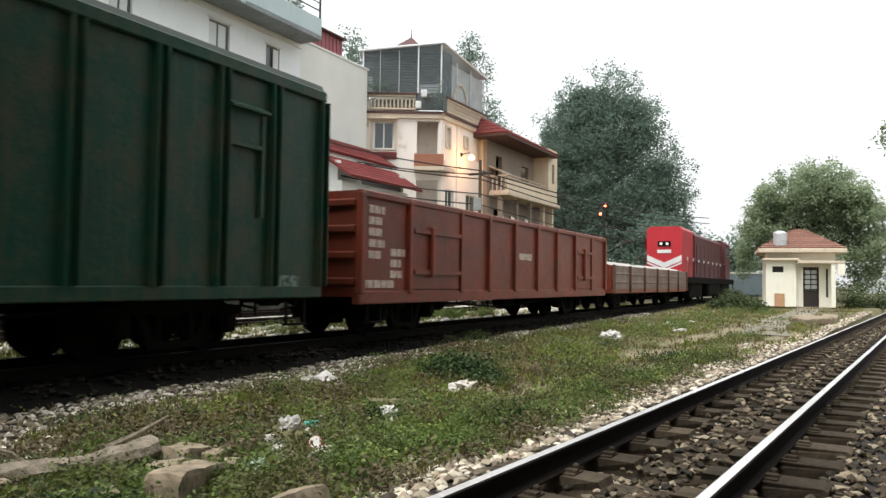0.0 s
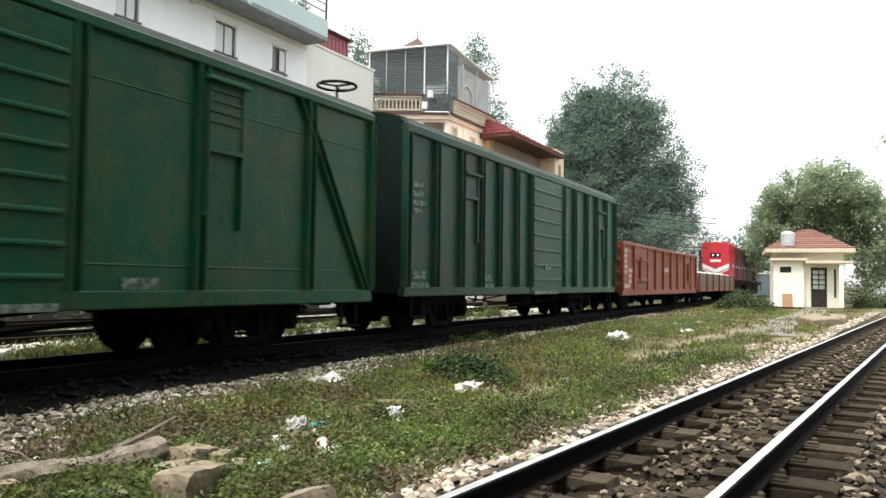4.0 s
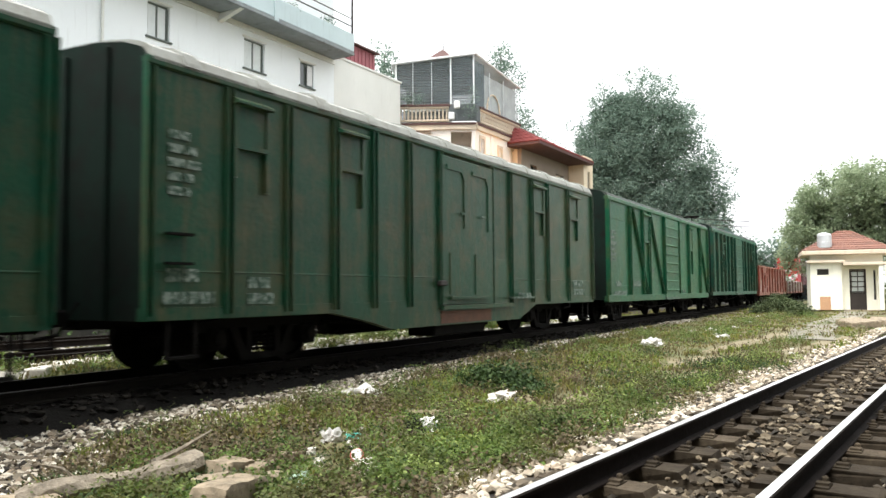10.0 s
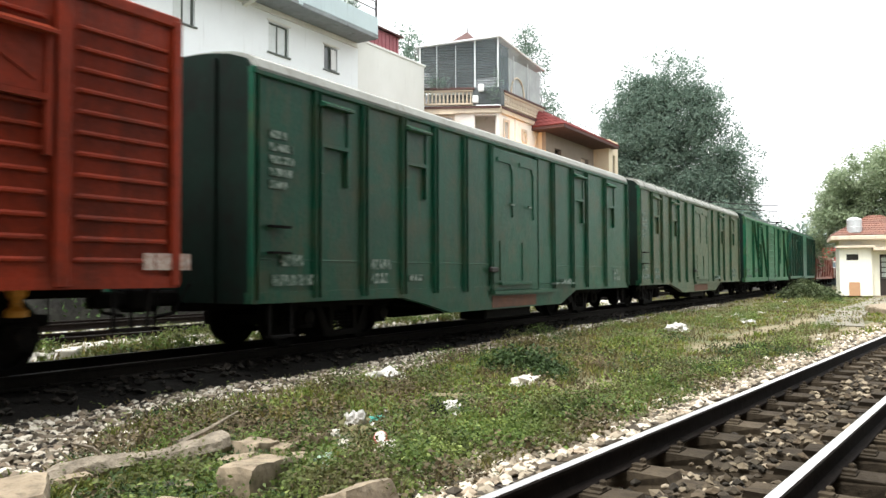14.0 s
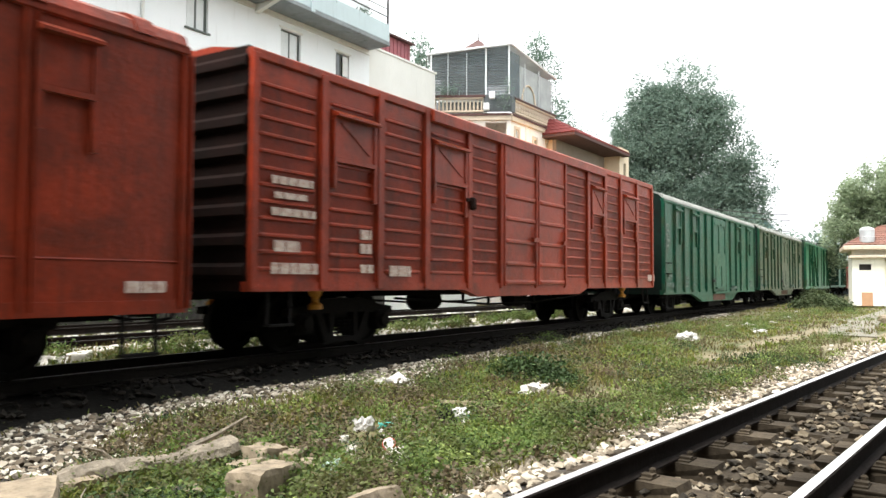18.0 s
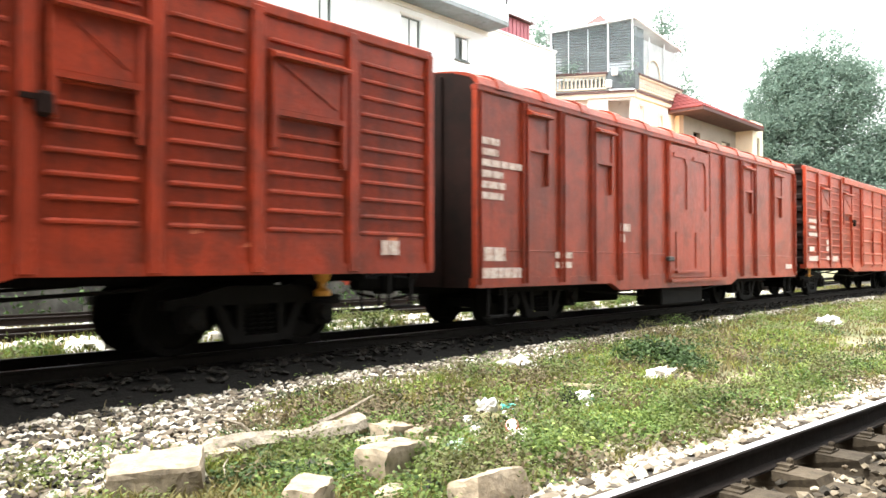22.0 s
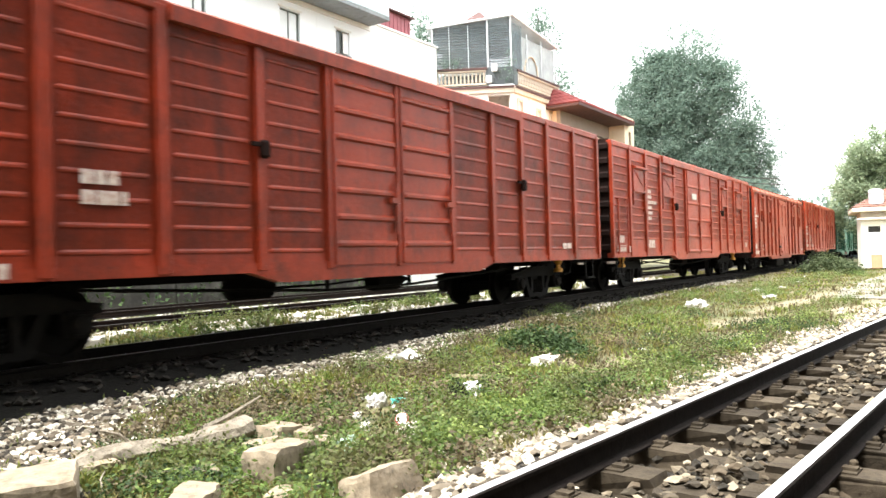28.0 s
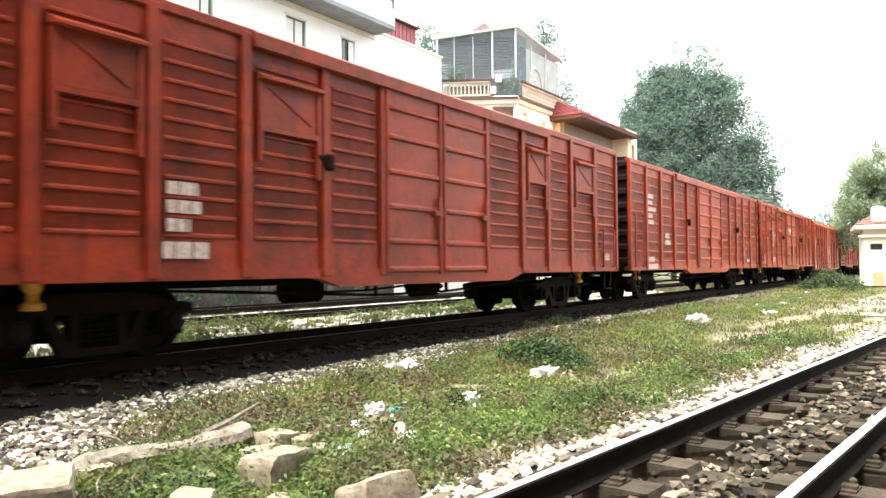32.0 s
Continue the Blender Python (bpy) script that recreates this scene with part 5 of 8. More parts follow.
def locomotive(rear, front, zb, zt):
    w, L = start_wagon("diesel_locomotive", "red diesel locomotive with a white chevron on its end", rear, front)
    h = L / 2
    wd = 1.12
    part("frame", Shape().box(-1.38, 1.38, -h, h, zb + 0.05, zb + 0.4, 0.03).box(-1.3, 1.3, -2.6, 2.6, 0.3, zb + 0.05, 0.06), UNDER, w, "black frame with fuel tank")
    face = 0.92
    body = part("rear_hood", Shape().prism([(-face, zb + 0.4), (face, zb + 0.4), (face, zt - 0.15), (face - 0.15, zt), (-face + 0.15, zt), (-face, zt - 0.15)], -h + 0.7, -h + 4.2), RED_LOCO, w)
    part("long_hood", Shape().prism([(-wd + 0.1, zb + 0.4), (wd - 0.1, zb + 0.4), (wd - 0.1, zt - 0.3), (wd - 0.3, zt - 0.12), (-wd + 0.3, zt - 0.12), (-wd + 0.1, zt - 0.3)], -h + 4.2, h - 4.4), RED_LOCO_SHADED, w)
    part("cab", Shape().prism([(-1.3, zb + 0.4), (1.3, zb + 0.4), (1.3, zt - 0.25), (1.0, zt), (-1.0, zt), (-1.3, zt - 0.25)], h - 4.4, h - 1.6), RED_LOCO_SHADED, w)
    part("nose", Shape().box(-wd, wd, h - 1.6, h - 0.5, zb + 0.4, zt - 0.9, 0.08), RED_LOCO, w)
    e = -h + 0.7
    for dz, thick in ((0.0, 0.30), (-0.15, 0.085)):
        z = zb + 0.85 + dz
        pts = [(-face + 0.02, z + 0.40), (0, z), (face - 0.02, z + 0.40), (face - 0.02, z + 0.40 + thick), (0, z + thick), (-face + 0.02, z + 0.40 + thick)]
        sh = Shape()
        sh.add([(x, e - 0.012, q) for x, q in pts] + [(x, e, q) for x, q in pts], [(0, 1, 4, 5), (1, 2, 3, 4), (6, 11, 10, 7), (7, 10, 9, 8), (0, 6, 7, 1), (1, 7, 8, 2), (3, 9, 10, 4), (4, 10, 11, 5), (0, 5, 11, 6), (2, 8, 9, 3)])
        part("chevron", sh, WINDOW_WHITE, body, "white painted chevron")
    part("number_board", Shape().box(-0.36, 0.36, e - 0.03, e, zt - 1.42, zt - 1.24, 0.01), WINDOW_WHITE, body, "white number board")
    part("lamp_housing", Shape().box(-0.34, 0.34, e - 0.05, e, zt - 1.06, zt - 0.78, 0.02), UNDER, body, "dark headlight housing")
    for x in (-0.16, 0.16):
        part("headlight", Shape().lathe([(0.075, 0.0), (0.075, -0.06), (0.05, -0.05)], (x, e - 0.04, zt - 0.92), "y", 12), glow("headlight_glass", (0.75, 0.72, 0.68), 0.15), body, "pale round headlight")
    for i in range(7):
        y = -h + 4.7 + i * (L - 9.6) / 7
        both("engine_door", Shape().box(wd - 0.1, wd - 0.06, y, y + (L - 9.6) / 7 - 0.1, zb + 0.6, zt - 0.75, 0.01), RED_LOCO_SHADED, w)
    for i in range(9):
        y = -h + 1.0 + i * (L - 3) / 9
        both("side_stripe", Shape().box(wd + 0.001, wd + 0.012, y, y + 0.55, zb + 1.28, zb + 1.46), WINDOW_WHITE, w, "dash of a broken white stripe")
    for y in (h - 4.0, h - 2.7):
        both("cab_window", Shape().box(1.29, 1.315, y, y + 0.85, zt - 1.15, zt - 0.5, 0.01), PANE, w)
    sh = Shape()
    for x in (-1.34, 1.34):
        sh.tube([(x, -h + 0.2, zb + 1.4), (x, h - 4.5, zb + 1.4)], 0.02, 6)
        for i in range(9):
            y = -h + 0.2 + i * (L - 4.7) / 8
            sh.tube([(x, y, zb + 0.38), (x, y, zb + 1.4)], 0.018, 6)
    part("handrail", sh, RED_LOCO_SHADED, w)
    for y in (-h + 5.5, -h + 8.0):
        part("roof_fan", Shape().lathe([(0.5, 0), (0.5, 0.1), (0.3, 0.14)], (0, y, zt - 0.13), "z", 14), UNDER, w)
    part("exhaust", Shape().box(-0.3, 0.3, 0.2, 0.9, zt - 0.13, zt + 0.12, 0.04), UNDER, w)
    for y in (-h + 3.4, h - 3.4):
        both("bogie_cover", Shape().box(1.0, 1.22, y - 2.1, y + 2.1, 0.3, zb + 0.1, 0.05), UNDER, w)
    both("battery_box", Shape().box(1.0, 1.34, -2.4, 2.4, 0.4, zb + 0.1, 0.04), UNDER, w)
    running_gear(w, L, zb + 0.05, spread=h - 3.4)


locomotive(40.9, 60.4, 1.0, 4.07)
low_wagon(25.9, 40.1, 0.75, 1.63)
gondola(10.27, 24.8, 0.72, 2.46)
posted_wagon("dark green van with close upright posts and rust streaks", -4.35, 9.29, 0.78, 3.82)
braced_wagon("bright green van with slanting braces and ribbed door", -19.34, -5.39, 0.72, 3.72)
smooth_wagon("worn green van with ribbed grey roof", -35.0, -20.6, 0.70, 3.62, GREEN_RUST, GREY_ROOF, True,
             ((0.3, 2.85, (0.3, 0.42, 0.46, 0.4, 0.32), 0.1), (0.3, 1.28, (0.45,), 0.15), (0.25, 1.02, (0.75,), 0.14), (1.55, 1.2, (0.4, 0.45), 0.14), (12.9, 1.25, (0.7, 0.8), 0.15)))
smooth_wagon("green van with smooth pale grey roof", -50.12, -36.05, 0.66, 3.60, GREEN_MID, GREY_ROOF, False,
             ((0.3, 2.85, (0.3, 0.42, 0.46, 0.4, 0.32), 0.1), (0.5, 1.28, (0.45,), 0.15), (0.35, 1.02, (0.85,), 0.14), (2.4, 1.25, (0.5, 0.4), 0.15), (3.4, 1.02, (0.4,), 0.1), (12.9, 1.15, (0.4, 0.5), 0.12)))
ribbed_wagon("red-brown ribbed van with ventilator flaps", -66.75, -51.2, 0.88, 3.86, RED, (1, 3, 8, 10),
             ((0.35, 2.33, (0.75,), 0.10), (0.4, 2.13, (0.6,), 0.08), (0.35, 1.93, (0.8,), 0.10), (0.4, 1.52, (0.45,), 0.14), (0.35, 1.24, (0.85,), 0.14), (2.1, 1.75, (0.25, 0.25), 0.14), (2.1, 1.25, (0.3,), 0.12), (2.8, 1.25, (0.55,), 0.16), (15.1, 1.25, (0.6,), 0.18)), ladder_at=0, low_ribs=True, door_ribs=(0.13, 0.49, 0.92, 1.36, 1.79, 2.22))
smooth_wagon("red-brown smooth van with ribbed roof", -81.7, -67.65, 0.66, 3.60, RED_OLD, RED_OLD, True,
             ((0.15, 2.85, (0.4, 0.38, 1.0, 0.5, 0.55, 0.5), 0.1), (0.2, 1.25, (0.5,), 0.2), (0.1, 0.95, (1.0,), 0.16), (2.05, 1.2, (0.5, 0.5), 0.1), (4.1, 1.75, (0.45, 0.25), 0.14), (13.3, 1.0, (0.5,), 0.12)), rust=False)
ribbed_wagon("red-brown ribbed van with painted glints and flaps", -98.65, -82.62, 0.89, 3.84, RED, (1, 3, 8, 10),
             ((0.42, 1.45, (0.38,), 0.18), (0.33, 1.2, (0.62,), 0.16), (1.1, 1.18, (0.2,), 0.16), (2.75, 2.75, (0.3, 0.32, 0.75, 0.4, 0.4, 0.3), 0.09), (2.75, 1.35, (0.55,), 0.22), (7.0, 2.75, (0.5,), 0.2), (15.1, 1.3, (0.3,), 0.18)),
             patches=((1.5, 1.36, 0.2, 0.08), (5.55, 1.32, 0.2, 0.16), (12.5, 1.3, 0.16, 0.12), (14.3, 2.62, 0.3, 0.10), (15.2, 1.26, 0.22, 0.10), (13.1, 1.18, 0.3, 0.06)), door_ribs=(0.12, 0.61, 1.14, 1.67, 2.21))
ribbed_wagon("red van with fine ribs and no flaps", -115.63, -99.53, 0.88, 3.84, RED, (),
             ((1.45, 3.0, (0.5, 0.4, 0.7, 0.4, 0.5), 0.12), (1.5, 1.25, (0.5, 0.8), 0.14), (3.0, 1.95, (0.4, 0.5), 0.14), (14.0, 1.25, (0.5,), 0.12)), fine=True)
ribbed_wagon("red-brown ribbed van with closed flaps", -132.6, -116.57, 0.88, 3.88, RED, (1, 3, 8, 10),
             ((2.8, 1.95, (0.4, 0.45, 0.3), 0.14), (2.75, 1.3, (0.6,), 0.18), (15.1, 1.3, (0.4,), 0.16)), ladder_at=1)

# ---- buildings ----


def pierced(width, z0, z1, holes, thick=0.24, x0=0.0):
    """A wall in the xz plane, front at y = 0, with holes (xa, xb, za, zb) that go through it."""
    xs = sorted({x0, x0 + width, *[h[0] for h in holes], *[h[1] for h in holes]})
    zs = sorted({z0, z1, *[h[2] for h in holes], *[h[3] for h in holes]})
    nx = len(xs)
    sh = Shape()
    verts = [(x, 0, z) for z in zs for x in xs] + [(x, thick, z) for z in zs for x in xs]
    m = nx * len(zs)
    solid = {}
    for j in range(len(zs) - 1):
        for i in range(nx - 1):
            cx, cz = (xs[i] + xs[i + 1]) / 2, (zs[j] + zs[j + 1]) / 2
            solid[i, j] = not any(h[0] < cx < h[1] and h[2] < cz < h[3] for h in holes)
    faces = []
    for (i, j), ok in solid.items():
        if not ok:
            continue
        a, b, c, d = j * nx + i, j * nx + i + 1, (j + 1) * nx + i + 1, (j + 1) * nx + i
        faces += [(a, b, c, d), (a + m, d + m, c + m, b + m)]
        for di, dj, p, q in ((-1, 0, d, a), (1, 0, b, c), (0, -1, a, b), (0, 1, c, d)):
            if not solid.get((i + di, j + dj), False):
                faces.append((p, p + m, q + m, q))
    return sh.add(verts, faces)


def window(parent, at, xa, xb, za, zb, frame_mat, pane_mat, leaves=2, bars_across=0, deep=0.1, sill=True, surround=None):
    """A framed window set back in its hole, with casements, panes and a sill."""
    fr = Shape()
    t = 0.06
    fr.prism([(xa, za), (xb, za), (xb, zb), (xa, zb), (xa, zb - t), (xb - t, zb - t), (xb - t, za + t), (xa + t, za + t), (xa + t, zb - t), (xa, zb - t)], deep, deep + 0.07, "y")
    w = part("window", fr, frame_mat, parent, "", at)
    wd = (xb - xa - 2 * t) / leaves
    for k in range(leaves):
        a, b = xa + t + k * wd, xa + t + (k + 1) * wd
        part("pane", Shape().box(a + 0.03, b - 0.03, deep + 0.03, deep + 0.045, za + t, zb - t), pane_mat, w)
        for x in (a, b - 0.035):
            part("stile", Shape().box(x, x + 0.035, deep + 0.01, deep + 0.06, za + t, zb - t), frame_mat, w)
        for q in range(bars_across):
            z = za + t + (zb - za - 2 * t) * (q + 1) / (bars_across + 1)
            part("glazing_bar", Shape().box(a, b, deep + 0.015, deep + 0.06, z - 0.015, z + 0.015), frame_mat, w)
    if sill:
        part("sill", Shape().box(xa - 0.08, xb + 0.08, -0.07, deep, za - 0.07, za - 0.003, 0.01), frame_mat if not surround else surround, w)
    if surround:
        sh = Shape().prism([(xa - 0.14, za), (xa - 0.003, za), (xa - 0.003, zb + 0.003), (xb + 0.003, zb + 0.003), (xb + 0.003, za), (xb + 0.14, za), (xb + 0.14, zb + 0.14), (xa - 0.14, zb + 0.14)], -0.05, -0.002, "y")
        part("surround", sh, surround, w)
    return w


def baluster_row(parent, at, xa, xb, z0, z1, material, every=0.2, y=0.0):
    """A balustrade: coping, plinth and turned balusters."""
    bal = part("balustrade", Shape().box(xa, xb, y - 0.09, y + 0.09, z1 - 0.09, z1, 0.015), material, parent, "", at)
    part("plinth", Shape().box(xa, xb, y - 0.09, y + 0.09, z0, z0 + 0.09, 0.01), material, bal)
    n = max(2, int((xb - xa) / every))
    me = Shape().lathe([(0.035, 0.0), (0.06, 0.12), (0.035, 0.3), (0.05, 0.42), (0.03, z1 - z0 - 0.18)], (0, 0, 0), "z", 8).mesh("baluster", material, True)
    for i in range(n):
        part("baluster", me, None, bal, at=pose(xa + (i + 0.5) * (xb - xa) / n, y, z0 + 0.09))


def tiled_roof(parent, at, corners, material, rows=9, cols=14, lift=0.035, name="roof"):
    """A roof slope of overlapping tile courses between its four corners: eave left, eave right, ridge right, ridge left."""
    a, b, c, d = [Vector(p) for p in corners]
    nrm = (b - a).cross(d - a).normalized()
    if nrm.z < 0:
        nrm = -nrm
    base = Shape().add([a, b, c, d, a - nrm * 0.08, b - nrm * 0.08, c - nrm * 0.08, d - nrm * 0.08], [(0, 1, 2, 3), (7, 6, 5, 4), (0, 4, 5, 1), (1, 5, 6, 2), (2, 6, 7, 3), (3, 7, 4, 0)])
    roof = part(name, base, material, parent, "", at)
    for r in range(rows):
        f0, f1 = r / rows, (r + 1.12) / rows
        f1 = min(f1, 1.0)
        p0, p1, q0, q1 = a.lerp(d, f0), b.lerp(c, f0), a.lerp(d, f1), b.lerp(c, f1)
        sh = Shape()
        n = cols * 2
        vs = []
        for i in range(n + 1):
            u = i / n
            up = lift if i % 2 else lift * 0.35
            vs += [p0.lerp(p1, u) + nrm * (up + 0.02), q0.lerp(q1, u) + nrm * (up * 0.6 + 0.003), p0.lerp(p1, u) + nrm * 0.002]
        fs = []
        for i in range(n):
            k = i * 3
            fs += [(k, k + 3, k + 4, k + 1), (k + 2, k + 5, k + 3, k)]
        sh.add(vs, fs)
        part("tile_course", sh, material, roof)
    return roof


def place(s, lat, turn):
    p = ALONG * s + ASIDE * lat
    return pose(p.x, p.y, -0.3, 0, 0, turn)


def white_building():
    b = thing("apartment_building", "tall white plastered apartment building with pale blue balcony", "building", place(-8.0, 22.0, 90 + HEADING))
    L = 35.7
    top = 16.6
    G0 = 0.3
    holes = [(s0 + 8.0, s1 + 8.0, z0 + G0, z1 + G0) for s0, s1, z0, z1 in ((17.4, 18.35, 9.95, 11.2), (22.0, 23.15, 9.98, 11.2), (25.35, 26.25, 10.05, 11.1))]
    part("front_wall", pierced(L, 0, top, holes), PLASTER_WHITE, b)
    part("end_wall", Shape().box(L - 0.24, L, 0.24, 9.0, 0, top), PLASTER_WHITE, b)
    part("end_wall", Shape().box(0, 0.24, 0.24, 9.0, 0, top), PLASTER_WHITE, b)
    part("back_wall", Shape().box(0.24, L - 0.24, 8.76, 9.0, 0, top), PLASTER_WHITE, b)
    part("roof", Shape().box(-0.2, L + 0.2, -0.3, 9.2, top, top + 0.25, 0.03), PLASTER_GREY, b)
    part("floor_slab", Shape().box(0.24, L - 0.24, 0.24, 8.76, 9.0, 9.2), PLASTER_GREY, b)
    for k, h in enumerate(holes):
        w = window(b, None, *h, WINDOW_WOOD, CURTAINED if k < 2 else PANE, 2, 0, sill=True)
        if k == 2:
            part("open_leaf", Shape().box(h[1] - 0.4, h[1] - 0.06, 0.02, 0.06, h[2] + 0.08, h[3] - 0.08, 0.01), WINDOW_WHITE, w, "pale half-open casement")
        part("lintel", Shape().box(h[0] - 0.1, h[1] + 0.1, -0.05, -0.003, h[3] + 0.02, h[3] + 0.09, 0.01), PLASTER_GREY, w)
    slab = part("balcony_slab", Shape().box(10.0, 35.62, -1.25, -0.002, 12.02, 12.2, 0.02), SLAB_GREY, b, "grey balcony slab")
    part("parapet", Shape().box(10.0, 35.6, -1.25, -1.13, 12.2, 13.0, 0.015), BLUE_BAND, slab, "pale blue balcony parapet")
    part("parapet_end", Shape().box(35.48, 35.6, -1.13, -0.002, 12.2, 13.0, 0.015), BLUE_BAND, slab, "pale blue balcony parapet")
    part("parapet_pier", Shape().box(30.35, 30.6, -1.31, -1.251, 12.05, 13.0, 0.015), BLUE_BAND, slab, "pale blue parapet pier")
    part("slab_edge", Shape().box(10.0, 30.35, -1.30, -1.251, 12.02, 12.16, 0.01), SLAB_GREY, slab)
    part("handrail", Shape().tube([(30.6, -1.19, 13.7), (35.55, -1.19, 13.7)], 0.025, 6), IRON, slab)
    tagged(part("potted_greenery", leaf_cloud([(34.2, -0.9, 13.2, 0.35, 0.2, 0.3), (31.8, -0.9, 13.1, 0.3, 0.2, 0.25)], 400, 0.09, 61), FOLIAGE, slab, "potted plants behind the parapet"), kind="stuff")
    for x in (14.0, 21.0, 28.6):
        part("bracket", Shape().prism([(-1.2, 12.02), (-0.002, 12.02), (-0.002, 11.7)], x, x + 0.2, "x"), PLASTER_GREY, slab)
    for x in (28.6, 35.5):
        part("balcony_post", Shape().box(x, x + 0.07, -1.22, -1.15, 13.0, 15.6), IRON, slab)
    part("handrail", Shape().tube([(10.0, -1.19, 13.35), (35.55, -1.19, 13.35)], 0.03, 6), IRON, slab)
    part("downpipe", Shape().tube([(23.6, -0.08, 0.3), (23.6, -0.08, 12.0)], 0.05, 8), PLASTER_GREY, b)
    part("cornice", Shape().box(0, L, -0.06, -0.002, 11.82, 12.02), PLASTER_GREY, b)

    n = thing("row_house", "pale plastered row house with a red sheet-metal shed on its roof", "house", place(27.72, 22.05, 90 + HEADING))
    part("front_wall", Shape().box(0, 5.6, 0, 0.24, 0, 12.25), PLASTER_GREY, n)
    part("end_wall", Shape().box(5.36, 5.6, 0.24, 8, 0, 12.1), PLASTER_GREY, n)
    part("roof", Shape().box(0, 5.6, 0.24, 8, 11.9, 12.1), PLASTER_GREY, n)
    part("coping", Shape().box(0, 5.7, -0.05, 0.3, 12.25, 12.36, 0.01), PLASTER_GREY, n)
    shed = part("roof_shed", Shape().box(0.6, 3.75, 0.3, 3.2, 12.37, 13.35, 0.02), RED_SHEET, n, "dull red sheet-metal shed")
    for i in range(10):
        part("sheet_rib", Shape().box(0.75 + i * 0.31, 0.8 + i * 0.31, 0.27, 0.3, 12.4, 13.3), RED_SHEET, shed)
    part("shed_roof", Shape().box(0.5, 3.9, 0.1, 3.4, 13.35, 13.42), DARK_TRIM, shed)


def low_house():
    b = thing("low_house", "low shed-like house with red tiled roof tiers", "house", place(27.2, 19.2, 90 + HEADING))
    part("front_wall", pierced(5.6, 0, 5.6, [(3.6, 4.6, 3.6, 5.0)]), PLASTER_GREY, b)
    part("end_wall", Shape().box(5.36, 5.6, 0.24, 2.6, 0, 6.5), PLASTER_GREY, b)
    part("end_wall", Shape().box(0.0, 0.24, 0.24, 2.6, 0, 6.5), PLASTER_GREY, b)
    part("room_back", Shape().box(0.24, 5.36, 1.6, 1.8, 0, 5.6), DARK_ROOM, b)
    tiled_roof(b, None, [(-0.3, -0.7, 5.75), (5.9, -0.7, 5.75), (5.9, 0.9, 6.75), (-0.3, 0.9, 6.75)], ROOF_TILE, 6, 20)
    tiled_roof(b, None, [(-0.3, 0.8, 7.0), (5.9, 0.8, 7.0), (5.9, 2.5, 8.0), (-0.3, 2.5, 8.0)], ROOF_TILE, 6, 20)
    part("gable_band", Shape().box(-0.1, 5.7, 0.95, 1.1, 6.5, 7.0), PLASTER_GREY, b)
    part("awning", Shape().prism([(-1.3, 4.2), (0, 4.7), (0, 4.78), (-1.3, 4.28)], 1.2, 3.4, "x"), surface("teal_awning", (0.10, 0.26, 0.25), (0.07, 0.18, 0.17), 0.6), b, "faded teal awning")


FACE = 33.3  # degrees: the way the two corner houses face


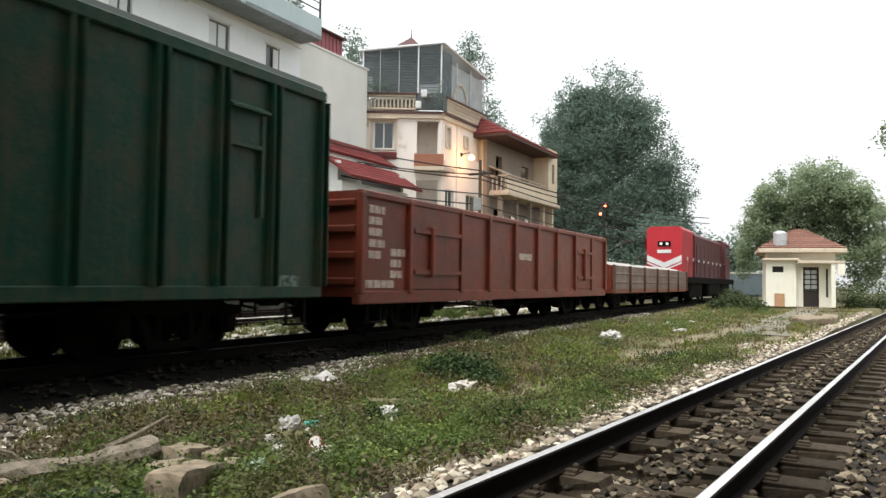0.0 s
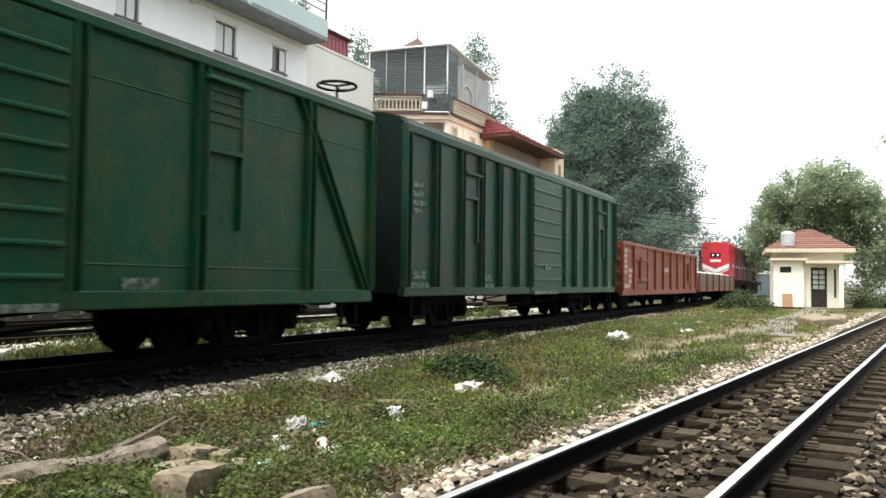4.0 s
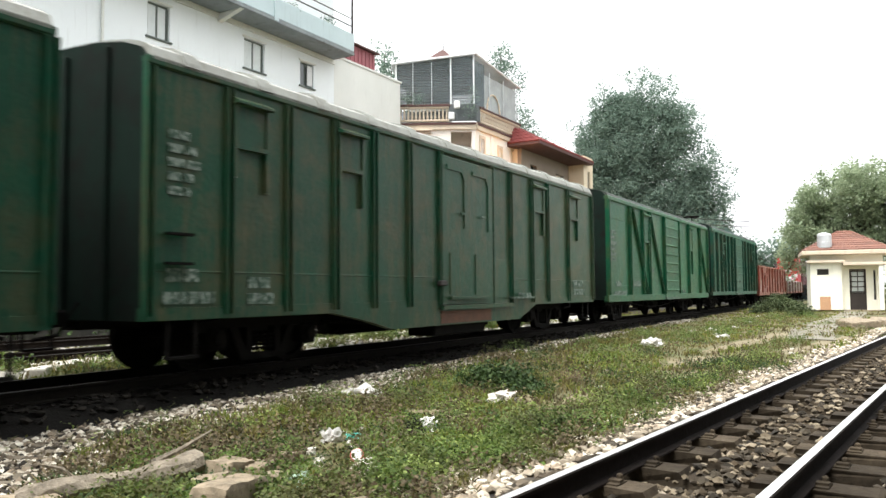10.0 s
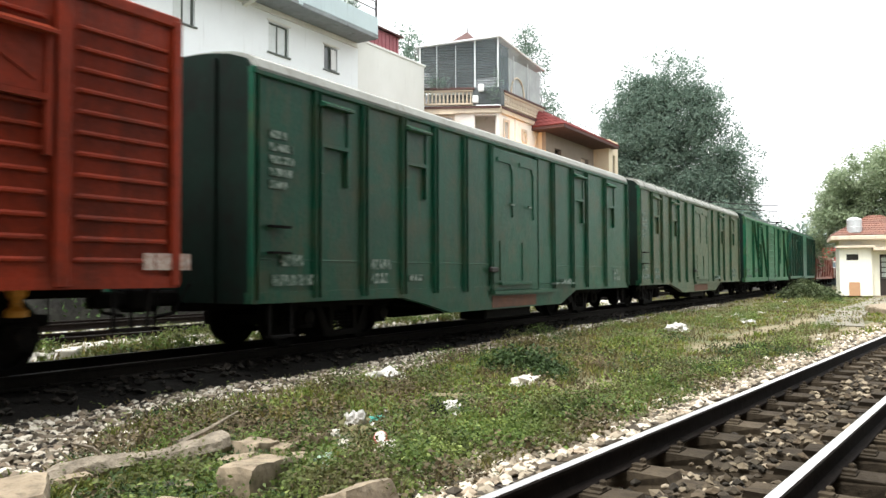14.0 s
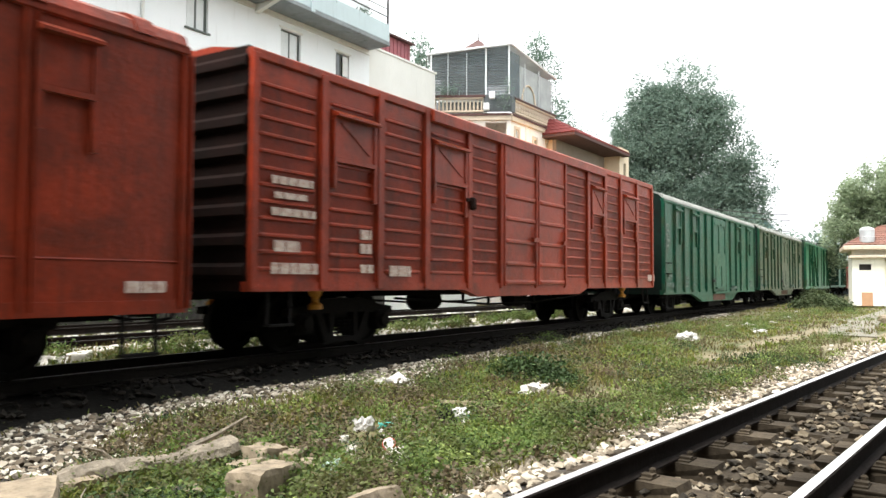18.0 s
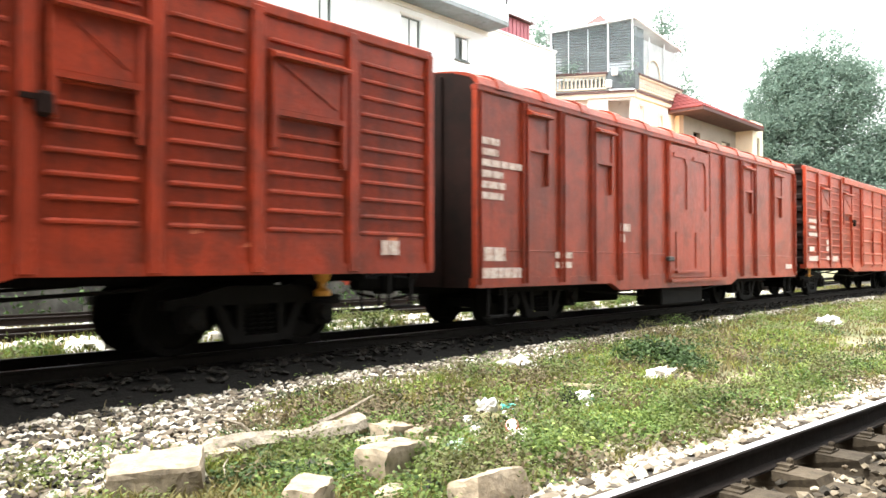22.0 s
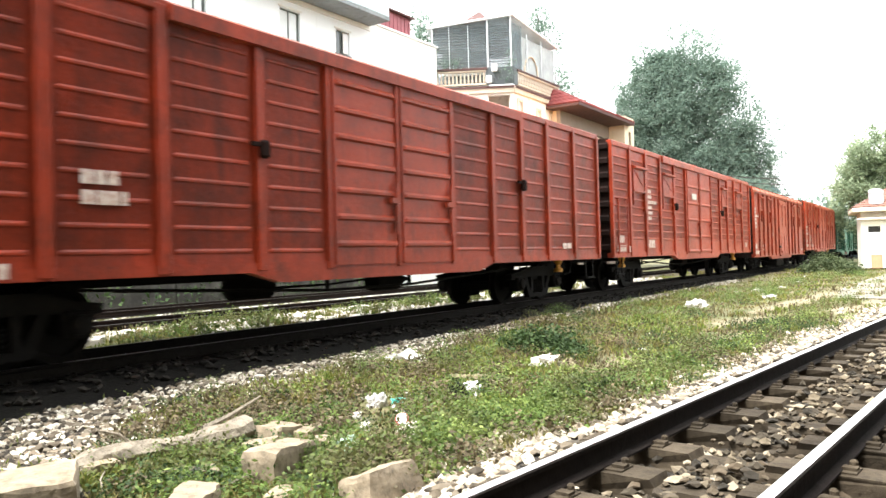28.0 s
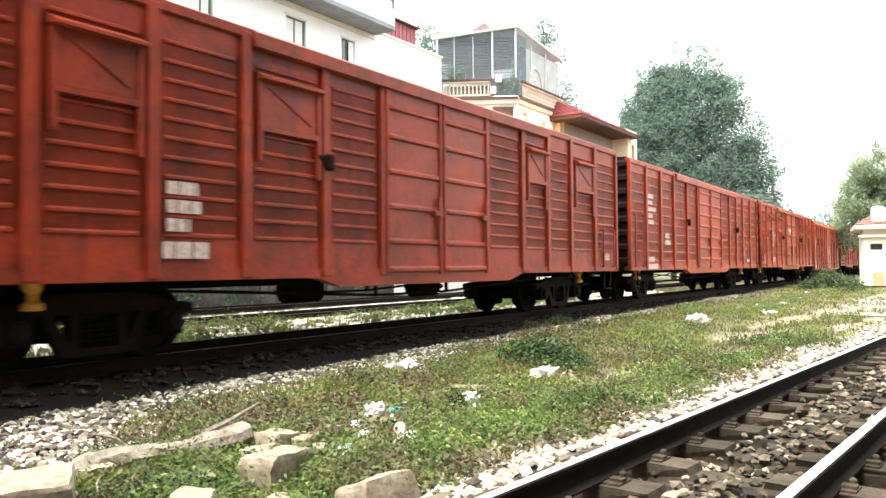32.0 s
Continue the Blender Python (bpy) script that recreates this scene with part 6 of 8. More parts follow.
def corner_tower():
    b = thing("corner_house", "narrow cream four-storey house with netted roof terrace", "house", pose(-21.9, 33.79, -0.3, 0, 0, FACE))
    side = pose(0, 0, 0, 0, 0, 61.8)
    z9 = 10.2
    lower = [(-3.62, -2.5, 8.22, 9.66), (-3.62, -2.5, 4.9, 6.4)]
    part("front_wall", pierced(2.85, 0, z9, lower, x0=-4.27), PLASTER_PEACH, b)
    part("corner_wall", pierced(1.42, 0, z9, [(-1.3, -0.16, 7.25, 9.75), (-1.3, -0.16, 3.9, 6.6)], x0=-1.42), PLASTER_PEACH, b)
    small = [(0.55, 0.95, 8.45, 9.5), (2.75, 3.1, 8.75, 9.3), (4.45, 4.95, 8.3, 9.4), (0.5, 1.5, 4.6, 6.2), (3.0, 4.4, 4.6, 6.2)]
    part("side_wall", pierced(5.5, 0, z9, small), PLASTER_PEACH, b, at=side)
    part("recess_back", Shape().box(-1.42, 0.9, 1.5, 1.6, 0, z9), PLASTER_PEACH, b)
    part("recess_side", Shape().box(-1.42, -1.32, 0.24, 1.5, 0, z9), PLASTER_PEACH, b)
    part("back_wall", Shape().prism([(2.2, 4.9), (-1.5, 6.5), (-4.27, 4.5), (-4.27, 0.24), (-4.1, 0.24), (-4.1, 4.4), (-1.5, 6.3), (2.0, 4.75)], 0, z9, "z"), PLASTER_PEACH, b)
    for k, h in enumerate(lower):
        window(b, None, *h, WINDOW_WHITE, PANE, 2, 0, surround=TRIM_CREAM)
    part("window_box", Shape().box(-3.8, -2.35, -0.1, -0.004, 7.68, 8.05, 0.02), ROOF_TILE, b, "red-brown patterned window box")
    for k, h in enumerate(small):
        window(b, side, *h, WINDOW_WHITE, PANE, 1 if k < 3 else 2, 0, surround=TRIM_CREAM if k < 3 else None)
    for z in (9.35, 7.45, 5.9):
        part("wall_vent", Shape().box(-4.12, -3.85, -0.04, -0.003, z, z + 0.28, 0.01), TRIM_CREAM, b, "small grey wall vent")
    part("window_hood", Shape().box(-3.85, -2.3, -0.28, -0.003, 9.78, 9.84, 0.01), TRIM_CREAM, b)
    part("window_hood", Shape().box(-3.85, -2.3, -0.28, -0.003, 6.52, 6.6, 0.01), TRIM_CREAM, b)
    part("floor_band", Shape().box(-4.33, 0.05, -0.12, -0.002, 9.85, 10.2, 0.02), TRIM_CREAM, b)
    part("floor_band", Shape().box(0.03, 5.55, -0.12, -0.002, 9.85, 10.2, 0.02), TRIM_CREAM, b, at=side)
    part("dark_moulding", Shape().box(-4.36, 0.05, -0.17, -0.121, 10.1, 10.22), DARK_TRIM, b)
    part("dark_moulding", Shape().box(0.05, 5.6, -0.17, -0.121, 10.1, 10.22), DARK_TRIM, b, at=side)
    for z in (7.05, 3.8):
        bl = part("corner_balcony", Shape().prism([(-1.42, 0.2), (-1.42, -0.65), (0.15, -0.65), (0.75, 0.45), (0.2, 0.6)], z, z + 0.2, "z"), TRIM_CREAM, b)
        part("balcony_front", Shape().box(-1.42, 0.12, -0.65, -0.55, z + 0.2, z + 0.85, 0.01), surface("balcony_grille_%d" % z, (0.34, 0.14, 0.08), (0.25, 0.1, 0.06), 0.7), bl, "red-brown balcony grille")
    part("corner_parapet", Shape().box(-1.38, 0.02, -0.06, 0.06, 10.32, 11.24, 0.02).box(-1.3, -0.95, -0.12, -0.061, 10.33, 10.7, 0.03), CAGE, b, "dark planted corner parapet")
    part("corner_parapet", Shape().box(0.02, 0.5, -0.06, 0.06, 10.32, 11.2, 0.02), CAGE, b, "dark planted corner parapet", at=side)
    part("terrace_floor", Shape().prism([(-4.2, 0.24), (-0.1, 0.24), (2.4, 4.8), (-1.5, 6.3), (-4.1, 4.4)], 10.2, 10.32, "z"), PLASTER_GREY, b)
    baluster_row(b, None, -4.27, -1.4, 10.32, 11.1, TRIM_CREAM)
    part("terrace_back", Shape().box(-4.1, -1.45, 0.55, 0.6, 10.33, 11.0), NET, b, "grey netting behind the balusters")
    baluster_row(b, side, 0.5, 5.5, 10.32, 11.05, TRIM_CREAM)
    part("dark_coping", Shape().box(-4.35, -1.3, -0.13, 0.13, 11.1, 11.22, 0.01), DARK_TRIM, b)
    part("dark_coping", Shape().box(0.4, 5.6, -0.13, 0.13, 11.05, 11.16, 0.01), DARK_TRIM, b, at=side)
    for x in (-1.25, -0.95):
        part("wall_lamp", Shape().box(x - 0.16, x + 0.16, -0.3, -0.14, 10.35 + (x + 1.25) * 2.0, 10.75 + (x + 1.25) * 2.0, 0.04), WINDOW_WHITE, b, "white box on the terrace edge")
    cage = part("terrace_cage", Shape().add([(x, y, z) for y in (0.10, 0.13) for x, z in ((-4.25, 11.25), (-0.02, 11.25), (-0.02, 13.88), (-4.25, 13.42))], [(0, 1, 2, 3), (7, 6, 5, 4), (0, 4, 5, 1), (1, 5, 6, 2), (2, 6, 7, 3), (3, 7, 4, 0)]), NET, b, "blue-grey netted terrace enclosure")
    part("inner_wall", Shape().box(-3.9, -1.3, 2.6, 2.7, 10.33, 12.9), PLASTER_GREY, b)
    part("side_screen", Shape().box(0.02, 5.3, 0.1, 0.13, 11.2, 13.1), SCREEN, b, "pale translucent side screen", at=side)
    for i in range(15):
        z = 11.40 + i * 0.142
        part("cage_slat", Shape().box(-4.2, -0.05, 0.07, 0.099, z, z + 0.03), CAGE, cage)
    for x, z in ((-4.2, 13.4), (-1.28, 13.75), (-0.06, 13.9)):
        part("cage_post", Shape().tube([(x, 0.02, 11.1), (x, 0.02, z)], 0.04, 8), WHITE_TUBE, cage)
    for x in (-3.3, -2.3):
        part("cage_post", Shape().tube([(x, 0.03, 11.1), (x, 0.03, 13.5)], 0.022, 6), PIPE, cage)
    for k in range(1, 4):
        part("screen_post", Shape().tube([(k * 1.75, 0.02, 11.1), (k * 1.75, 0.02, 13.3)], 0.03, 8), PIPE, b, at=side)
    part("side_grille", Shape().box(0.05, 1.2, 0.06, 0.09, 11.2, 13.6), NET, b, at=side)
    arch = Shape().tube([(2.3 + 0.8 * math.cos(math.pi * i / 10), 0.06, 11.2 + 1.0 * math.sin(math.pi * i / 10)) for i in range(11)], 0.05, 6)
    part("screen_arch", arch, TRIM_CREAM, b, "faded arch on the side screen", at=side)
    rim = [(-4.45, -0.12, 13.42), (0.06, -0.12, 13.92), (2.75, 4.9, 13.3), (-1.4, 6.4, 13.3), (-4.45, 4.5, 13.3)]
    part("terrace_roof", Shape().add(rim + [(x, y, z + 0.04) for x, y, z in rim], [(4, 3, 2, 1, 0), (5, 6, 7, 8, 9)] + [(i, (i + 1) % 5, 5 + (i + 1) % 5, 5 + i) for i in range(5)]), SCREEN, b, "thin pale sheet roof")
    part("roof_edge", Shape().tube([rim[0], rim[1], rim[2]], 0.055, 6), WHITE_TUBE, b, "white roof-edge tube")
    part("ridge_roof", Shape().add([(-3.3, 1.0, 13.62), (-0.9, 1.0, 13.74), (0.2, 3.9, 13.62), (-2.4, 4.1, 13.6), (-1.75, 2.3, 14.95)], [(0, 1, 4), (1, 2, 4), (2, 3, 4), (3, 0, 4), (3, 2, 1, 0)]), DARK_TRIM, b, "dark brown pyramid roof")
    part("finial", Shape().tube([(-1.75, 2.3, 14.85), (-1.75, 2.3, 15.4)], 0.04, 6, 0.01), IRON, b)
    part("creeper", leaf_cloud([(-3.9, -0.1, 11.3, 0.5, 0.35, 0.5), (-0.3, -0.15, 10.9, 0.4, 0.3, 0.5), (-4.3, 0.1, 12.0, 0.3, 0.3, 0.6), (-3.2, -0.1, 11.5, 0.5, 0.3, 0.35), (-0.15, -0.1, 11.6, 0.3, 0.2, 0.5)], 1000, 0.09, 3), FOLIAGE, b, "potted greenery along the terrace edge")


def balcony_house():
    b = thing("balcony_house", "two-storey ochre house with red tiled roof and long balcony", "house", place(40.3, 18.3, 90 + HEADING))
    L = 8.8
    holes = [(1.3, 2.2, 7.1, 8.8), (5.3, 6.6, 7.45, 8.75), (1.0, 2.2, 3.0, 5.6), (3.4, 4.4, 3.0, 5.4), (6.0, 7.2, 3.0, 5.4)]
    part("front_wall", pierced(L, 0, 9.7, holes), PLASTER_TAUPE, b, "taupe recessed wall behind the balcony")
    part("room_dark", Shape().box(0.3, L - 0.3, 1.5, 1.6, 2.5, 9.5), DARK_ROOM, b)
    part("end_wall", Shape().box(0, 0.24, 0.24, 7, 0, 9.7), PLASTER_YELLOW, b)
    part("end_wall", Shape().box(L - 0.24, L, 0.24, 7, 0, 9.7), PLASTER_YELLOW, b)
    bay = part("end_bay", pierced(1.75, 6.5, 10.15, [(L - 0.55, L - 0.1, 7.9, 9.2)], x0=L - 1.3), PLASTER_YELLOW, b, "ochre end bay with a small window", at=pose(0, -1.05, 0))
    part("bay_pane", Shape().box(L - 0.55, L - 0.1, 0.12, 0.14, 7.9, 9.2), DARK_ROOM, bay)
    bay2 = part("bay_side", Shape().box(L - 1.3, L - 1.06, -0.81, -0.002, 6.5, 10.15), PLASTER_YELLOW, b)
    part("bay_end", Shape().box(L + 0.21, L + 0.45, -0.81, 3.0, 0, 10.15), PLASTER_YELLOW, b)
    slab = part("balcony_slab", Shape().box(0.3, L + 0.5, -1.25, -0.002, 6.3, 6.52, 0.03), TRIM_CREAM, b)
    baluster_row(b, pose(0.42, 0, 0, 0, 0, -90), 0.05, 1.15, 6.52, 7.5, TRIM_CREAM, 0.24)
    part("balcony_panel", Shape().box(0.36, L - 1.3, -1.22, -1.1, 6.52, 7.2, 0.015), PLASTER_YELLOW, slab, "ochre balcony panel")
    for z in (7.35, 7.52):
        part("balcony_rail", Shape().tube([(0.4, -1.16, z), (L - 1.3, -1.16, z)], 0.035, 6), TRIM_CREAM, slab)
    for x in (0.6, 3.0, 5.2, 7.6):
        part("column", Shape().box(x - 0.13, x + 0.13, -0.75, -0.49, 0, 6.3, 0.02), TRIM_CREAM if x > 6 else PLASTER_TAUPE, b)
    tiled_roof(b, None, [(-0.8, -1.5, 9.75), (L - 0.6, -1.5, 9.75), (L - 3.0, 2.6, 12.0), (1.2, 2.6, 12.0)], ROOF_TILE, 10, 26)
    tiled_roof(b, None, [(-0.8, 6.5, 9.75), (-0.8, -1.5, 9.75), (1.2, 2.6, 12.0), (1.2, 2.6, 12.0)], ROOF_TILE, 10, 24)
    tiled_roof(b, None, [(L - 0.6, -1.5, 9.75), (L - 0.6, 6.5, 9.75), (L - 3.0, 2.6, 12.0), (L - 3.0, 2.6, 12.0)], ROOF_TILE, 10, 24)
    part("eave_board", Shape().box(-0.8, L - 0.6, -1.5, 6.5, 9.55, 9.72, 0.02), DARK_TRIM, b, "dark red-brown eave board")
    part("awning", Shape().prism([(-0.9, 7.6), (0, 8.0), (0, 8.06), (-0.9, 7.66)], 0.3, 1.6, "x"), TRIM_CREAM, b, "cream cloth awning")
    for x0, x1, mat in ((0.7, 1.1, WINDOW_WHITE), (2.3, 2.8, PLASTER_PEACH), (4.6, 5.1, WINDOW_WHITE)):
        part("hanging_cloth", Shape().prism([(x0, 3.8), (x1, 3.75), (x1 + 0.02, 5.2), (x0, 5.25)], -0.6, -0.57, "y"), mat, b, "pale cloth hung to dry")


def gable_house():
    b = thing("gabled_shed", "far shed with blue-green gable behind the trees", "house", pose(-22.2, 76.0, -0.3, 0, 0, FACE))
    sheet = surface("blue_green_sheet", (0.13, 0.24, 0.25), (0.10, 0.18, 0.19), 0.6, scale=0.8)
    part("body", Shape().box(-2.2, 2.2, 0, 6, 0, 6.6), PLASTER_GREY, b)
    part("gable", Shape().prism([(-2.5, 6.6), (2.5, 6.6), (0, 9.0)], -0.2, 6.2, "y"), sheet, b)


HUT_DOOR = surface("blackened_door_timber", (0.035, 0.026, 0.020), (0.02, 0.016, 0.013), 0.7, scale=3.0)


def signal_hut():
    b = thing("signal_hut", "small pale yellow trackside hut with hipped brown tile roof", "hut", pose(-5.95, 43.1, -0.06, 0, 0, 13.0))
    part("front_wall", pierced(1.87, 0, 2.75, [(0.22, 0.96, 0.0, 2.03), (1.28, 1.38, 0.5, 1.95)], x0=-0.15), HUT_WALL, b)
    part("slit_pane", Shape().box(1.28, 1.38, 0.12, 0.14, 0.5, 1.95), DARK_ROOM, b)
    wing = part("left_wing", pierced(1.42, 0, 2.35, [(-1.25, -0.72, 1.75, 2.05)], x0=-1.56), HUT_WALL, b, at=pose(0, -0.35, 0))
    part("vent_pane", Shape().box(-1.25, -0.72, 0.12, 0.14, 1.75, 2.05), DARK_ROOM, wing)
    part("wing_side", Shape().box(-0.38, -0.141, -0.11, 0.24, 0, 2.35), HUT_WALL, b)
    part("end_wall", Shape().box(-1.56, -1.32, -0.11, 3.0, 0, 2.75), HUT_WALL, b)
    part("end_wall", Shape().box(1.48, 1.72, 0.24, 3.0, 0, 2.75), HUT_WALL, b)
    part("back_wall", Shape().box(-1.32, 1.48, 2.76, 3.0, 0, 2.75), HUT_WALL, b)
    part("upper_wall", Shape().box(-1.32, -0.151, 0.002, 0.24, 2.0, 2.75), HUT_WALL, b)
    part("wing_canopy", Shape().box(-1.7, 0.0, -0.6, 0.0, 2.35, 2.47, 0.02), TRIM_CREAM, b)
    part("door_canopy", Shape().box(-0.1, 2.05, -0.85, -0.002, 2.2, 2.34, 0.02), TRIM_CREAM, b)
    part("canopy_end", Shape().box(1.7, 2.04, -0.84, -0.6, 1.62, 2.2, 0.02), HUT_WALL, b)
    part("column", Shape().box(1.42, 1.62, -0.8, -0.6, 0, 2.2, 0.02), HUT_WALL, b)
    door = part("door", Shape().prism([(0.22, 0), (0.96, 0), (0.96, 2.03), (0.22, 2.03), (0.22, 1.95), (0.88, 1.95), (0.88, 0.08), (0.30, 0.08), (0.30, 1.95), (0.22, 1.95)], 0.08, 0.14, "y"), HUT_DOOR, b, "dark timber door with small panes")
    part("door_panel", Shape().box(0.30, 0.88, 0.1, 0.13, 0.08, 0.85), HUT_DOOR, door)
    for j in range(4):
        for i in range(2):
            part("door_pane", Shape().box(0.33 + i * 0.28, 0.57 + i * 0.28, 0.11, 0.12, 0.92 + j * 0.255, 1.13 + j * 0.255), PANE_PALE, door)
    for j in range(5):
        part("door_bar", Shape().box(0.30, 0.88, 0.09, 0.13, 0.86 + j * 0.255, 0.915 + j * 0.255), HUT_DOOR, door)
    part("door_bar", Shape().box(0.57, 0.61, 0.09, 0.13, 0.9, 1.95), HUT_DOOR, door)
    part("eave_board", Shape().box(-1.95, 2.18, -0.65, 3.3, 2.75, 2.97, 0.03), TRIM_CREAM, b)
    ap = [(-0.1, 1.35, 4.05), (0.4, 1.35, 4.05)]
    tiled_roof(b, None, [(-1.92, -0.62, 2.98), (2.15, -0.62, 2.98), ap[1], ap[0]], ROOF_BROWN, 9, 20)
    tiled_roof(b, None, [(2.15, -0.62, 2.98), (2.15, 3.25, 2.98), ap[1], ap[1]], ROOF_BROWN, 9, 16)
    tiled_roof(b, None, [(2.15, 3.25, 2.98), (-1.92, 3.25, 2.98), ap[0], ap[1]], ROOF_BROWN, 9, 20)
    tiled_roof(b, None, [(-1.92, 3.25, 2.98), (-1.92, -0.62, 2.98), ap[0], ap[0]], ROOF_BROWN, 9, 16)
    part("step", Shape().box(-0.1, 1.5, -0.7, -0.01, -0.2, 0.0, 0.02), CONCRETE, b)
    tk = thing("water_tank", "dull steel water tank standing on the hut's eaves", "water tank", pose(-6.75, 42.72, 2.91))
    part("drum", Shape().lathe([(0.30, 0.12), (0.34, 0.16), (0.34, 0.40), (0.355, 0.42), (0.34, 0.44), (0.34, 0.78), (0.31, 0.84), (0.12, 0.92)], (0, 0, 0), "z", 18), PIPE, tk)
    for a in range(4):
        x, y = 0.28 * math.cos(a * 1.571 + 0.8), 0.28 * math.sin(a * 1.571 + 0.8)
        part("leg", Shape().box(x - 0.02, x + 0.02, y - 0.02, y + 0.02, 0, 0.15), IRON, tk)
    bd = thing("leaning_board", "brown board leaning against the hut's wall", "board", pose(-6.75, 42.48, -0.07, -8, 0, 13), shape=Shape().box(-0.24, 0.24, -0.02, 0.02, 0.0, 0.85, 0.005), material=surface("brown_board", (0.42, 0.24, 0.13), (0.3, 0.17, 0.09), 0.8))


def far_blocks():
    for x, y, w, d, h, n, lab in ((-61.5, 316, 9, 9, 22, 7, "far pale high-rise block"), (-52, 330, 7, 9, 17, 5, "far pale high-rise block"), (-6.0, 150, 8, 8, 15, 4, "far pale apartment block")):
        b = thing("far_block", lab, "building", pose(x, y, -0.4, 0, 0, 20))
        # Distance haze is mixed into the blocks' pale blue-grey.
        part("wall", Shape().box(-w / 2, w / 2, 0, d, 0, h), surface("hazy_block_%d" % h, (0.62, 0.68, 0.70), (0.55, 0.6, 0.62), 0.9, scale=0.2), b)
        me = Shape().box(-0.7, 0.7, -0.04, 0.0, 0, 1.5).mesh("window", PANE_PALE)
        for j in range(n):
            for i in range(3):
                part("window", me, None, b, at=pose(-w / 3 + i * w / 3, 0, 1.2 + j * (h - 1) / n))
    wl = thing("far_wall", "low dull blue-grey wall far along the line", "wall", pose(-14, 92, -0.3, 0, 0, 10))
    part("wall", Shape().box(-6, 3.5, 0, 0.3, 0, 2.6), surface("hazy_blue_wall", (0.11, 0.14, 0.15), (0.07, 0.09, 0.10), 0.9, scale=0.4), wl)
    part("coping", Shape().box(-6.1, 3.6, -0.06, 0.36, 2.6, 2.75), CONCRETE_PALE, wl)
    vn = thing("parked_van", "white van parked far beyond the hut", "van", pose(-1.5, 78, -0.2, 0, 0, 80))
    part("body", Shape().prism([(-2.1, 0.35), (2.1, 0.35), (2.1, 1.0), (1.5, 1.1), (1.0, 1.9), (-2.0, 1.9), (-2.1, 1.7)], -0.85, 0.85, "y"), WINDOW_WHITE, vn)
    part("windscreen", Shape().prism([(1.52, 1.12), (1.05, 1.82), (1.08, 1.84), (1.56, 1.14)], -0.75, 0.75, "y"), PANE, vn)
    part("side_window", Shape().box(-1.7, 0.9, 0.851, 0.86, 1.2, 1.75), PANE, vn)
    part("side_window", Shape().box(-1.7, 0.9, -0.86, -0.851, 1.2, 1.75), PANE, vn)
    for x in (-1.35, 1.35):
        for y in (-0.8, 0.8):
            part("wheel", Shape().lathe([(0.2, -0.1), (0.32, -0.1), (0.32, 0.1), (0.2, 0.1)], (x, y, 0.32), "y", 14), IRON, vn)


# ---- trees ----


def leaf_cloud(blobs, count, size, seed, droop=0.3):
    """Many small pointed leaves in tufts, gathered towards the skin of each blob, with gaps between the tufts."""
    rng = np.random.RandomState(seed)
    vol = np.array([b[3] * b[4] * b[5] for b in blobs]) ** (2 / 3)
    which = rng.choice(len(blobs), count // 6, p=vol / vol.sum())
    B = np.array(blobs)[which]
    d = rng.normal(size=(len(which), 3))
    d /= np.linalg.norm(d, axis=1)[:, None]
    r = rng.uniform(0.40, 1.0, len(which)) ** 0.5 * (0.88 + 0.14 * rng.rand(len(which)))
    heart = B[:, :3] + d * r[:, None] * B[:, 3:6]
    out_v, out_f = [], []
    heart = np.repeat(heart, 6, 0)
    n = len(heart)
    p = heart + rng.normal(size=(n, 3)) * size * 1.2
    ax = rng.normal(size=(n, 3))
    ax[:, 2] = ax[:, 2] * 0.55 - droop
    ax /= np.linalg.norm(ax, axis=1)[:, None]
    sd = np.cross(ax, rng.normal(size=(n, 3)) * [0.6, 0.6, 0.6] + [0, 0, 0.9])
    sd /= np.linalg.norm(sd, axis=1)[:, None]
    ln = size * rng.uniform(0.7, 1.5, n)[:, None]
    wd = ln * rng.uniform(0.22, 0.38, n)[:, None]
    v = np.stack([p, p + ax * ln * 0.5 + sd * wd, p + ax * ln, p + ax * ln * 0.5 - sd * wd], 1).reshape(-1, 3)
    sh = Shape()
    sh.v = [tuple(q) for q in v.tolist()]
    sh.f = [(4 * i, 4 * i + 1, 4 * i + 2, 4 * i + 3) for i in range(n)]
    me = bpy.data.meshes.new("leaves")
    me.from_pydata(sh.v, [], sh.f)
    return me


def tree(label, base, height, blobs, count, leaf, material, seed, trunk_r=0.3):
    """A tapered trunk, limbs that reach into the crown, and a crown of leaf tufts."""
    t = thing("tree", label, "tree", pose(*base))
    rng = random.Random(seed)
    top = max(b[2] for b in blobs)
    sh = Shape()
    bend_x = rng.uniform(-0.4, 0.4)
    trunk = [(0, 0, -0.1), (0.05, 0, top * 0.25), (bend_x * 0.5, 0.1, top * 0.5), (bend_x, 0.1, top * 0.85)]
    sh.tube(trunk, trunk_r, 10, trunk_r * 0.3)
    part("trunk", sh, BARK, t)
    for b in sorted(blobs, key=lambda q: -q[3])[:12]:
        st = Vector(trunk[rng.choice((1, 2, 2))])
        en = Vector(b[:3])
        mid = st.lerp(en, 0.55) + Vector((rng.uniform(-0.3, 0.3), rng.uniform(-0.3, 0.3), 0.3))
        part("limb", Shape().tube([st, mid, en, en + Vector((rng.uniform(-1, 1) * b[3] * 0.4, 0, b[5] * 0.4))], trunk_r * 0.4, 6, 0.03), BARK, t)
    me = leaf_cloud(blobs, count, leaf, seed)
    me.materials.append(material)
    part("crown", me, None, t)
    return t


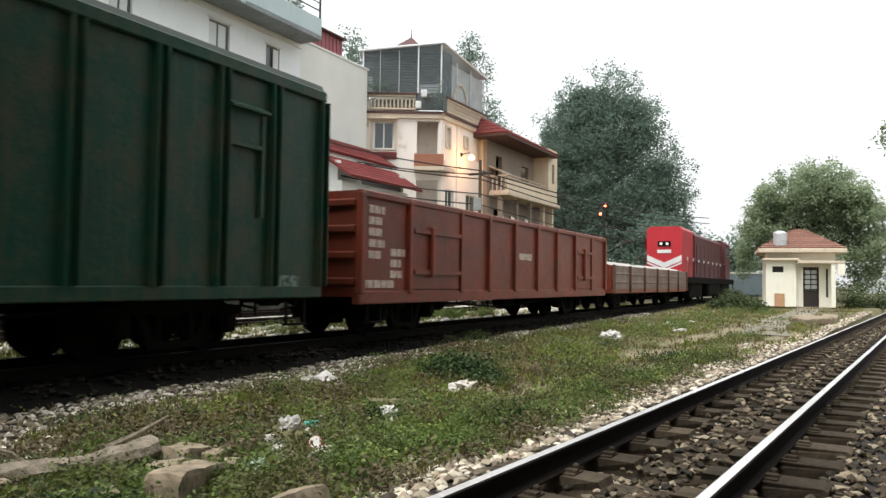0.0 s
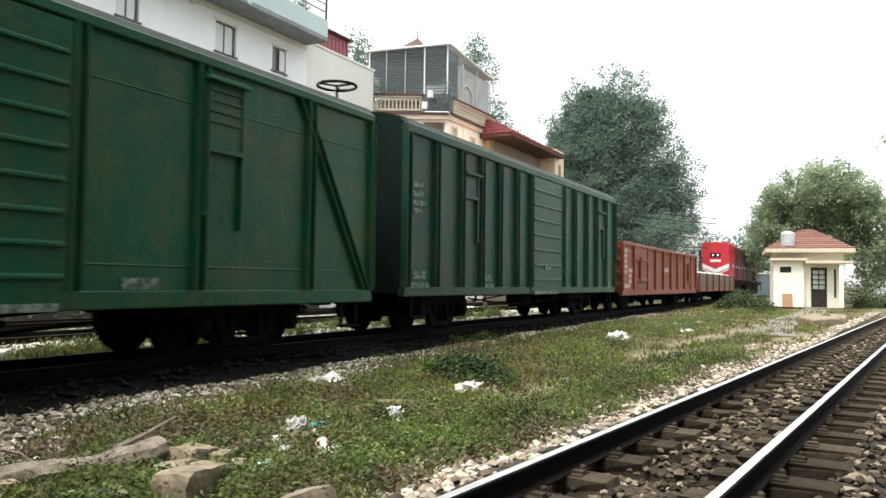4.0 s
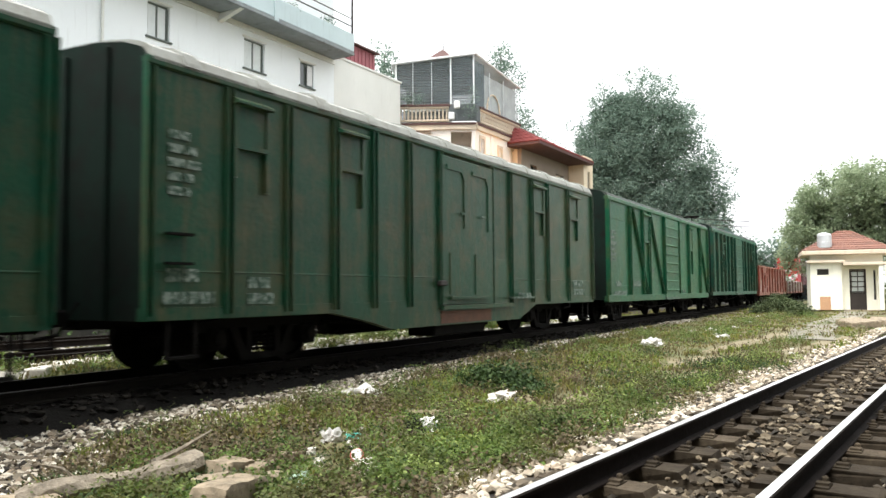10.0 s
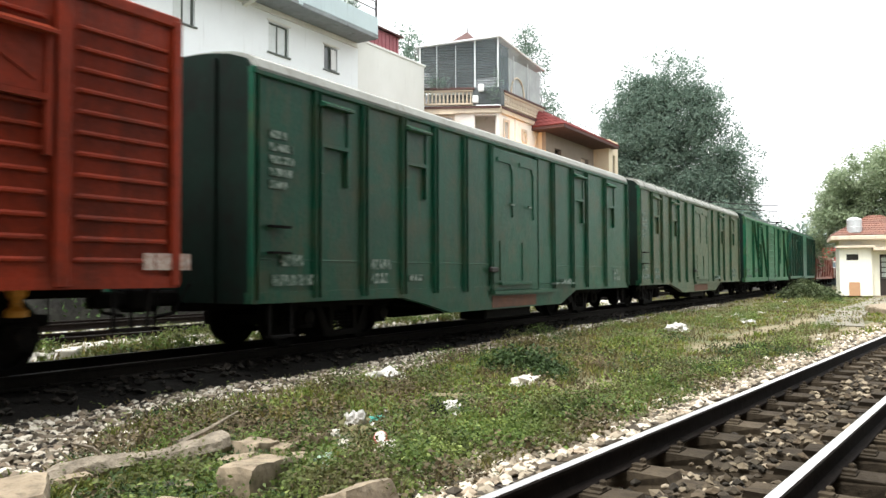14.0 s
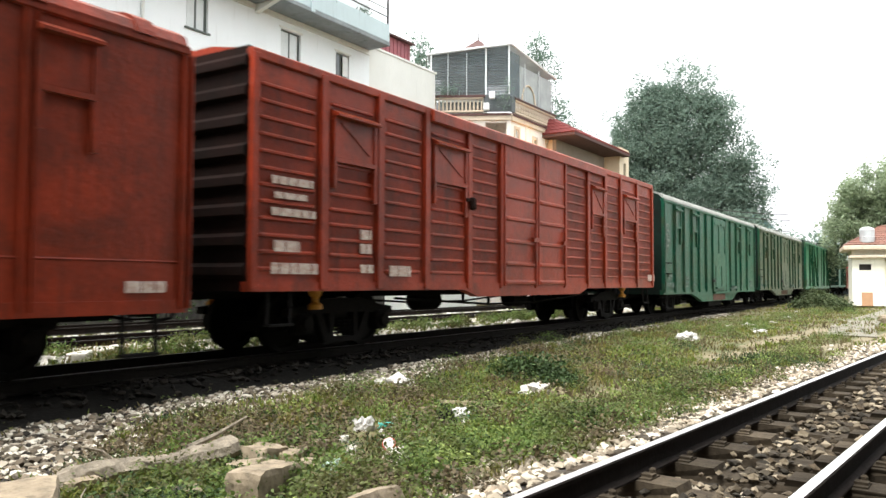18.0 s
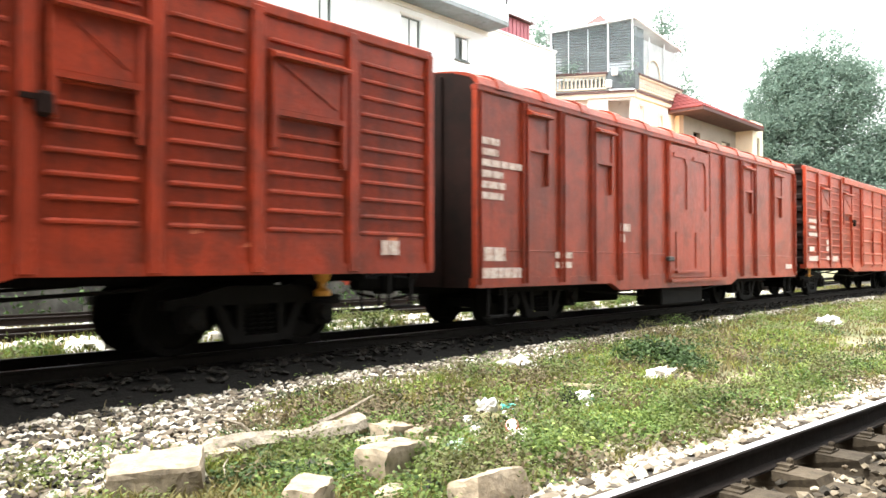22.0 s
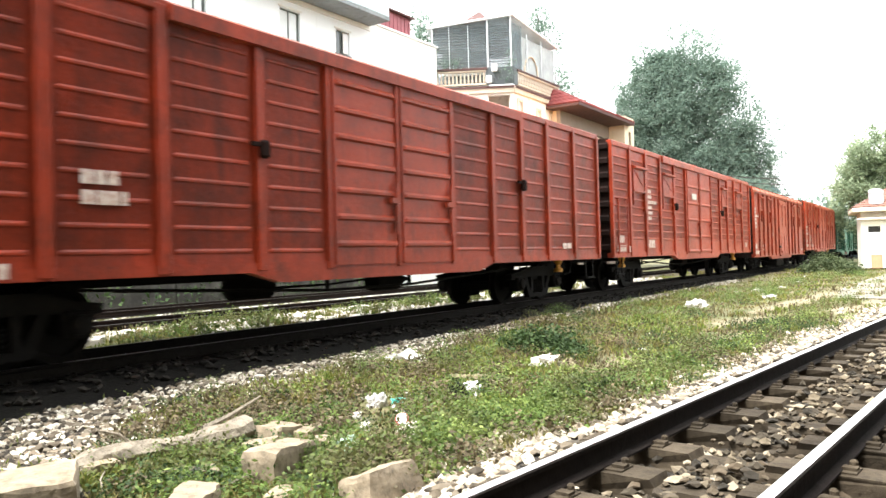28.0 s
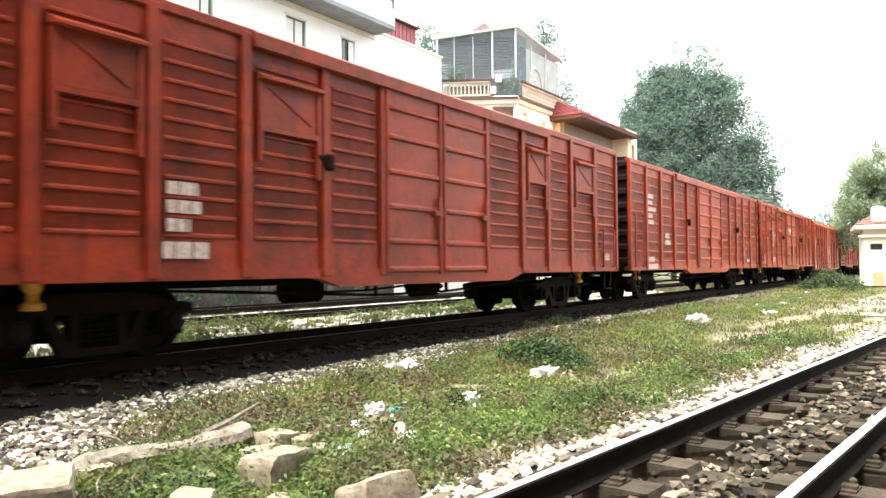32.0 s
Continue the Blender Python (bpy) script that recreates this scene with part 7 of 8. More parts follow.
def trees():
    rng = random.Random(8)
    def dome(n, half, low, high, rad, squash=0.8):
        out = []
        for _ in range(n):
            u = rng.uniform(-1, 1)
            top = low + (high - low) * math.sqrt(max(0.0, 1 - abs(u * 0.97) ** 2.8)) - rad * 0.7
            z = low + (top - low) * rng.random() ** 0.55
            r1 = rad * rng.uniform(0.7, 1.2)
            out.append((u * half, rng.uniform(-0.6, 0.6) * half, z, r1, r1, r1 * squash))
        return out
    def sprigs(n, half, low, high, size):
        """Loose tips that stand out of the crown's outline."""
        out = []
        for _ in range(n):
            a = math.pi * rng.uniform(-0.08, 1.08)
            k = rng.uniform(0.96, 1.15)
            r1 = size * rng.uniform(0.6, 1.3)
            out.append((math.cos(a) * half * k, rng.uniform(-0.3, 0.3) * half, low + (high - low) * math.sin(a) * k, r1 * 0.7, r1 * 0.7, r1))
        return out
    def crown(n, half, low, high, depth, rad, power):
        """Clumps over the near side of a domed crown, close enough to hide its heart."""
        out = []
        for _ in range(n):
            a, r = math.pi * rng.uniform(-0.06, 1.06), rng.random() ** 0.5
            u, w = math.cos(a) * r, math.sin(a) * r
            z = low + (high - low) * math.copysign(abs(w) ** power, w)
            r1 = rad * rng.uniform(0.7, 1.25)
            out.append((u * half * 0.95, -depth * math.sqrt(max(0.0, 1 - r * r)) * rng.uniform(0.5, 1.0), z - r1 * 0.4, r1, r1, r1 * 0.8))
        return out
    big = crown(470, 6.9, 4.6, 17.4, 3.2, 0.95, 0.95) + sprigs(230, 6.75, 4.6, 17.2, 0.40) + [(0, 0, 9.5, 4.2, 2.6, 5.0), (2.8, 0, 8.0, 3.0, 2.2, 3.6), (-2.8, 0, 8.5, 2.8, 2.2, 3.8), (-1.2, 0, 13.8, 2.6, 1.8, 2.6), (1.3, 0, 13.6, 2.6, 1.8, 2.6), (0.2, 0, 15.6, 2.2, 1.6, 1.6), (4.6, 0, 4.0, 1.6, 1.4, 2.2), (-4.6, 0, 4.4, 1.6, 1.4, 2.2)]
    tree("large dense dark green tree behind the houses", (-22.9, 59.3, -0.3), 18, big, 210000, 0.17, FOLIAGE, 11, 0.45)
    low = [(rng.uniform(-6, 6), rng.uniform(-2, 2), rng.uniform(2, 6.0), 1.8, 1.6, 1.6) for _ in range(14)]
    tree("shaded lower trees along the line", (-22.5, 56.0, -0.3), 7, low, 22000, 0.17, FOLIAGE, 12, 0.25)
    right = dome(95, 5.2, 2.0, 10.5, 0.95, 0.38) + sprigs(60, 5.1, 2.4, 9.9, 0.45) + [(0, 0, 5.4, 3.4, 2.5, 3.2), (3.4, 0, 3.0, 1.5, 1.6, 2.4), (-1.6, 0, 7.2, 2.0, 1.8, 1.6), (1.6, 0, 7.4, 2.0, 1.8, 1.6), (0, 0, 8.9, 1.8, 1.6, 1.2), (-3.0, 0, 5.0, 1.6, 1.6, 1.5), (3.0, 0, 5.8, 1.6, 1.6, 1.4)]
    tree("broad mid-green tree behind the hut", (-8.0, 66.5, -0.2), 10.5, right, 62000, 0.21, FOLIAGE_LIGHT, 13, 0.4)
    thin = [(-0.6, 0, 15.5, 1.4, 1.2, 1.5), (0.9, 0, 17.6, 1.4, 1.2, 1.6), (0.2, 0, 19.6, 0.9, 0.9, 1.3), (1.6, 0, 14.6, 1.2, 1.0, 1.4), (2.2, 0, 12.8, 1.6, 1.2, 1.6), (3.4, 0, 11.6, 1.6, 1.2, 1.5)]
    tree("thin feathery tree rising behind the corner house", (-30.8, 51.0, -0.3), 21, thin, 4800, 0.2, FOLIAGE, 14, 0.2)
    tree("sparse tree top above the row house", (-33.1, 39.8, -0.3), 18, [(0, 0, 17.2, 0.9, 0.8, 1.1), (0.6, 0, 16.2, 0.9, 0.8, 0.8), (-0.4, 0, 15.4, 1.0, 0.8, 0.8)], 800, 0.22, FOLIAGE, 15, 0.15)
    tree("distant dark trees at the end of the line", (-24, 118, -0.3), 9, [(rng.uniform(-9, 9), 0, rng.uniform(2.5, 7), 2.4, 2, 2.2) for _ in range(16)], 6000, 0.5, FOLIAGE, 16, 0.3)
    for i, (x, y, s) in enumerate(((-9.6, 45.5, 0.75), (-10.6, 49, 0.9), (-8.6, 42.6, 0.5), (-12.2, 55, 1.0), (-9.0, 38.6, 0.4), (-7.9, 41.0, 0.4), (-4.6, 50.5, 1.5), (-3.4, 53.0, 1.7), (-5.4, 54.0, 1.9), (-2.0, 57.5, 1.5), (-3.6, 44.6, 0.6), (-2.9, 46.6, 0.7), (-8.3, 40.0, 0.7), (-7.4, 38.4, 0.45), (-6.9, 36.6, 0.4))):
        me = leaf_cloud([(0, 0, 0.35 * s, 0.8 * s, 0.7 * s, 0.5 * s), (0.5 * s, 0.2, 0.3 * s, 0.6 * s, 0.6 * s, 0.4 * s)], 1500, 0.10, 30 + i)
        me.materials.append(SHRUB_LEAF)
        sb = thing("shrub", "low leafy shrub on the grassy strip", "shrub", pose(x, y, ground_height(x, y)[0]))
        part("leaves", me, None, sb)
        part("stem", Shape().tube([(0, 0, -0.05), (0.03, 0, 0.4 * s)], 0.02, 6, 0.008), BARK, sb)
    br = thing("overhanging_branch", "leafy branch tip hanging in from a tree", "branch", pose(-0.62, 16.05, 3.9))
    me = leaf_cloud([(0, 0, -0.05, 0.22, 0.2, 0.14), (-0.12, 0, -0.2, 0.12, 0.1, 0.1)], 160, 0.09, 50)
    me.materials.append(FOLIAGE_LIGHT)
    part("leaves", me, None, br)
    part("twig", Shape().tube([(0.9, 0.3, 0.5), (0.3, 0.1, 0.12), (-0.1, 0, -0.15)], 0.018, 6, 0.006), BARK, br)


def poles_and_lamps():
    p = thing("utility_pole", "concrete utility pole carrying black cables", "pole", pose(-17.93, 31.04, -0.3))
    part("shaft", Shape().tube([(0, 0, -0.1), (0, 0, 7.0)], 0.11, 10, 0.07), BARK, p, "dark weathered shaft")
    part("crossarm", Shape().box(-0.6, 0.6, -0.05, 0.05, 6.3, 6.4, 0.01), IRON, p)
    part("meter_box", Shape().box(-0.2, 0.2, -0.28, -0.1, 4.6, 5.2, 0.02), surface("grey_box", (0.3, 0.31, 0.3), None, 0.6), p)
    ends = ((6.5, 0.6), (6.3, -0.1), (5.4, 0.2), (4.9, 0.3), (6.1, 0.5))
    for k, (z, dz) in enumerate(ends):
        a, b = Vector((-17.93, 31.04, z - 0.3)), Vector((-27.5 - k * 0.4, 24.0 + k * 0.3, z + 1.9 + dz))
        c = Vector((-14.0, 58.0, z - 0.6 - 0.2 * k))
        for m, q in ((a, b), (a, c)):
            pts = [m.lerp(q, i / 10) - Vector((0, 0, 0.5 * math.sin(math.pi * i / 10))) for i in range(11)]
            w = thing("overhead_cable", "thin black overhead cable", "cable", shape=Shape().tube(pts, 0.03, 5), material=IRON)
    lamp = thing("wall_lamp", "lit orange lamp on the corner house's side wall", "lamp", pose(-22.05, 36.06, 7.75, 0, 0, HEADING))
    part("bracket", Shape().tube([(0.0, 0, 0.25), (0.5, 0, 0.35), (0.62, 0, 0.2)], 0.025, 6).box(-0.01, 0.03, -0.08, 0.08, 0.15, 0.35), IRON, lamp)
    part("lamp_glass", Shape().lathe([(0.05, 0.14), (0.15, 0.04), (0.16, -0.05), (0.06, -0.14)], (0.62, 0, 0.06), "z", 12), glow("orange_lamp_glass", (1.0, 0.50, 0.16), 30.0), lamp, "glowing orange lamp glass")
    ld = bpy.data.lights.new("wall_lamp_light", "POINT")
    ld.energy, ld.color, ld.shadow_soft_size = 55.0, (1.0, 0.38, 0.10), 0.15
    lo = new("wall_lamp_light", ld)
    lo.location = (-21.25, 35.9, 7.5)
    s = thing("signal_post", "slim railway signal post with two red lamps", "railway signal", pose(-19.95, 52.3, -0.3))
    part("post", Shape().tube([(0, 0, -0.1), (0, 0, 7.2)], 0.07, 8), IRON, s)
    for dx, z in ((-0.2, 6.25), (0.15, 6.85)):
        h = part("lamp_housing", Shape().box(dx - 0.22, dx + 0.22, -0.16, 0.1, z - 0.2, z + 0.2, 0.03), IRON, s)
        part("lamp_lens", Shape().lathe([(0.10, 0.0), (0.09, -0.04), (0.04, -0.06)], (dx, -0.165, z), "y", 12), glow("red_signal_lens", (1.0, 0.12, 0.05), 9.0), h, "glowing red lens")
    s2 = thing("signal_post", "slim railway signal post with one red lamp", "railway signal", pose(-18.1, 59.5, -0.3))
    part("post", Shape().tube([(0, 0, -0.1), (0, 0, 6.2)], 0.06, 8), IRON, s2)
    part("lamp_lens", Shape().lathe([(0.09, 0.0), (0.08, -0.04), (0.03, -0.06)], (0, -0.07, 5.95), "y", 12), bpy.data.materials["red_signal_lens"], s2, "glowing red lens")


def yard_wall():
    """A low grimy wall behind the sidings."""
    w = thing("yard_wall", "low blackened old wall behind the sidings", "wall", place(-14.0, 18.2, 90 + HEADING))
    grime = surface("blackened_render", (0.085, 0.08, 0.07), (0.025, 0.023, 0.02), 0.9, scale=1.3, dirt=(0.045, 0.045, 0.03), amount=0.2, blotch=0.7)
    part("wall", Shape().box(0, 38, 0, 0.22, 0, 2.3), grime, w)
    for i in range(13):
        part("pier", Shape().box(i * 3.1, i * 3.1 + 0.3, -0.06, -0.001, 0, 2.4), grime, w)
    part("coping", Shape().box(-0.05, 38.05, -0.05, 0.27, 2.41, 2.5), grime, w)
    me = leaf_cloud([(i * 1.3, -0.7, 0.35, 0.9, 0.5, 0.4 + 0.3 * (i % 3)) for i in range(28)], 3500, 0.10, 90)
    me.materials.append(WEED_DEEP)
    hd = thing("weed_row", "rank weeds along the foot of the yard wall", "weeds", place(-14.0, 18.2, 90 + HEADING))
    part("leaves", me, None, hd)


def wall_behind():
    """Unseen walls added beside and behind the eye to hold back light."""
    # Tall dark wall out of view; it shades the near train and foreground.
    sh = Shape().box(2.6, 2.9, -16.0, 15.0, -0.4, 12.0)
    # Second unseen wall past the train's line; keeps the view under wagons dark.
    far = [on_train_line(s, lat) for s, lat in ((-70, 11.0), (-7, 11.0), (-7, 11.3), (-70, 11.3))]
    sh.prism([(p.x, p.y) for p in far], -0.4, 11.0, "z")
    structure("wall_behind", sh, surface("light_block_plaster", (0.07, 0.065, 0.06), (0.045, 0.042, 0.038), 0.9, scale=0.6, dirt=(0.06, 0.055, 0.045)), "unseen dark wall added to block light")


white_building()
wall_behind()
yard_wall()
low_house()
corner_tower()
balcony_house()
gable_house()
signal_hut()
far_blocks()
trees()
poles_and_lamps()

# ---- grass, weeds, litter ----


LYING = ((-6.35, 7.25), (-4.75, 7.9), (-4.42, 5.97), (-4.87, 5.07), (-4.85, 5.36), (-3.92, 4.36), (-3.80, 4.34), (-3.90, 3.78), (-4.55, 5.92), (-4.65, 4.62), (-4.32, 4.36), (-5.19, 5.33), (-4.45, 2.05), (-3.76, 3.06), (-3.52, 2.3), (-2.9, 3.1), (-4.66, 3.66), (-4.3, 4.0), (-4.9, 2.7), (-4.8, 3.3), (-5.1, 2.3))  # where rubbish and rubble keep the weeds down


def kept_down(x, y):
    """True close to lying rubbish, and just before it."""
    for a, b in LYING:
        d = math.hypot(a, b)
        dx, dy = x - a, y - b
        fore = -(dx * a + dy * b) / d
        side = abs(dx * b - dy * a) / d
        if side < 0.16 and -0.12 < fore < 0.30:
            return True
    return False


def grass_blades(name, label, material, count, seed, tall, want):
    """Thin bent blades scattered over the grassy ground, thicker where want(x, y) says so."""
    rng = np.random.RandomState(seed)
    v, f = [], []
    made = 0
    while made < count:
        r = math.exp(rng.uniform(math.log(2.6), math.log(46)))
        a = radians(rng.uniform(4, 82))
        x, y = -r * math.sin(a), r * math.cos(a)
        z, kind = ground_height(x, y)
        d = want(x, y)
        if kept_down(x, y) or kind == 2 or rng.rand() > d * (1.0 if kind in (0, 4) else 0.05 if abs(x - NEAR_X) > 1.25 else 0.0):
            continue
        h = tall * rng.uniform(0.45, 1.4) * (0.7 + 0.6 * d) * (1 + r * 0.006)
        w = 0.0045 * (1 + r * 0.085) * rng.uniform(0.7, 1.4)
        t = rng.uniform(0, 6.283)
        bx, by = math.cos(t), math.sin(t)
        t2 = rng.uniform(0, 6.283)
        lx, ly = math.cos(t2) * h * rng.uniform(0.2, 0.9), math.sin(t2) * h * rng.uniform(0.2, 0.9)
        n = len(v)
        v += [(x - bx * w, y - by * w, z - 0.01), (x + bx * w, y + by * w, z - 0.01), (x + lx * 0.4 + bx * w * 0.8, y + ly * 0.4 + by * w * 0.8, z + h * 0.6), (x + lx * 0.4 - bx * w * 0.8, y + ly * 0.4 - by * w * 0.8, z + h * 0.6), (x + lx, y + ly, z + h)]
        f += [(n, n + 1, n + 2, n + 3), (n + 3, n + 2, n + 4)]
        made += 1
    me = bpy.data.meshes.new(name)
    me.from_pydata(v, [], f)
    me.materials.append(material)
    tagged(new(name, me), label, "grass", "", "stuff")


def dry_band(x, y):
    """A trodden, dried strip beside the near track's stones."""
    return math.exp(-((x + 3.7 + 0.02 * (y - 14)) / 0.75) ** 2) * float(np.interp(y, [8.5, 11.5, 14, 19], [0.0, 1.0, 1.0, 0.3]))


def lush(x, y):
    """Green growth in the foreground and round the rubble."""
    return min(1.0, max(0.0, (8.2 - math.hypot(x, y)) / 2.2)) * min(1.0, max(0.0, (x + 5.6) / 0.8))


def patchy(x, y, k, lo, hi):
    n = 0.5 + 0.6 * noise.noise((x * 0.6, y * 0.36, k)) + 0.3 * noise.noise((x * 1.7, y * 1.2, k + 4))
    return min(1.0, max(0.04, (n - lo) / (hi - lo)))


def green_here(x, y):
    return max(patchy(x, y, 1.0, 0.42, 0.56), 0.35 * lush(x, y), math.exp(-((x + 6.4) / 1.3) ** 2 - ((y - 31) / 7) ** 2)) * (1 - trodden(x, y)) * (1 - 0.8 * dry_band(x, y))


def dry_here(x, y):
    return max(1.04 - patchy(x, y, 1.0, 0.42, 0.56), dry_band(x, y)) * (1 - 0.8 * trodden(x, y)) * (1 - 0.3 * lush(x, y))


def weeds_here(x, y):
    return max(0.9 * patchy(x, y, 9.0, 0.47, 0.58), 0.4 * lush(x, y)) * (1 - trodden(x, y)) * (1.0 if y < 7 else 0.6) * (1 - 0.8 * dry_band(x, y))


grass_blades("grass", "patchy green grass on the strip between the tracks", GRASS, 64000, 1, 0.042, green_here)
grass_blades("dry_grass", "dry straw-coloured grass tufts", DRY_GRASS, 26000, 2, 0.036, dry_here)
grass_blades("dead_weeds", "brown dead weeds matted among the grass", DEAD_WEED, 13000, 3, 0.055, lambda x, y: max(patchy(x, y, 15.0, 0.50, 0.58), 0.8 * dry_band(x, y)) * (1 - 0.3 * lush(x, y)))


def weed_carpet():
    rng = np.random.RandomState(7)
    v, f = [], []
    made = 0
    while made < 4500:
        r = math.exp(rng.uniform(math.log(3.0), math.log(30)))
        a = radians(rng.uniform(6, 78))
        x, y = -r * math.sin(a), r * math.cos(a)
        z, kind = ground_height(x, y)
        if kept_down(x, y) or kind == 2 or rng.rand() > weeds_here(x, y) * (1 if kind in (0, 4) else 0.06 if abs(x - NEAR_X) > 1.2 else 0.0):
            continue
        made += 1
        grow = rng.uniform(0.02, 0.11)
        for _ in range(7):
            px, py, pz = x + rng.normal() * 0.045, y + rng.normal() * 0.045, z + grow * rng.uniform(0.3, 1.2)
            s = rng.uniform(0.006, 0.015) * (1 + r * 0.06)
            t = rng.uniform(0, 6.28)
            ux, uy, uz = math.cos(t), math.sin(t), rng.uniform(-0.4, 0.5)
            wx, wy, wz = -uy, ux, rng.uniform(-0.5, 0.5)
            n = len(v)
            v += [(px + ux * s * 1.3, py + uy * s * 1.3, pz + uz * s), (px + wx * s * 0.8, py + wy * s * 0.8, pz + wz * s), (px - ux * s, py - uy * s, pz - uz * s), (px - wx * s * 0.8, py - wy * s * 0.8, pz - wz * s)]
            f.append((n, n + 1, n + 2, n + 3))
    me = bpy.data.meshes.new("weeds")
    me.from_pydata(v, [], f)
    me.materials.append(WEED)
    tagged(new("weeds", me), "low broad-leaved weeds among the grass", "weeds", "", "stuff")


weed_carpet()


def tufts(name, label, material, count, blades, tall, seed, want, spread=0.05, near=2.4, far=26):
    """Standing tufts: several long bent blades from one foot."""
    rng = np.random.RandomState(seed)
    v, f = [], []
    made = 0
    while made < count:
        r = math.exp(rng.uniform(math.log(near), math.log(far)))
        a = radians(rng.uniform(5, 80))
        x, y = -r * math.sin(a), r * math.cos(a)
        z, kind = ground_height(x, y)
        if kind != 0 or kept_down(x, y) or rng.rand() > want(x, y):
            continue
        made += 1
        for _ in range(blades):
            px, py = x + rng.normal() * spread, y + rng.normal() * spread
            h = tall * rng.uniform(0.4, 1.3)
            t, t2 = rng.uniform(0, 6.283), rng.uniform(0, 6.283)
            w = 0.004 * (1 + r * 0.10)
            bx, by = math.cos(t) * w, math.sin(t) * w
            lx, ly = math.cos(t2) * h * rng.uniform(0.15, 0.8), math.sin(t2) * h * rng.uniform(0.15, 0.8)
            n = len(v)
            v += [(px - bx, py - by, z - 0.01), (px + bx, py + by, z - 0.01), (px + lx * 0.35 + bx, py + ly * 0.35 + by, z + h * 0.65), (px + lx * 0.35 - bx, py + ly * 0.35 - by, z + h * 0.65), (px + lx, py + ly, z + h * 0.95)]
            f += [(n, n + 1, n + 2, n + 3), (n + 3, n + 2, n + 4)]
    me = bpy.data.meshes.new(name)
    me.from_pydata(v, [], f)
    me.materials.append(material)
    tagged(new(name, me), label, "grass", "", "stuff")


tufts("grass_tufts", "standing green grass tufts on the strip", GRASS, 1100, 14, 0.10, 31, lambda x, y: patchy(x, y, 21.0, 0.5, 0.7) * (1 - trodden(x, y)))
tufts("dry_stalks", "thin dry stalks standing among the weeds", DRY_GRASS, 620, 6, 0.15, 32, lambda x, y: patchy(x, y, 26.0, 0.5, 0.7), 0.07)


def leafy_clumps():
    """Soft heaps of broad weeds: along the near ballast's edge, round the rubble and on the strip."""
    rng = np.random.RandomState(44)

    def heap(x, y, s, tall):
        return (x, y, ground_height(x, y)[0] + s * 0.15, s, s * rng.uniform(0.7, 1.3), s * tall)

    def grown(count, edge, near, far, wide, chance, tall):
        """Heaps along the near ballast's edge first, then over the strip."""
        out = []
        while len(out) < count:
            if len(out) < edge:
                y = 2.8 + 13 * rng.rand() ** 1.3
                x = NEAR_X - 1.72 - abs(rng.normal()) * 0.5
            else:
                r, a = math.exp(rng.uniform(math.log(near), math.log(far))), radians(rng.uniform(10, 62))
                x, y = -r * math.sin(a), r * math.cos(a)
            if ground_height(x, y)[1] != 0 or kept_down(x, y) or trodden(x, y) > 0.25 or rng.rand() > chance(x, y):
                continue
            out.append(heap(x, y, rng.uniform(*wide) * (1 + y * 0.02), rng.uniform(*tall)))
        return out

    rubble = [heap(x, y, k, 0.55) for x, y, k in ((-5.15, 1.55, 0.26), (-5.42, 1.95, 0.24), (-4.95, 1.25, 0.26), (-5.3, 1.2, 0.3), (-4.35, 2.62, 0.2), (-4.5, 3.05, 0.2), (-3.62, 2.9, 0.2), (-3.35, 3.0, 0.22), (-3.75, 3.62, 0.22), (-3.45, 4.1, 0.26), (-3.2, 4.6, 0.26), (-4.1, 2.95, 0.16), (-4.25, 3.55, 0.2))]
    far_weeds = [heap(-6.6 + rng.normal() * 0.55, y, rng.uniform(0.25, 0.45), 0.55) for y in np.linspace(17.5, 36, 44)]
    for name, label, material, blobs, leaves, size, seed in (
            ("leafy_weeds", "soft heaps of broad-leaved green weeds", WEED, rubble + far_weeds + grown(300, 110, 3.4, 22, (0.10, 0.30), lambda x, y: 0.06 + weeds_here(x, y), (0.45, 0.85)), 115000, 0.027, 45),
            ("dark_weeds", "dark green creeping weeds in patches on the strip", WEED_DEEP, grown(190, 50, 3.6, 19, (0.12, 0.30), lambda x, y: 0.1 + patchy(x, y, 33.0, 0.48, 0.62), (0.2, 0.4)), 42000, 0.026, 46),
            ("bright_weeds", "fresh light green sprouts among the weeds", WEED_BRIGHT, grown(150, 70, 3.4, 16, (0.07, 0.16), lambda x, y: 0.05 + 0.8 * patchy(x, y, 52.0, 0.52, 0.62), (0.6, 0.9)), 17000, 0.032, 47),
            ("dry_brush", "brown dried-up brush between the rubbish", DEAD_WEED, grown(210, 0, 4.0, 14, (0.10, 0.24), lambda x, y: 0.8 * patchy(x, y, 64.0, 0.50, 0.60) + 0.9 * math.exp(-((x + 5.3) / 0.6) ** 2 - ((y - 5.2) / 1.6) ** 2) + 0.9 * math.exp(-((x + 4.7) / 0.7) ** 2 - ((y - 6.2) / 1.4) ** 2), (0.3, 0.6)), 30000, 0.034, 48)):
        me = leaf_cloud(blobs, leaves, size, seed, 0.1)
        me.materials.append(material)
        tagged(new(name, me), label, "weeds", "", "stuff")


leafy_clumps()


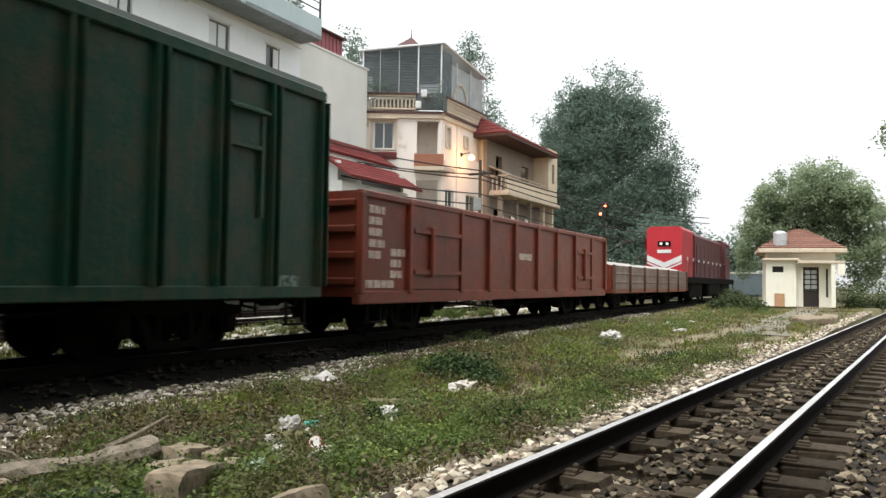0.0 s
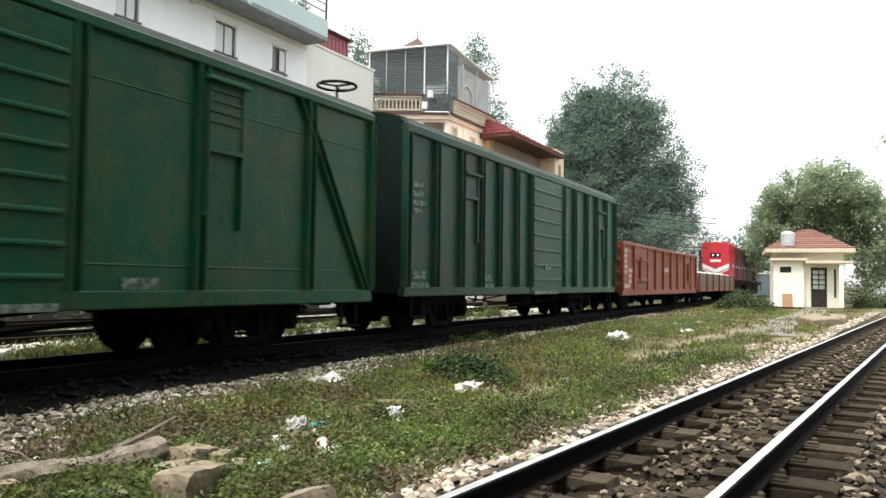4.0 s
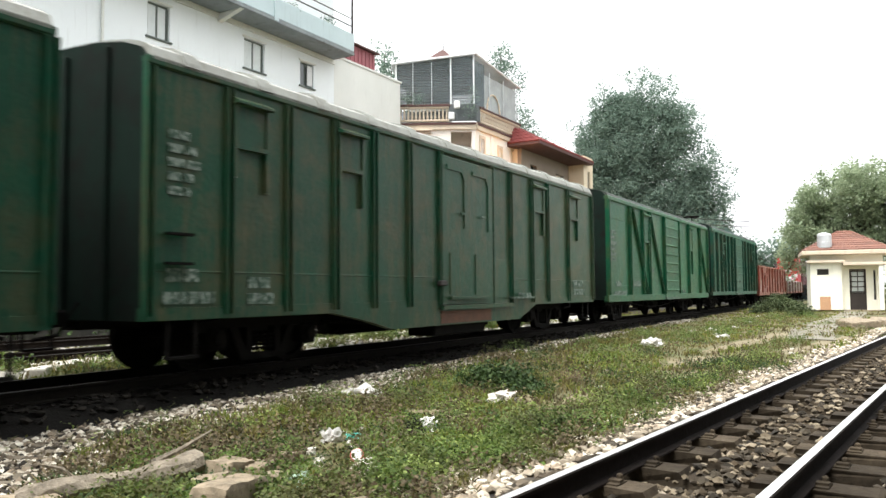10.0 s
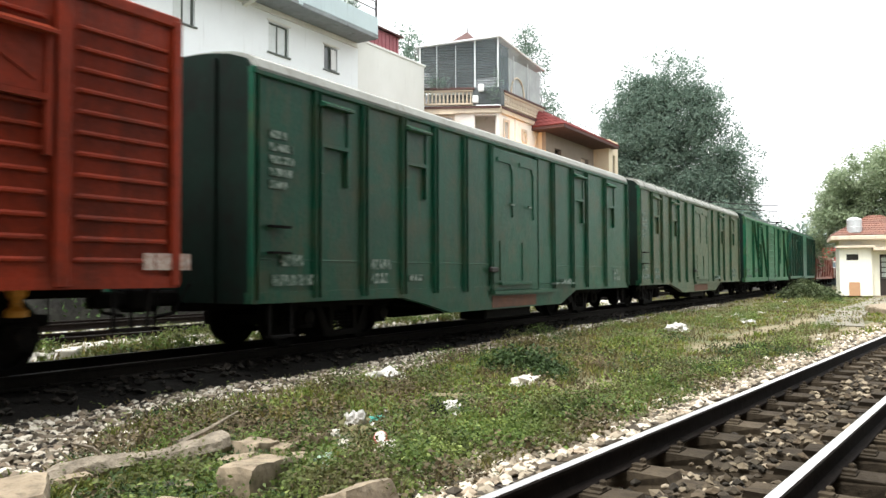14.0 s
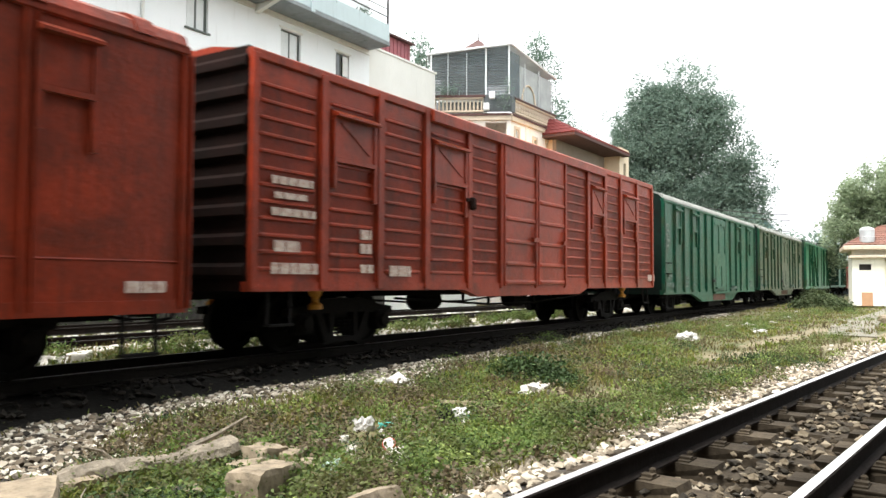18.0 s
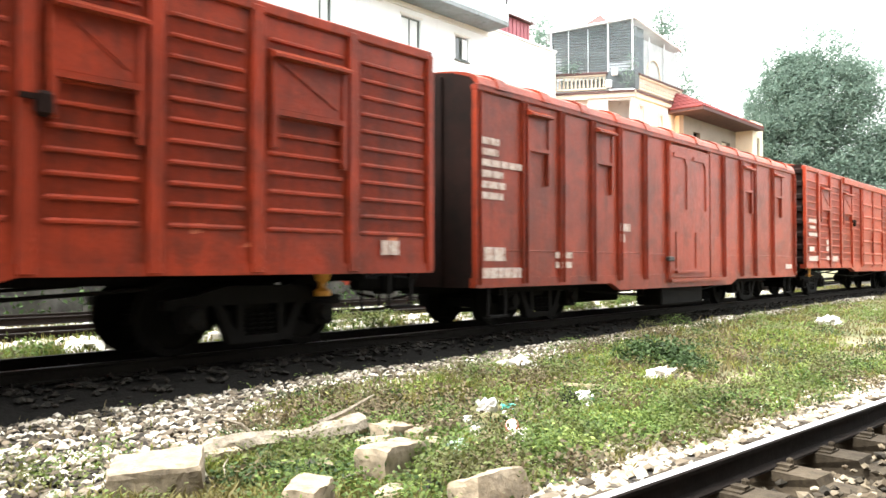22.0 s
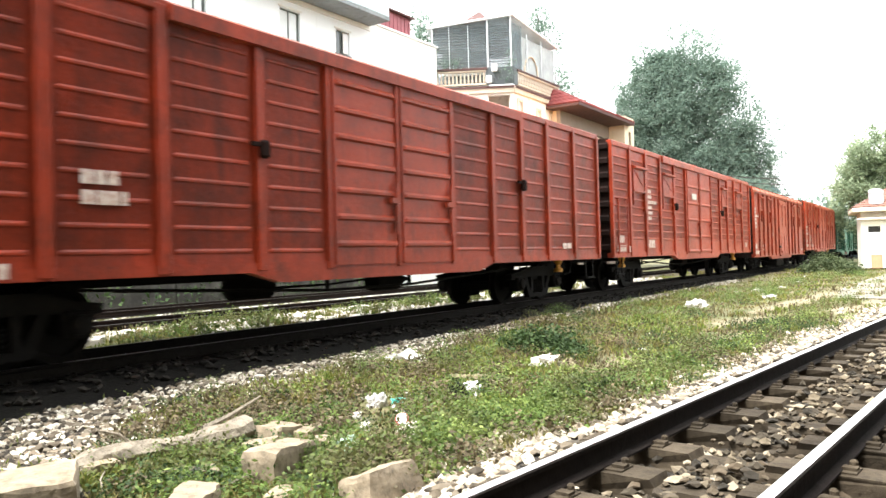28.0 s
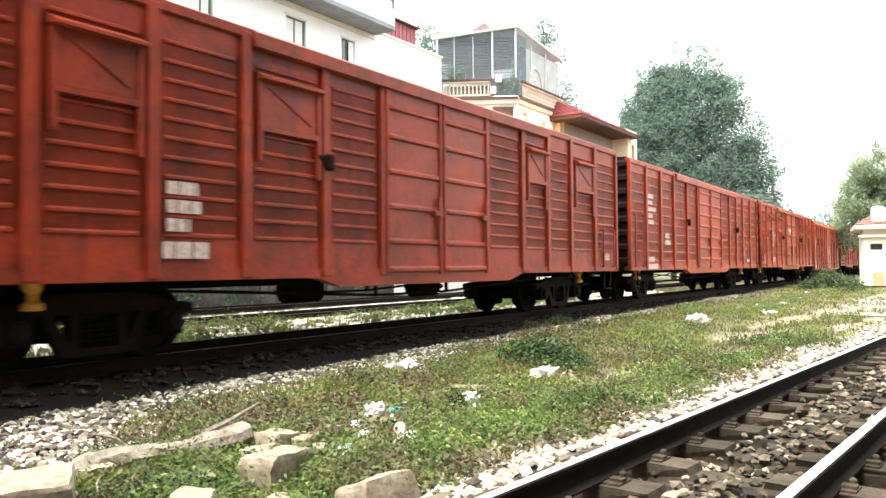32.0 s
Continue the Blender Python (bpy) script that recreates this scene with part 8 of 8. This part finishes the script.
def track_weeds():
    """Weeds between the train's track and the siding."""
    rng = np.random.RandomState(21)
    v, f = [], []
    for _ in range(9000):
        s, lat = rng.uniform(-3, 26), rng.uniform(9.6, 11.3)
        if noise.noise((s * 0.8, lat, 2)) < -0.15:
            continue
        p = on_train_line(s, lat)
        z = ground_height(p.x, p.y)[0]
        h, t = rng.uniform(0.05, 0.20), rng.uniform(0, 6.28)
        w = 0.012
        bx, by = math.cos(t) * w, math.sin(t) * w
        lx, ly = rng.normal() * 0.06, rng.normal() * 0.06
        n = len(v)
        v += [(p.x - bx, p.y - by, z), (p.x + bx, p.y + by, z), (p.x + lx, p.y + ly, z + h)]
        f.append((n, n + 1, n + 2))
    me = bpy.data.meshes.new("track_weeds")
    me.from_pydata(v, [], f)
    me.materials.append(GRASS)
    tagged(new("track_weeds", me), "rank weeds between the train and the siding", "weeds", "", "stuff")
    blobs = []
    for _ in range(170):
        s, lat = rng.uniform(-2, 24), rng.uniform(9.75, 10.9)
        if noise.noise((s * 0.5, lat * 0.7, 8)) < -0.05:
            continue
        p = on_train_line(s, lat)
        k = rng.uniform(0.16, 0.34)
        blobs.append((p.x, p.y, ground_height(p.x, p.y)[0] + k * 0.25, k, k * rng.uniform(0.8, 1.4), k * 0.6))
    leaves = leaf_cloud(blobs, 30000, 0.05, 22, 0.1)
    leaves.materials.append(WEED)
    tagged(new("rank_weeds", leaves), "bright leafy weeds behind the train's track", "weeds", "", "stuff")


track_weeds()


def on_ground(x, y, up=0.0, rx=0, ry=0, rz=0):
    return pose(x, y, ground_height(x, y)[0] + up, rx, ry, rz)


def crumpled(name, label, category, x, y, size, material, seed, flat=0.6, long=1.0, group=""):
    """A crumpled bag, paper or lump: a ball pushed about by noise."""
    bm = bmesh.new()
    bmesh.ops.create_icosphere(bm, subdivisions=3, radius=1.0)
    for v in bm.verts:
        k = 0.85 + 0.7 * noise.noise(v.co * 1.9 + Vector((seed, 0, 0))) + 0.4 * noise.noise(v.co * 4.5 + Vector((0, seed, 0)))
        v.co = Vector((v.co.x * k * size * long, v.co.y * k * size * 0.8, max(-0.25, v.co.z * k) * size * flat))
    me = bpy.data.meshes.new(name)
    bm.to_mesh(me)
    bm.free()
    me.materials.append(material)
    ob = tagged(new(name, me), label, category, group)
    ob.matrix_basis = on_ground(x, y, 0.25 * size * flat, 0, 0, seed * 47)
    return ob


def broken_block(name, label, x, y, lx, ly, lz, rz, tilt, material, seed, up=0.0):
    """A broken lump of concrete or stone with chipped edges."""
    bm = bmesh.new()
    bmesh.ops.create_cube(bm, size=1.0)
    bmesh.ops.subdivide_edges(bm, edges=bm.edges[:], cuts=5, use_grid_fill=True)
    for v in bm.verts:
        c = Vector((v.co.x * lx, v.co.y * ly, v.co.z * lz))
        edge = sum(abs(q) > 0.49 for q in v.co)
        k = noise.noise_vector(c * 9 + Vector((seed, seed, 0)))
        c += k * (0.009 if edge < 2 else 0.020) + noise.noise_vector(c * 3.5 + Vector((seed * 1.7, 0, seed))) * 0.014
        if edge >= 2:
            c *= 0.965
        if edge == 3:
            c *= 0.95
        v.co = c + Vector((0, 0, lz / 2))
    me = bpy.data.meshes.new(name)
    bm.to_mesh(me)
    bm.free()
    me.materials.append(material)
    ob = tagged(new(name, me), label, name.replace("_", " "), "rubble beside the track")
    ob.matrix_basis = on_ground(x, y, up - 0.02, tilt[0], tilt[1], rz)
    return ob


def litter():
    bag = "crumpled white plastic bag lying in the grass"
    crumpled("plastic_bag", bag, "plastic bag", -6.43, 7.31, 0.19, PLASTIC, 1, 0.6, 1.4)
    crumpled("plastic_bag", bag, "plastic bag", -4.78, 7.95, 0.18, CONCRETE_PALE, 2, 0.6, 1.35)
    crumpled("plastic_bag", bag, "plastic bag", -4.45, 6.0, 0.11, PLASTIC, 3, 0.9)
    crumpled("plastic_bag", bag, "plastic bag", -6.25, 16.9, 0.2, PLASTIC, 4, 0.7, 1.2)
    crumpled("paper_scrap", "white paper scrap caught in weeds", "paper", -4.89, 5.12, 0.10, PLASTIC, 5, 1.0)
    crumpled("plastic_scrap", "torn teal plastic scrap in the grass", "plastic scrap", -4.85, 5.36, 0.07, PLASTIC_TEAL, 6, 0.5, 1.6)
    crumpled("paper_scrap", "white paper scrap caught in weeds", "paper", -4.72, 5.18, 0.035, PLASTIC, 16, 0.6)
    can = thing("tin_can", "small red and white can among weeds", "can", on_ground(-3.93, 4.40, 0.075, 55, 0, 30))
    part("body", Shape().lathe([(0.045, -0.075), (0.052, -0.068), (0.052, 0.068), (0.045, 0.075)], (0, 0, 0), "z", 14), PLASTIC_RED, can)
    part("lid", Shape().lathe([(0.044, 0.075), (0.044, 0.08)], (0, 0, 0), "z", 14), PLASTIC, can)
    crumpled("paper_scrap", "cream paper lump among weeds", "paper", -3.79, 4.30, 0.10, CONCRETE_PALE, 7, 0.8, 1.2)
    crumpled("plastic_scrap", "pale green plastic scrap among weeds", "plastic scrap", -3.90, 3.78, 0.085, surface("pale_green_plastic", (0.45, 0.6, 0.5), None, 0.4), 8, 1.0)
    crumpled("rubbish_sack", "black torn rubbish sack beside the white bag", "rubbish", -4.55, 5.92, 0.10, UNDER, 11, 0.9, 1.2)
    crumpled("earth_lump", "brown lump of earth grown over by dry weeds", "earth lump", -4.86, 6.55, 0.20, SOIL_BARE, 12, 0.4, 1.7)
    crumpled("earth_lump", "brown lump of earth grown over by dry weeds", "earth lump", -4.45, 6.45, 0.14, SOIL_BARE, 13, 0.5, 1.3)
    crumpled("paper_scrap", "cream paper lump among weeds", "paper", -4.65, 4.62, 0.06, CONCRETE_PALE, 14, 0.9)
    crumpled("paper_scrap", "cream paper lump among weeds", "paper", -4.32, 4.36, 0.06, CONCRETE_PALE, 15, 1.0)
    crumpled("paper_scrap", "white paper scrap caught in weeds", "paper", -5.19, 5.33, 0.06, PLASTIC, 17, 0.5, 1.6)
    crumpled("broken_stone", "pinkish broken stone beside the white bag", "stone", -4.42, 7.86, 0.12, SOIL_BARE, 18, 0.7, 1.2)
    crumpled("paper_scrap", "small white paper scrap in the grass", "paper", -3.95, 4.08, 0.035, PLASTIC, 9, 1.1)
    rng = random.Random(3)
    for i, (x, y) in enumerate(((-7.2, 22.7), (-6.1, 21.5), (-7.0, 28.4), (-6.6, 25.0), (-8.1, 34.5), (-5.6, 20.2), (-6.9, 23.6), (-5.2, 11.9), (-4.3, 9.6), (-3.4, 17.2), (-3.2, 16.2), (-5.9, 12.8))):
        crumpled("rubbish_scrap", "pale scrap of rubbish on the strip", "rubbish", x, y, rng.uniform(0.07, 0.2) if y > 18 else 0.05, PLASTIC if i % 3 else CONCRETE_PALE, 20 + i, 0.4, rng.uniform(1.0, 1.8), "scattered rubbish")
    for i in range(34):
        cx, cy = ((-4.8, 5.2), (-4.5, 6.1), (-3.95, 4.2), (-6.3, 7.4), (-5.0, 8.2), (-5.4, 12.0))[i % 6]
        x, y = cx + rng.gauss(0, 0.28), cy + rng.gauss(0, 0.3)
        mat = (PLASTIC, CONCRETE_PALE, TIMBER, PLASTIC, CONCRETE, PLASTIC_TEAL)[(i * 5) % 6 if i % 9 else 5]
        crumpled("rubbish_scrap", "small scrap of rubbish among the weeds", "rubbish", x, y, rng.uniform(0.018, 0.045), mat, 60 + i, rng.uniform(0.3, 0.9), rng.uniform(0.9, 1.9), "scattered rubbish")
    lump = "broken concrete block lying in the weeds"
    broken_block("concrete_block", "long pale broken concrete slab beside the ballast", -4.42, 1.86, 0.52, 0.42, 0.2, 62, (3, -4), CONCRETE, 1, 0.02)
    broken_block("concrete_block", lump, -3.76, 3.06, 0.47, 0.25, 0.22, 109, (-3, 3), CONCRETE, 2, 0.0)
    broken_block("concrete_block", lump, -3.52, 2.29, 0.30, 0.21, 0.19, 124, (4, -3), CONCRETE, 3)
    broken_block("concrete_block", lump, -2.91, 3.10, 0.46, 0.22, 0.21, 96, (-18, 3), CONCRETE, 4)
    broken_block("flat_stone", "flat grey stone half sunk in the grass", -4.60, 3.72, 0.30, 0.24, 0.15, 100, (2, 6), CONCRETE, 5)
    broken_block("flat_stone", "flat grey stone half sunk in the grass", -4.52, 3.93, 0.30, 0.24, 0.11, 115, (-3, 2), CONCRETE, 6)
    for i, (x, y, k, rz) in enumerate(((-4.32, 3.38, 0.24, 20), (-4.08, 2.72, 0.2, 65), (-3.32, 2.72, 0.22, 110), (-4.62, 4.32, 0.2, 15), (-3.42, 3.72, 0.18, 70), (-4.0, 3.62, 0.26, 130), (-3.2, 2.2, 0.28, 40), (-4.75, 2.45, 0.2, 85))):
        broken_block("broken_stone", "small broken lump of concrete among the weeds", x, y, k, k * 0.7, k * 0.5, rz, (6 - 3 * (i % 4), -5 + 4 * (i % 3)), CONCRETE, 50 + i)
    for x, y, l, rz in ((-3.98, 2.5, 0.55, 118), (-3.3, 2.95, 0.5, 125)):
        thing("iron_strip", "blackened iron strip lying in the rubble", "iron strip", on_ground(x, y, 0.06, 0, -4, rz), shape=Shape().box(-l / 2, l / 2, -0.025, 0.025, -0.012, 0.012, 0.004), material=IRON)
    log = thing("bleached_log", "long bleached gnarled log along the ballast", "log", on_ground(-4.84, 2.96, 0.07, 0, -3, 84))
    rg = random.Random(6)
    rings = []
    for i in range(13):
        u = i / 12
        r = 0.105 * (1 - 0.25 * abs(u - 0.45)) + 0.008 * math.sin(9 * u)
        rings.append([((u - 0.5) * 1.25 + rg.uniform(-0.012, 0.012), 0.03 * math.sin(5 * u) + r * 1.15 * math.cos(a) + rg.uniform(-0.014, 0.014), 0.02 * math.sin(7 * u) + r * 0.8 * math.sin(a) + rg.uniform(-0.014, 0.014)) for a in [k * 0.628 for k in range(10)]])
    sh = Shape().add([p for ring in rings for p in ring], [(i * 10 + k, i * 10 + (k + 1) % 10, i * 10 + 10 + (k + 1) % 10, i * 10 + 10 + k) for i in range(12) for k in range(10)] + [tuple(range(10))[::-1], tuple(range(120, 130))])
    part("stem", sh, TIMBER, log)
    part("split_end", Shape().tube([(0.30, 0.05, 0.05), (0.55, 0.07, 0.10), (0.80, 0.06, 0.19)], 0.028, 6, 0.008), TIMBER, log, "thin split-off strip of wood")
    part("branch_stub", Shape().tube([(-0.2, 0.03, 0.05), (-0.28, 0.1, 0.14), (-0.42, 0.12, 0.2)], 0.02, 6, 0.008), TIMBER, log)
    for i, (x, y, l, rz) in enumerate(((-4.44, 2.3, 0.34, 150), (-4.2, 2.55, 0.4, 60), (-3.7, 2.75, 0.36, 80), (-5.0, 2.2, 0.3, 40))):
        st = thing("twig", "thin dry twig lying on the rubble", "twig", on_ground(x, y, 0.06, 0, -8, rz), shape=Shape().tube([(-l / 2, 0, 0), (0, 0.02, 0.015), (l / 2, 0, 0)], 0.007, 5, 0.004), material=TIMBER)
    for i, (x, y) in enumerate(((-3.5, 27.3), (-3.2, 26.6), (-3.75, 28.2), (-3.0, 28.6))):
        broken_block("concrete_block", "grey concrete block dropped by the path", x, y, 0.9, 0.5, 0.25, 30 * i, (3, -4), CONCRETE, 30 + i)
    sh = Shape()
    path = [(-3.6, 20.5), (-4.2, 24.0), (-4.6, 28), (-4.6, 33), (-5.0, 38), (-5.4, 42.2)]
    vs = []
    for k, (x, y) in enumerate(path):
        for dx in (-0.55, 0.55):
            vs.append((x + dx, y, ground_height(x + dx, y)[0] + 0.03))
    sh.add(vs, [(2 * k, 2 * k + 1, 2 * k + 3, 2 * k + 2) for k in range(len(path) - 1)])
    structure("path_slab", sh, SLEEPER_GREY, "worn concrete footpath to the hut")
    for i, (s, lat) in enumerate(((4.0, 10.0), (5.25, 9.98), (8.6, 10.3), (1.7, 10.4))):
        p = on_train_line(s, lat)
        hb = thing("hollow_block", "pale hollow concrete block lying by the track", "concrete block", on_ground(p.x, p.y, 0.0, -52, 6 * (i % 2), 62 + 14 * (i % 3)), "rubble beside the track")
        part("block", pierced(0.86 - 0.1 * (i % 2), 0, 0.24, [(0.22, 0.34, 0.07, 0.17), (0.48, 0.60, 0.07, 0.17)], 0.12), CONCRETE_PALE, hb)
    for i, (s, lat) in enumerate(((3.1, 10.3), (6.3, 10.1), (7.1, 10.6), (10.5, 10.2), (12.8, 10.5), (2.3, 9.9), (15.5, 10.3))):
        p = on_train_line(s, lat)
        broken_block("broken_stone", "pale broken lump of concrete among weeds by the siding", p.x, p.y, 0.34, 0.22, 0.14, 40 * i, (8, -6), CONCRETE_PALE, 80 + i)
    me = leaf_cloud([(0, 0, 0.14, 0.30, 0.24, 0.20), (0.36, 0.1, 0.10, 0.24, 0.2, 0.15), (-0.34, 0.1, 0.11, 0.28, 0.22, 0.16), (0.1, 0.3, 0.12, 0.26, 0.2, 0.17), (0.5, -0.2, 0.05, 0.22, 0.16, 0.10)], 3200, 0.055, 77)
    me.materials.append(WEED_DEEP)
    sb = thing("shrub", "dark low shrub on the grass strip", "shrub", on_ground(-5.35, 8.7))
    part("leaves", me, None, sb)


litter()


def motions():
    """The train rolls away along its track, and its wheels turn with it."""
    times = [i * 1.0 for i in range(33)]
    for w, middle in TRAIN:
        walk(w, [(t, train_pose(middle + travel(t))) for t in times])
    steps = [i * 4 / FPS for i in range(int(32 * FPS / 4) + 1)]
    angles = [-math.degrees(travel(t) / WHEEL_R) for t in steps]
    for w, dy in WHEELS:
        walk(w, [(t, pose(0, dy, WHEEL_R, a % 360.0)) for t, a in zip(steps, angles)])


motions()
